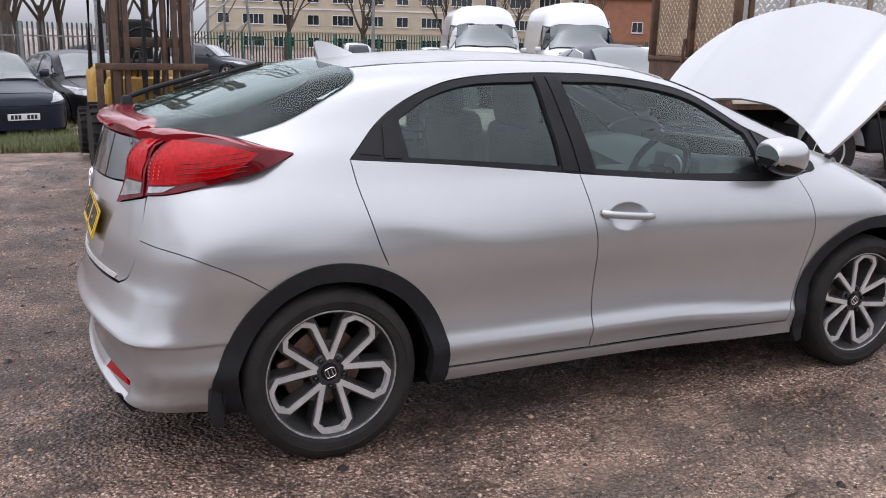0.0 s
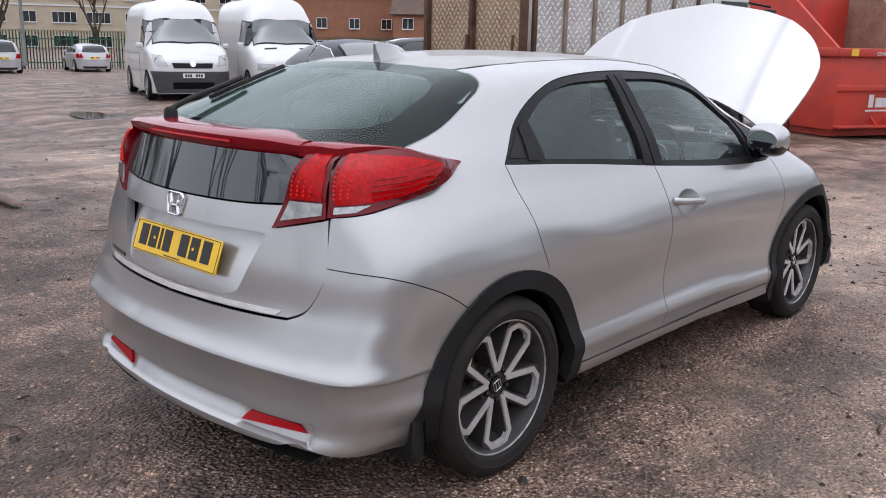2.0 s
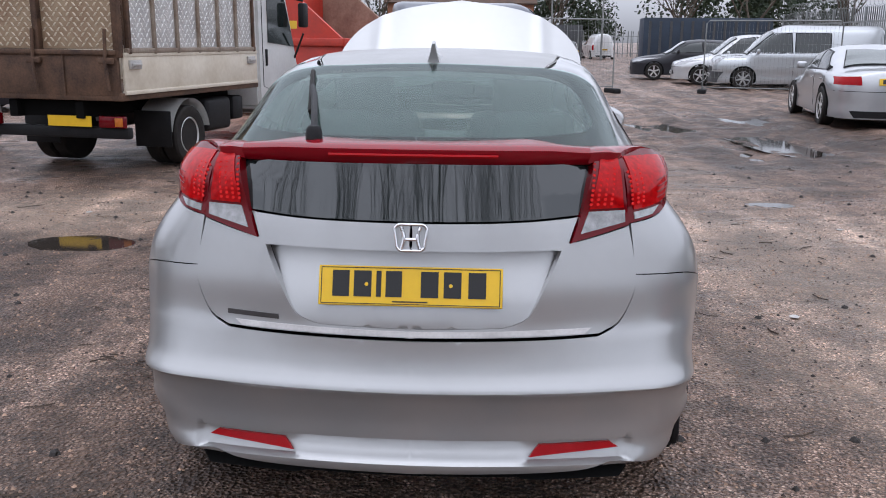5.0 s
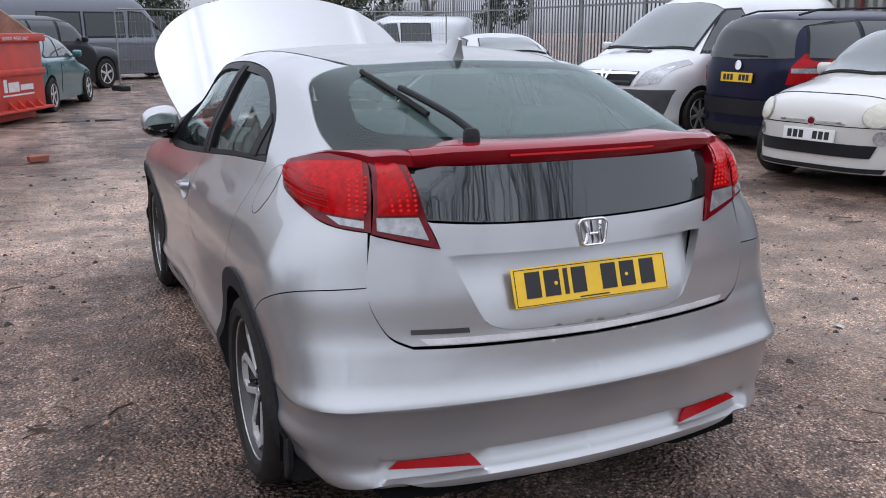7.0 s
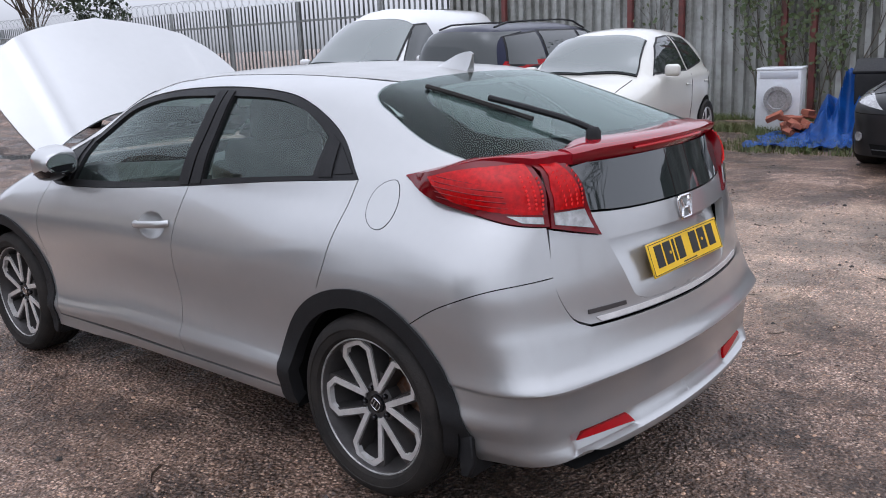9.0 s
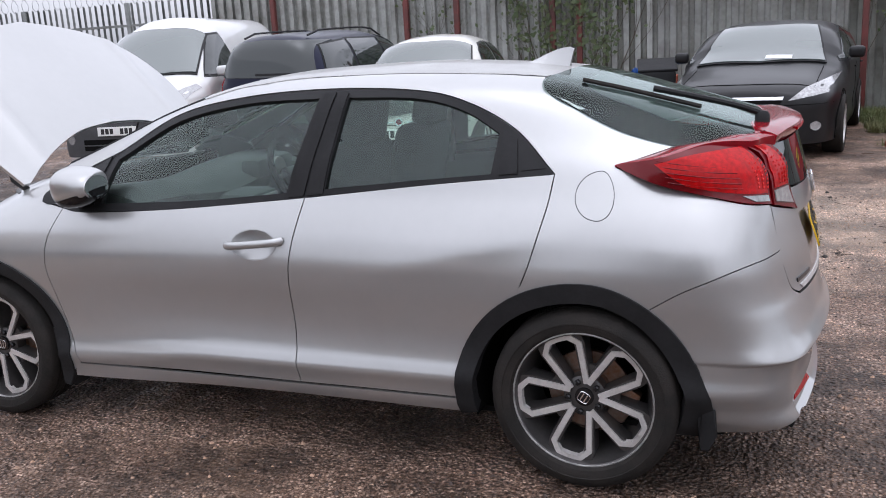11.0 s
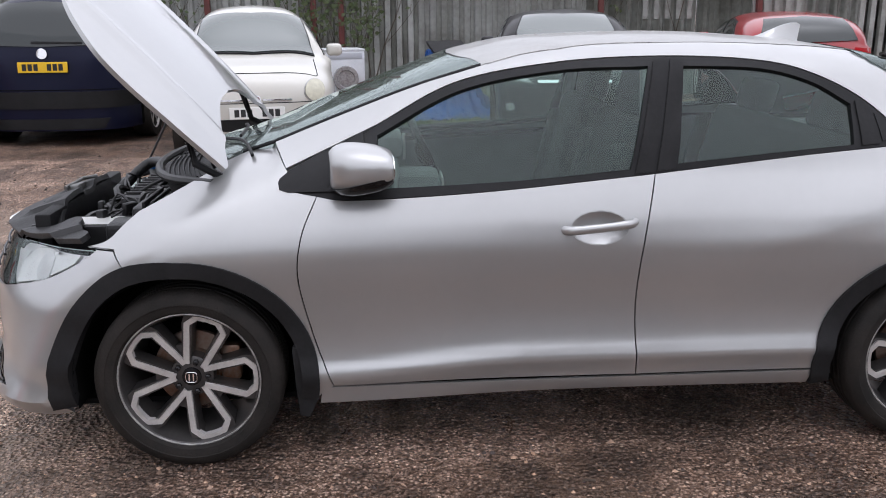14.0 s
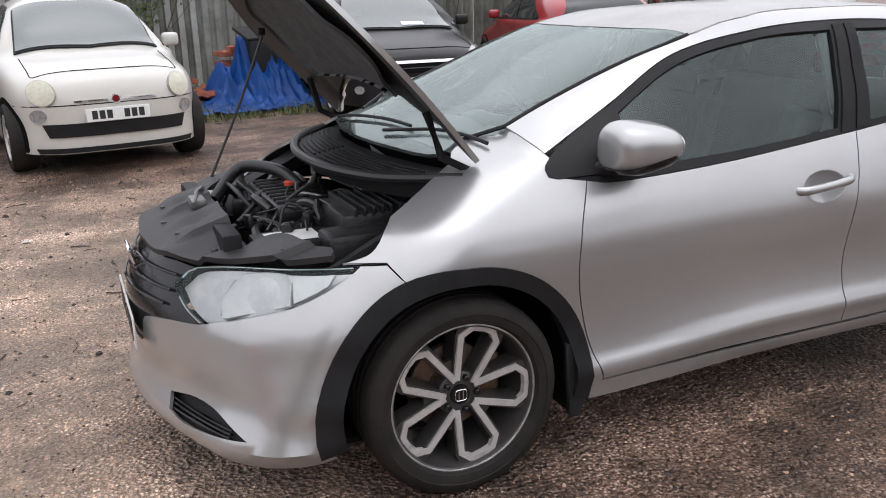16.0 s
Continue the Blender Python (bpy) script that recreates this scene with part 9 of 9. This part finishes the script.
for k in range(1500):
    pts, _ = rng.choice(runs)
    p = rng.choice(pts) + Vector((rng.uniform(-0.16, 0.02), rng.uniform(-0.16, 0.16), rng.uniform(-0.14, 0.14)))
    if not (1.5 < p.y < 3.8) and rng.random() < 0.85:
        continue
    s = rng.uniform(0.02, 0.05)
    a, t = rng.uniform(0, 6.3), rng.uniform(-0.6, 0.6)
    i = len(vs)
    for q in ((0, -1), (0.7, -0.1), (0, 1.1), (-0.7, -0.1)):
        vs.append((p.x - 0.5 * s * (q[0] * math.sin(t)), p.y + s * (q[0] * math.cos(a) - q[1] * math.sin(a)), p.z + s * (q[0] * math.sin(a) + q[1] * math.cos(a))))
    fs.append((i, i + 1, i + 2, i + 3))
me = bpy.data.meshes.new("leaves")
me.from_pydata(vs, [], fs)
me.materials.append(LEAF)
o = tagged(new("leaves", me), kind="stuff")
o.parent = climber

# trees round the yard
spots = [(-54, 8, 9, 31), (-53, 14, 8, 32), (-55, 20, 9, 33), (-53, 25, 8.5, 34), (-54, 31, 8, 35), (-50, 4, 9, 45), (-52, 36, 8, 46), (-42, -2, 11, 36), (-38, -7, 12, 37), (-45, -12, 13, 38),
         (-14, 44, 8, 39), (-9, 70, 9, 40), (6, 86, 10, 41), (13, 60, 8, 42), (14.5, 34, 7, 43), (13.5, 45, 7, 44),
         (-9, -17, 11, 51), (-4, -19, 12, 52), (1, -18, 12, 53), (6, -18, 11, 54), (-14, -15, 12, 55), (-18, -9, 12, 56), (-21, -4, 11, 57), (10, -20, 11, 58), (-16, -3, 9, 59), (-60, -2, 11, 61), (-58, -9, 12, 62), (-64, 5, 11, 63), (-56, -15, 12, 64), (-50, -6, 10, 65), (-68, 0, 13, 66)]
grown = [bare_tree((x, y), h, s, 4) for x, y, h, s in spots]
# woods to the west
rng = random.Random(19)
for i in range(12):
    at = (-62 - 3.2 * (i % 3) + rng.uniform(-1, 1), -22 + 2.9 * i)
    copy_thing(grown[7 + i % 3], pose(at[0], at[1], level(*at) - 0.3, 0, 0, rng.uniform(0, 360)))

# dark evergreens far to the north
NEEDLE = material("evergreen_leaf", (0.018, 0.032, 0.014), 0.7, second=(0.035, 0.05, 0.02), scale=0.8)
def evergreen(at, h, w, seed):
    rng = random.Random(seed)
    root = thing("evergreen_tree", "dark evergreen tree on the horizon", "tree", "evergreens")
    me = limb_mesh([([Vector((0, 0, 0)), Vector((0, 0, h * 0.5)), Vector((0, 0, h * 0.95))], [h * 0.02, h * 0.014, 0.02])], 7)
    me.materials.append(TWIG)
    o = new("trunk", me)
    o.parent = root
    vs, fs = [], []
    lumps = [(rng.uniform(-0.5, 0.5) * w, rng.uniform(-0.5, 0.5) * w, h * rng.uniform(0.25, 0.9), rng.uniform(0.12, 0.28) * w) for _ in range(26)]
    for k in range(2600):
        lx, ly, lz, lr = rng.choice(lumps)
        v = Vector((rng.gauss(0, 1), rng.gauss(0, 1), rng.gauss(0, 0.8))).normalized() * lr * rng.uniform(0.6, 1.15)
        p = Vector((lx, ly, lz)) + v
        s = h * rng.uniform(0.012, 0.03)
        a = Vector((rng.uniform(-1, 1), rng.uniform(-1, 1), rng.uniform(-1, 1))).normalized() * s
        b = a.cross(Vector((rng.uniform(-1, 1), rng.uniform(-1, 1), rng.uniform(-1, 1)))).normalized() * s * 0.7
        i = len(vs)
        vs += [tuple(p - a), tuple(p + b), tuple(p + a), tuple(p - b)]
        fs.append((i, i + 1, i + 2, i + 3))
    me = bpy.data.meshes.new("crown")
    me.from_pydata(vs, [], fs)
    me.materials.append(NEEDLE)
    o = new("crown", me)
    o.parent = root
    root.matrix_world = pose(at[0], at[1], 0)
for i in range(9):
    evergreen((-8 + i * 6.5 + (i % 3) * 1.5, 92 + (i % 4) * 5), 7.5 + (i % 3) * 1.6, 6.5, 70 + i)

# ---- buildings ----
STUCCO = material("cream_render", (0.52, 0.45, 0.33), 0.9, vary=0.18, scale=0.6, bump=0.1)
BRICKWALL = material("orange_brickwork", (0.33, 0.15, 0.085), 0.9, second=(0.24, 0.12, 0.075), scale=1.5, bump=0.3, bump_scale=14)
TILES = material("brown_roof_tiles", (0.12, 0.075, 0.05), 0.85, second=(0.07, 0.05, 0.04), scale=1.2, bump=0.4, bump_scale=8)
FRAMEW = material("white_window_frame", (0.7, 0.7, 0.7), 0.4, vary=0.08)


def window(parent, x, z, w, h, y=0.0, panes=2):
    f = part("window", join(box((w, 0.10, 0.07), (x, y - 0.02, z + h / 2)), box((w, 0.10, 0.07), (x, y - 0.02, z - h / 2)), box((0.07, 0.10, h), (x - w / 2, y - 0.02, z)), box((0.07, 0.10, h), (x + w / 2, y - 0.02, z)), *[box((0.05, 0.09, h), (x - w / 2 + w * i / panes, y - 0.02, z)) for i in range(1, panes)], box((w + 0.15, 0.18, 0.06), (x, y - 0.06, z - h / 2 - 0.06))), FRAMEW, parent, smooth=False)
    for i in range(panes):
        part("pane", box((w / panes - 0.06, 0.03, h - 0.1), (x - w / 2 + w * (i + 0.5) / panes, y + 0.02, z)), FAR_GLASS, f, smooth=False)


flats = thing("apartment_block", "cream rendered three-storey block of flats with white windows", "building")
FLW, FLH = 62, 10.5
part("wall", box((FLW, 10, FLH), (0, 5.06, FLH / 2)), STUCCO, flats)
part("roof", box((FLW + 1, 11, 0.4), (0, 5, FLH + 0.2)), GREYB, flats)
for st in range(3):
    for i in range(15):
        x = -FLW / 2 + 2.4 + i * 4.1
        window(flats, x, 1.9 + st * 3.0, 2.9 if i % 3 else 1.6, 1.35, 0, 4 if i % 3 else 2)
    part("string_course", box((FLW, 0.12, 0.18), (0, 0, 3.35 + st * 3.0)), FRAMEW if st == 1 else STUCCO, flats)
flats.matrix_world = pose(-112, 50, -1.6, 0, 0, 68)


def house(at, heading, w, h, seed, label):
    root = thing("brick_house", label, "house", "brick houses")
    dep = 8
    bm = bmesh.new()
    base = [bm.verts.new(p) for p in ((-w / 2, 0.05, 0), (w / 2, 0.05, 0), (w / 2, dep, 0), (-w / 2, dep, 0))]
    up = [bm.verts.new(p) for p in ((-w / 2, 0.05, h), (w / 2, 0.05, h), (w / 2, dep, h), (-w / 2, dep, h))]
    ridge = [bm.verts.new((-w / 2, dep / 2, h + 2.4)), bm.verts.new((w / 2, dep / 2, h + 2.4))]
    for i in range(4):
        bm.faces.new([base[i], base[(i + 1) % 4], up[(i + 1) % 4], up[i]])
    bm.faces.new([up[1], up[2], ridge[1]])
    bm.faces.new([up[3], up[0], ridge[0]])
    part("wall", bm, BRICKWALL, root, smooth=False)
    for s in (-1, 1):
        p = prism([(-w / 2 - 0.3, 0), (w / 2 + 0.3, 0), (w / 2 + 0.3, 4.95), (-w / 2 - 0.3, 4.95)], 0.14, 0, pose(0, dep / 2 + s * 4.35, h - 0.2, 31.5 if s < 0 else -31.5, 0, 0) if s < 0 else pose(0, dep / 2 + 4.35, h - 0.2, 31.5, 0, 180) )
        part("roof", p, TILES, root, smooth=False)
    part("chimney", box((0.9, 0.6, 1.5), (w * 0.25, dep / 2, h + 2.7)), BRICKWALL, root)
    n = max(2, int(w / 3.2))
    for st in range(2):
        for i in range(n):
            window(root, -w / 2 + w * (i + 0.5) / n, 1.5 + st * 2.6, 1.2, 1.15, 0, 2)
    part("gutter", box((w + 0.5, 0.12, 0.12), (0, -0.12, h - 0.1)), FRAMEW, root)
    root.matrix_world = pose(at[0], at[1], -1.0 if at[0] < -30 else 0, 0, 0, heading)


house((-80, 66), 52, 19, 7.4, 1, "orange brick house with white windows and a tiled roof")
house((-62, 74), 40, 20, 5.2, 2, "orange brick house behind the green fence")
house((-42, 80), 27, 20, 5.2, 3, "brick terrace house beyond the green fence")
house((-22, 78), 14, 18, 5.4, 4, "distant brick terrace with white windows")
house((-3, 84), 4, 14, 5.0, 5, "distant brick house beyond the track")
cabin = thing("site_cabin", "dark grey steel site cabin at the far end", "cabin")
part("wall", box((7, 2.6, 2.6), (0, 0, 1.3), 0.03), GREYB, cabin)
for i in range(9):
    part("rib", box((0.06, 0.06, 2.5), (-3.2 + i * 0.8, -1.32, 1.3)), GALV, cabin)
cabin.matrix_world = pose(3.2, 64, 0, 0, 0, -4)
store = thing("storage_container", "dark blue storage container behind the silver van", "container")
part("wall", box((6, 2.4, 2.6), (0, 0, 1.3), 0.03), material("dark_blue_steel", (0.02, 0.035, 0.06), 0.6, vary=0.3, scale=2), store)
for i in range(12):
    part("rib", box((0.12, 0.05, 2.3), (-2.7 + i * 0.5, -1.21, 1.3)), GREYB, store)
store.matrix_world = pose(10.5, 42, 0, 0, 0, -4)
for at, h in (((-37, 14), 8), ((5.2, 76), 8), ((8.4, 66), 7), ((-33, 23), 8)):
    lampp = thing("street_lamp", "slim grey street lamp post", "street lamp", "street lamps")
    part("post", tube([(0, 0, 0), (0, 0, h * 0.5), (0, 0, h)], 0.07, 8, radii=[0.09, 0.07, 0.05]), GALV, lampp)
    part("arm", tube([(0, 0, h), (0.3, 0, h + 0.15), (0.9, 0, h + 0.2)], 0.035, 6), GALV, lampp)
    part("lantern", box((0.5, 0.2, 0.1), (1.1, 0, h + 0.2), 0.03), GREYB, lampp)
    lampp.matrix_world = pose(at[0], at[1], 0, 0, 0, 40)
pylon = thing("lattice_pylon", "grey steel lattice pylon beyond the trees", "pylon")
for sx, sy in ((-1, -1), (1, -1), (1, 1), (-1, 1)):
    part("leg", tube([(sx * 1.6, sy * 1.6, 0), (sx * 0.4, sy * 0.4, 18)], 0.09, 5), GALV, pylon)
for i in range(8):
    z0, z1 = i * 2.2, i * 2.2 + 2.2
    a, b = 1.6 - 1.2 * z0 / 18, 1.6 - 1.2 * z1 / 18
    for s in (-1, 1):
        part("brace", tube([(-a, s * a, z0), (b, s * b, z1)], 0.05, 4), GALV, pylon)
        part("brace", tube([(s * a, -a, z0), (s * b, b, z1)], 0.05, 4), GALV, pylon)
pylon.matrix_world = pose(-55, 10, 0, 0, 0, 20)
rng = random.Random(77)
scrap = material("litter_paper", (0.6, 0.58, 0.55), 0.7, vary=0.3, scale=30)
for at in ((2.2, 0.3), (1.9, 1.6), (3.0, 3.9), (-3.2, 4.1)):
    pts = [(rng.uniform(-0.05, 0.05), rng.uniform(-0.05, 0.05)) for _ in range(3)]
    b = bmesh.new()
    bmesh.ops.create_icosphere(b, subdivisions=1, radius=0.03)
    for v in b.verts:
        v.co = Vector((v.co.x * rng.uniform(0.6, 1.4), v.co.y * rng.uniform(0.6, 1.4), v.co.z * 0.25))
    o = tagged(part("litter_scrap", b, scrap), "crumpled scrap of pale litter on the gravel", "litter", "litter")
    o.matrix_world = pose(at[0], at[1], relief(*at) + 0.008)
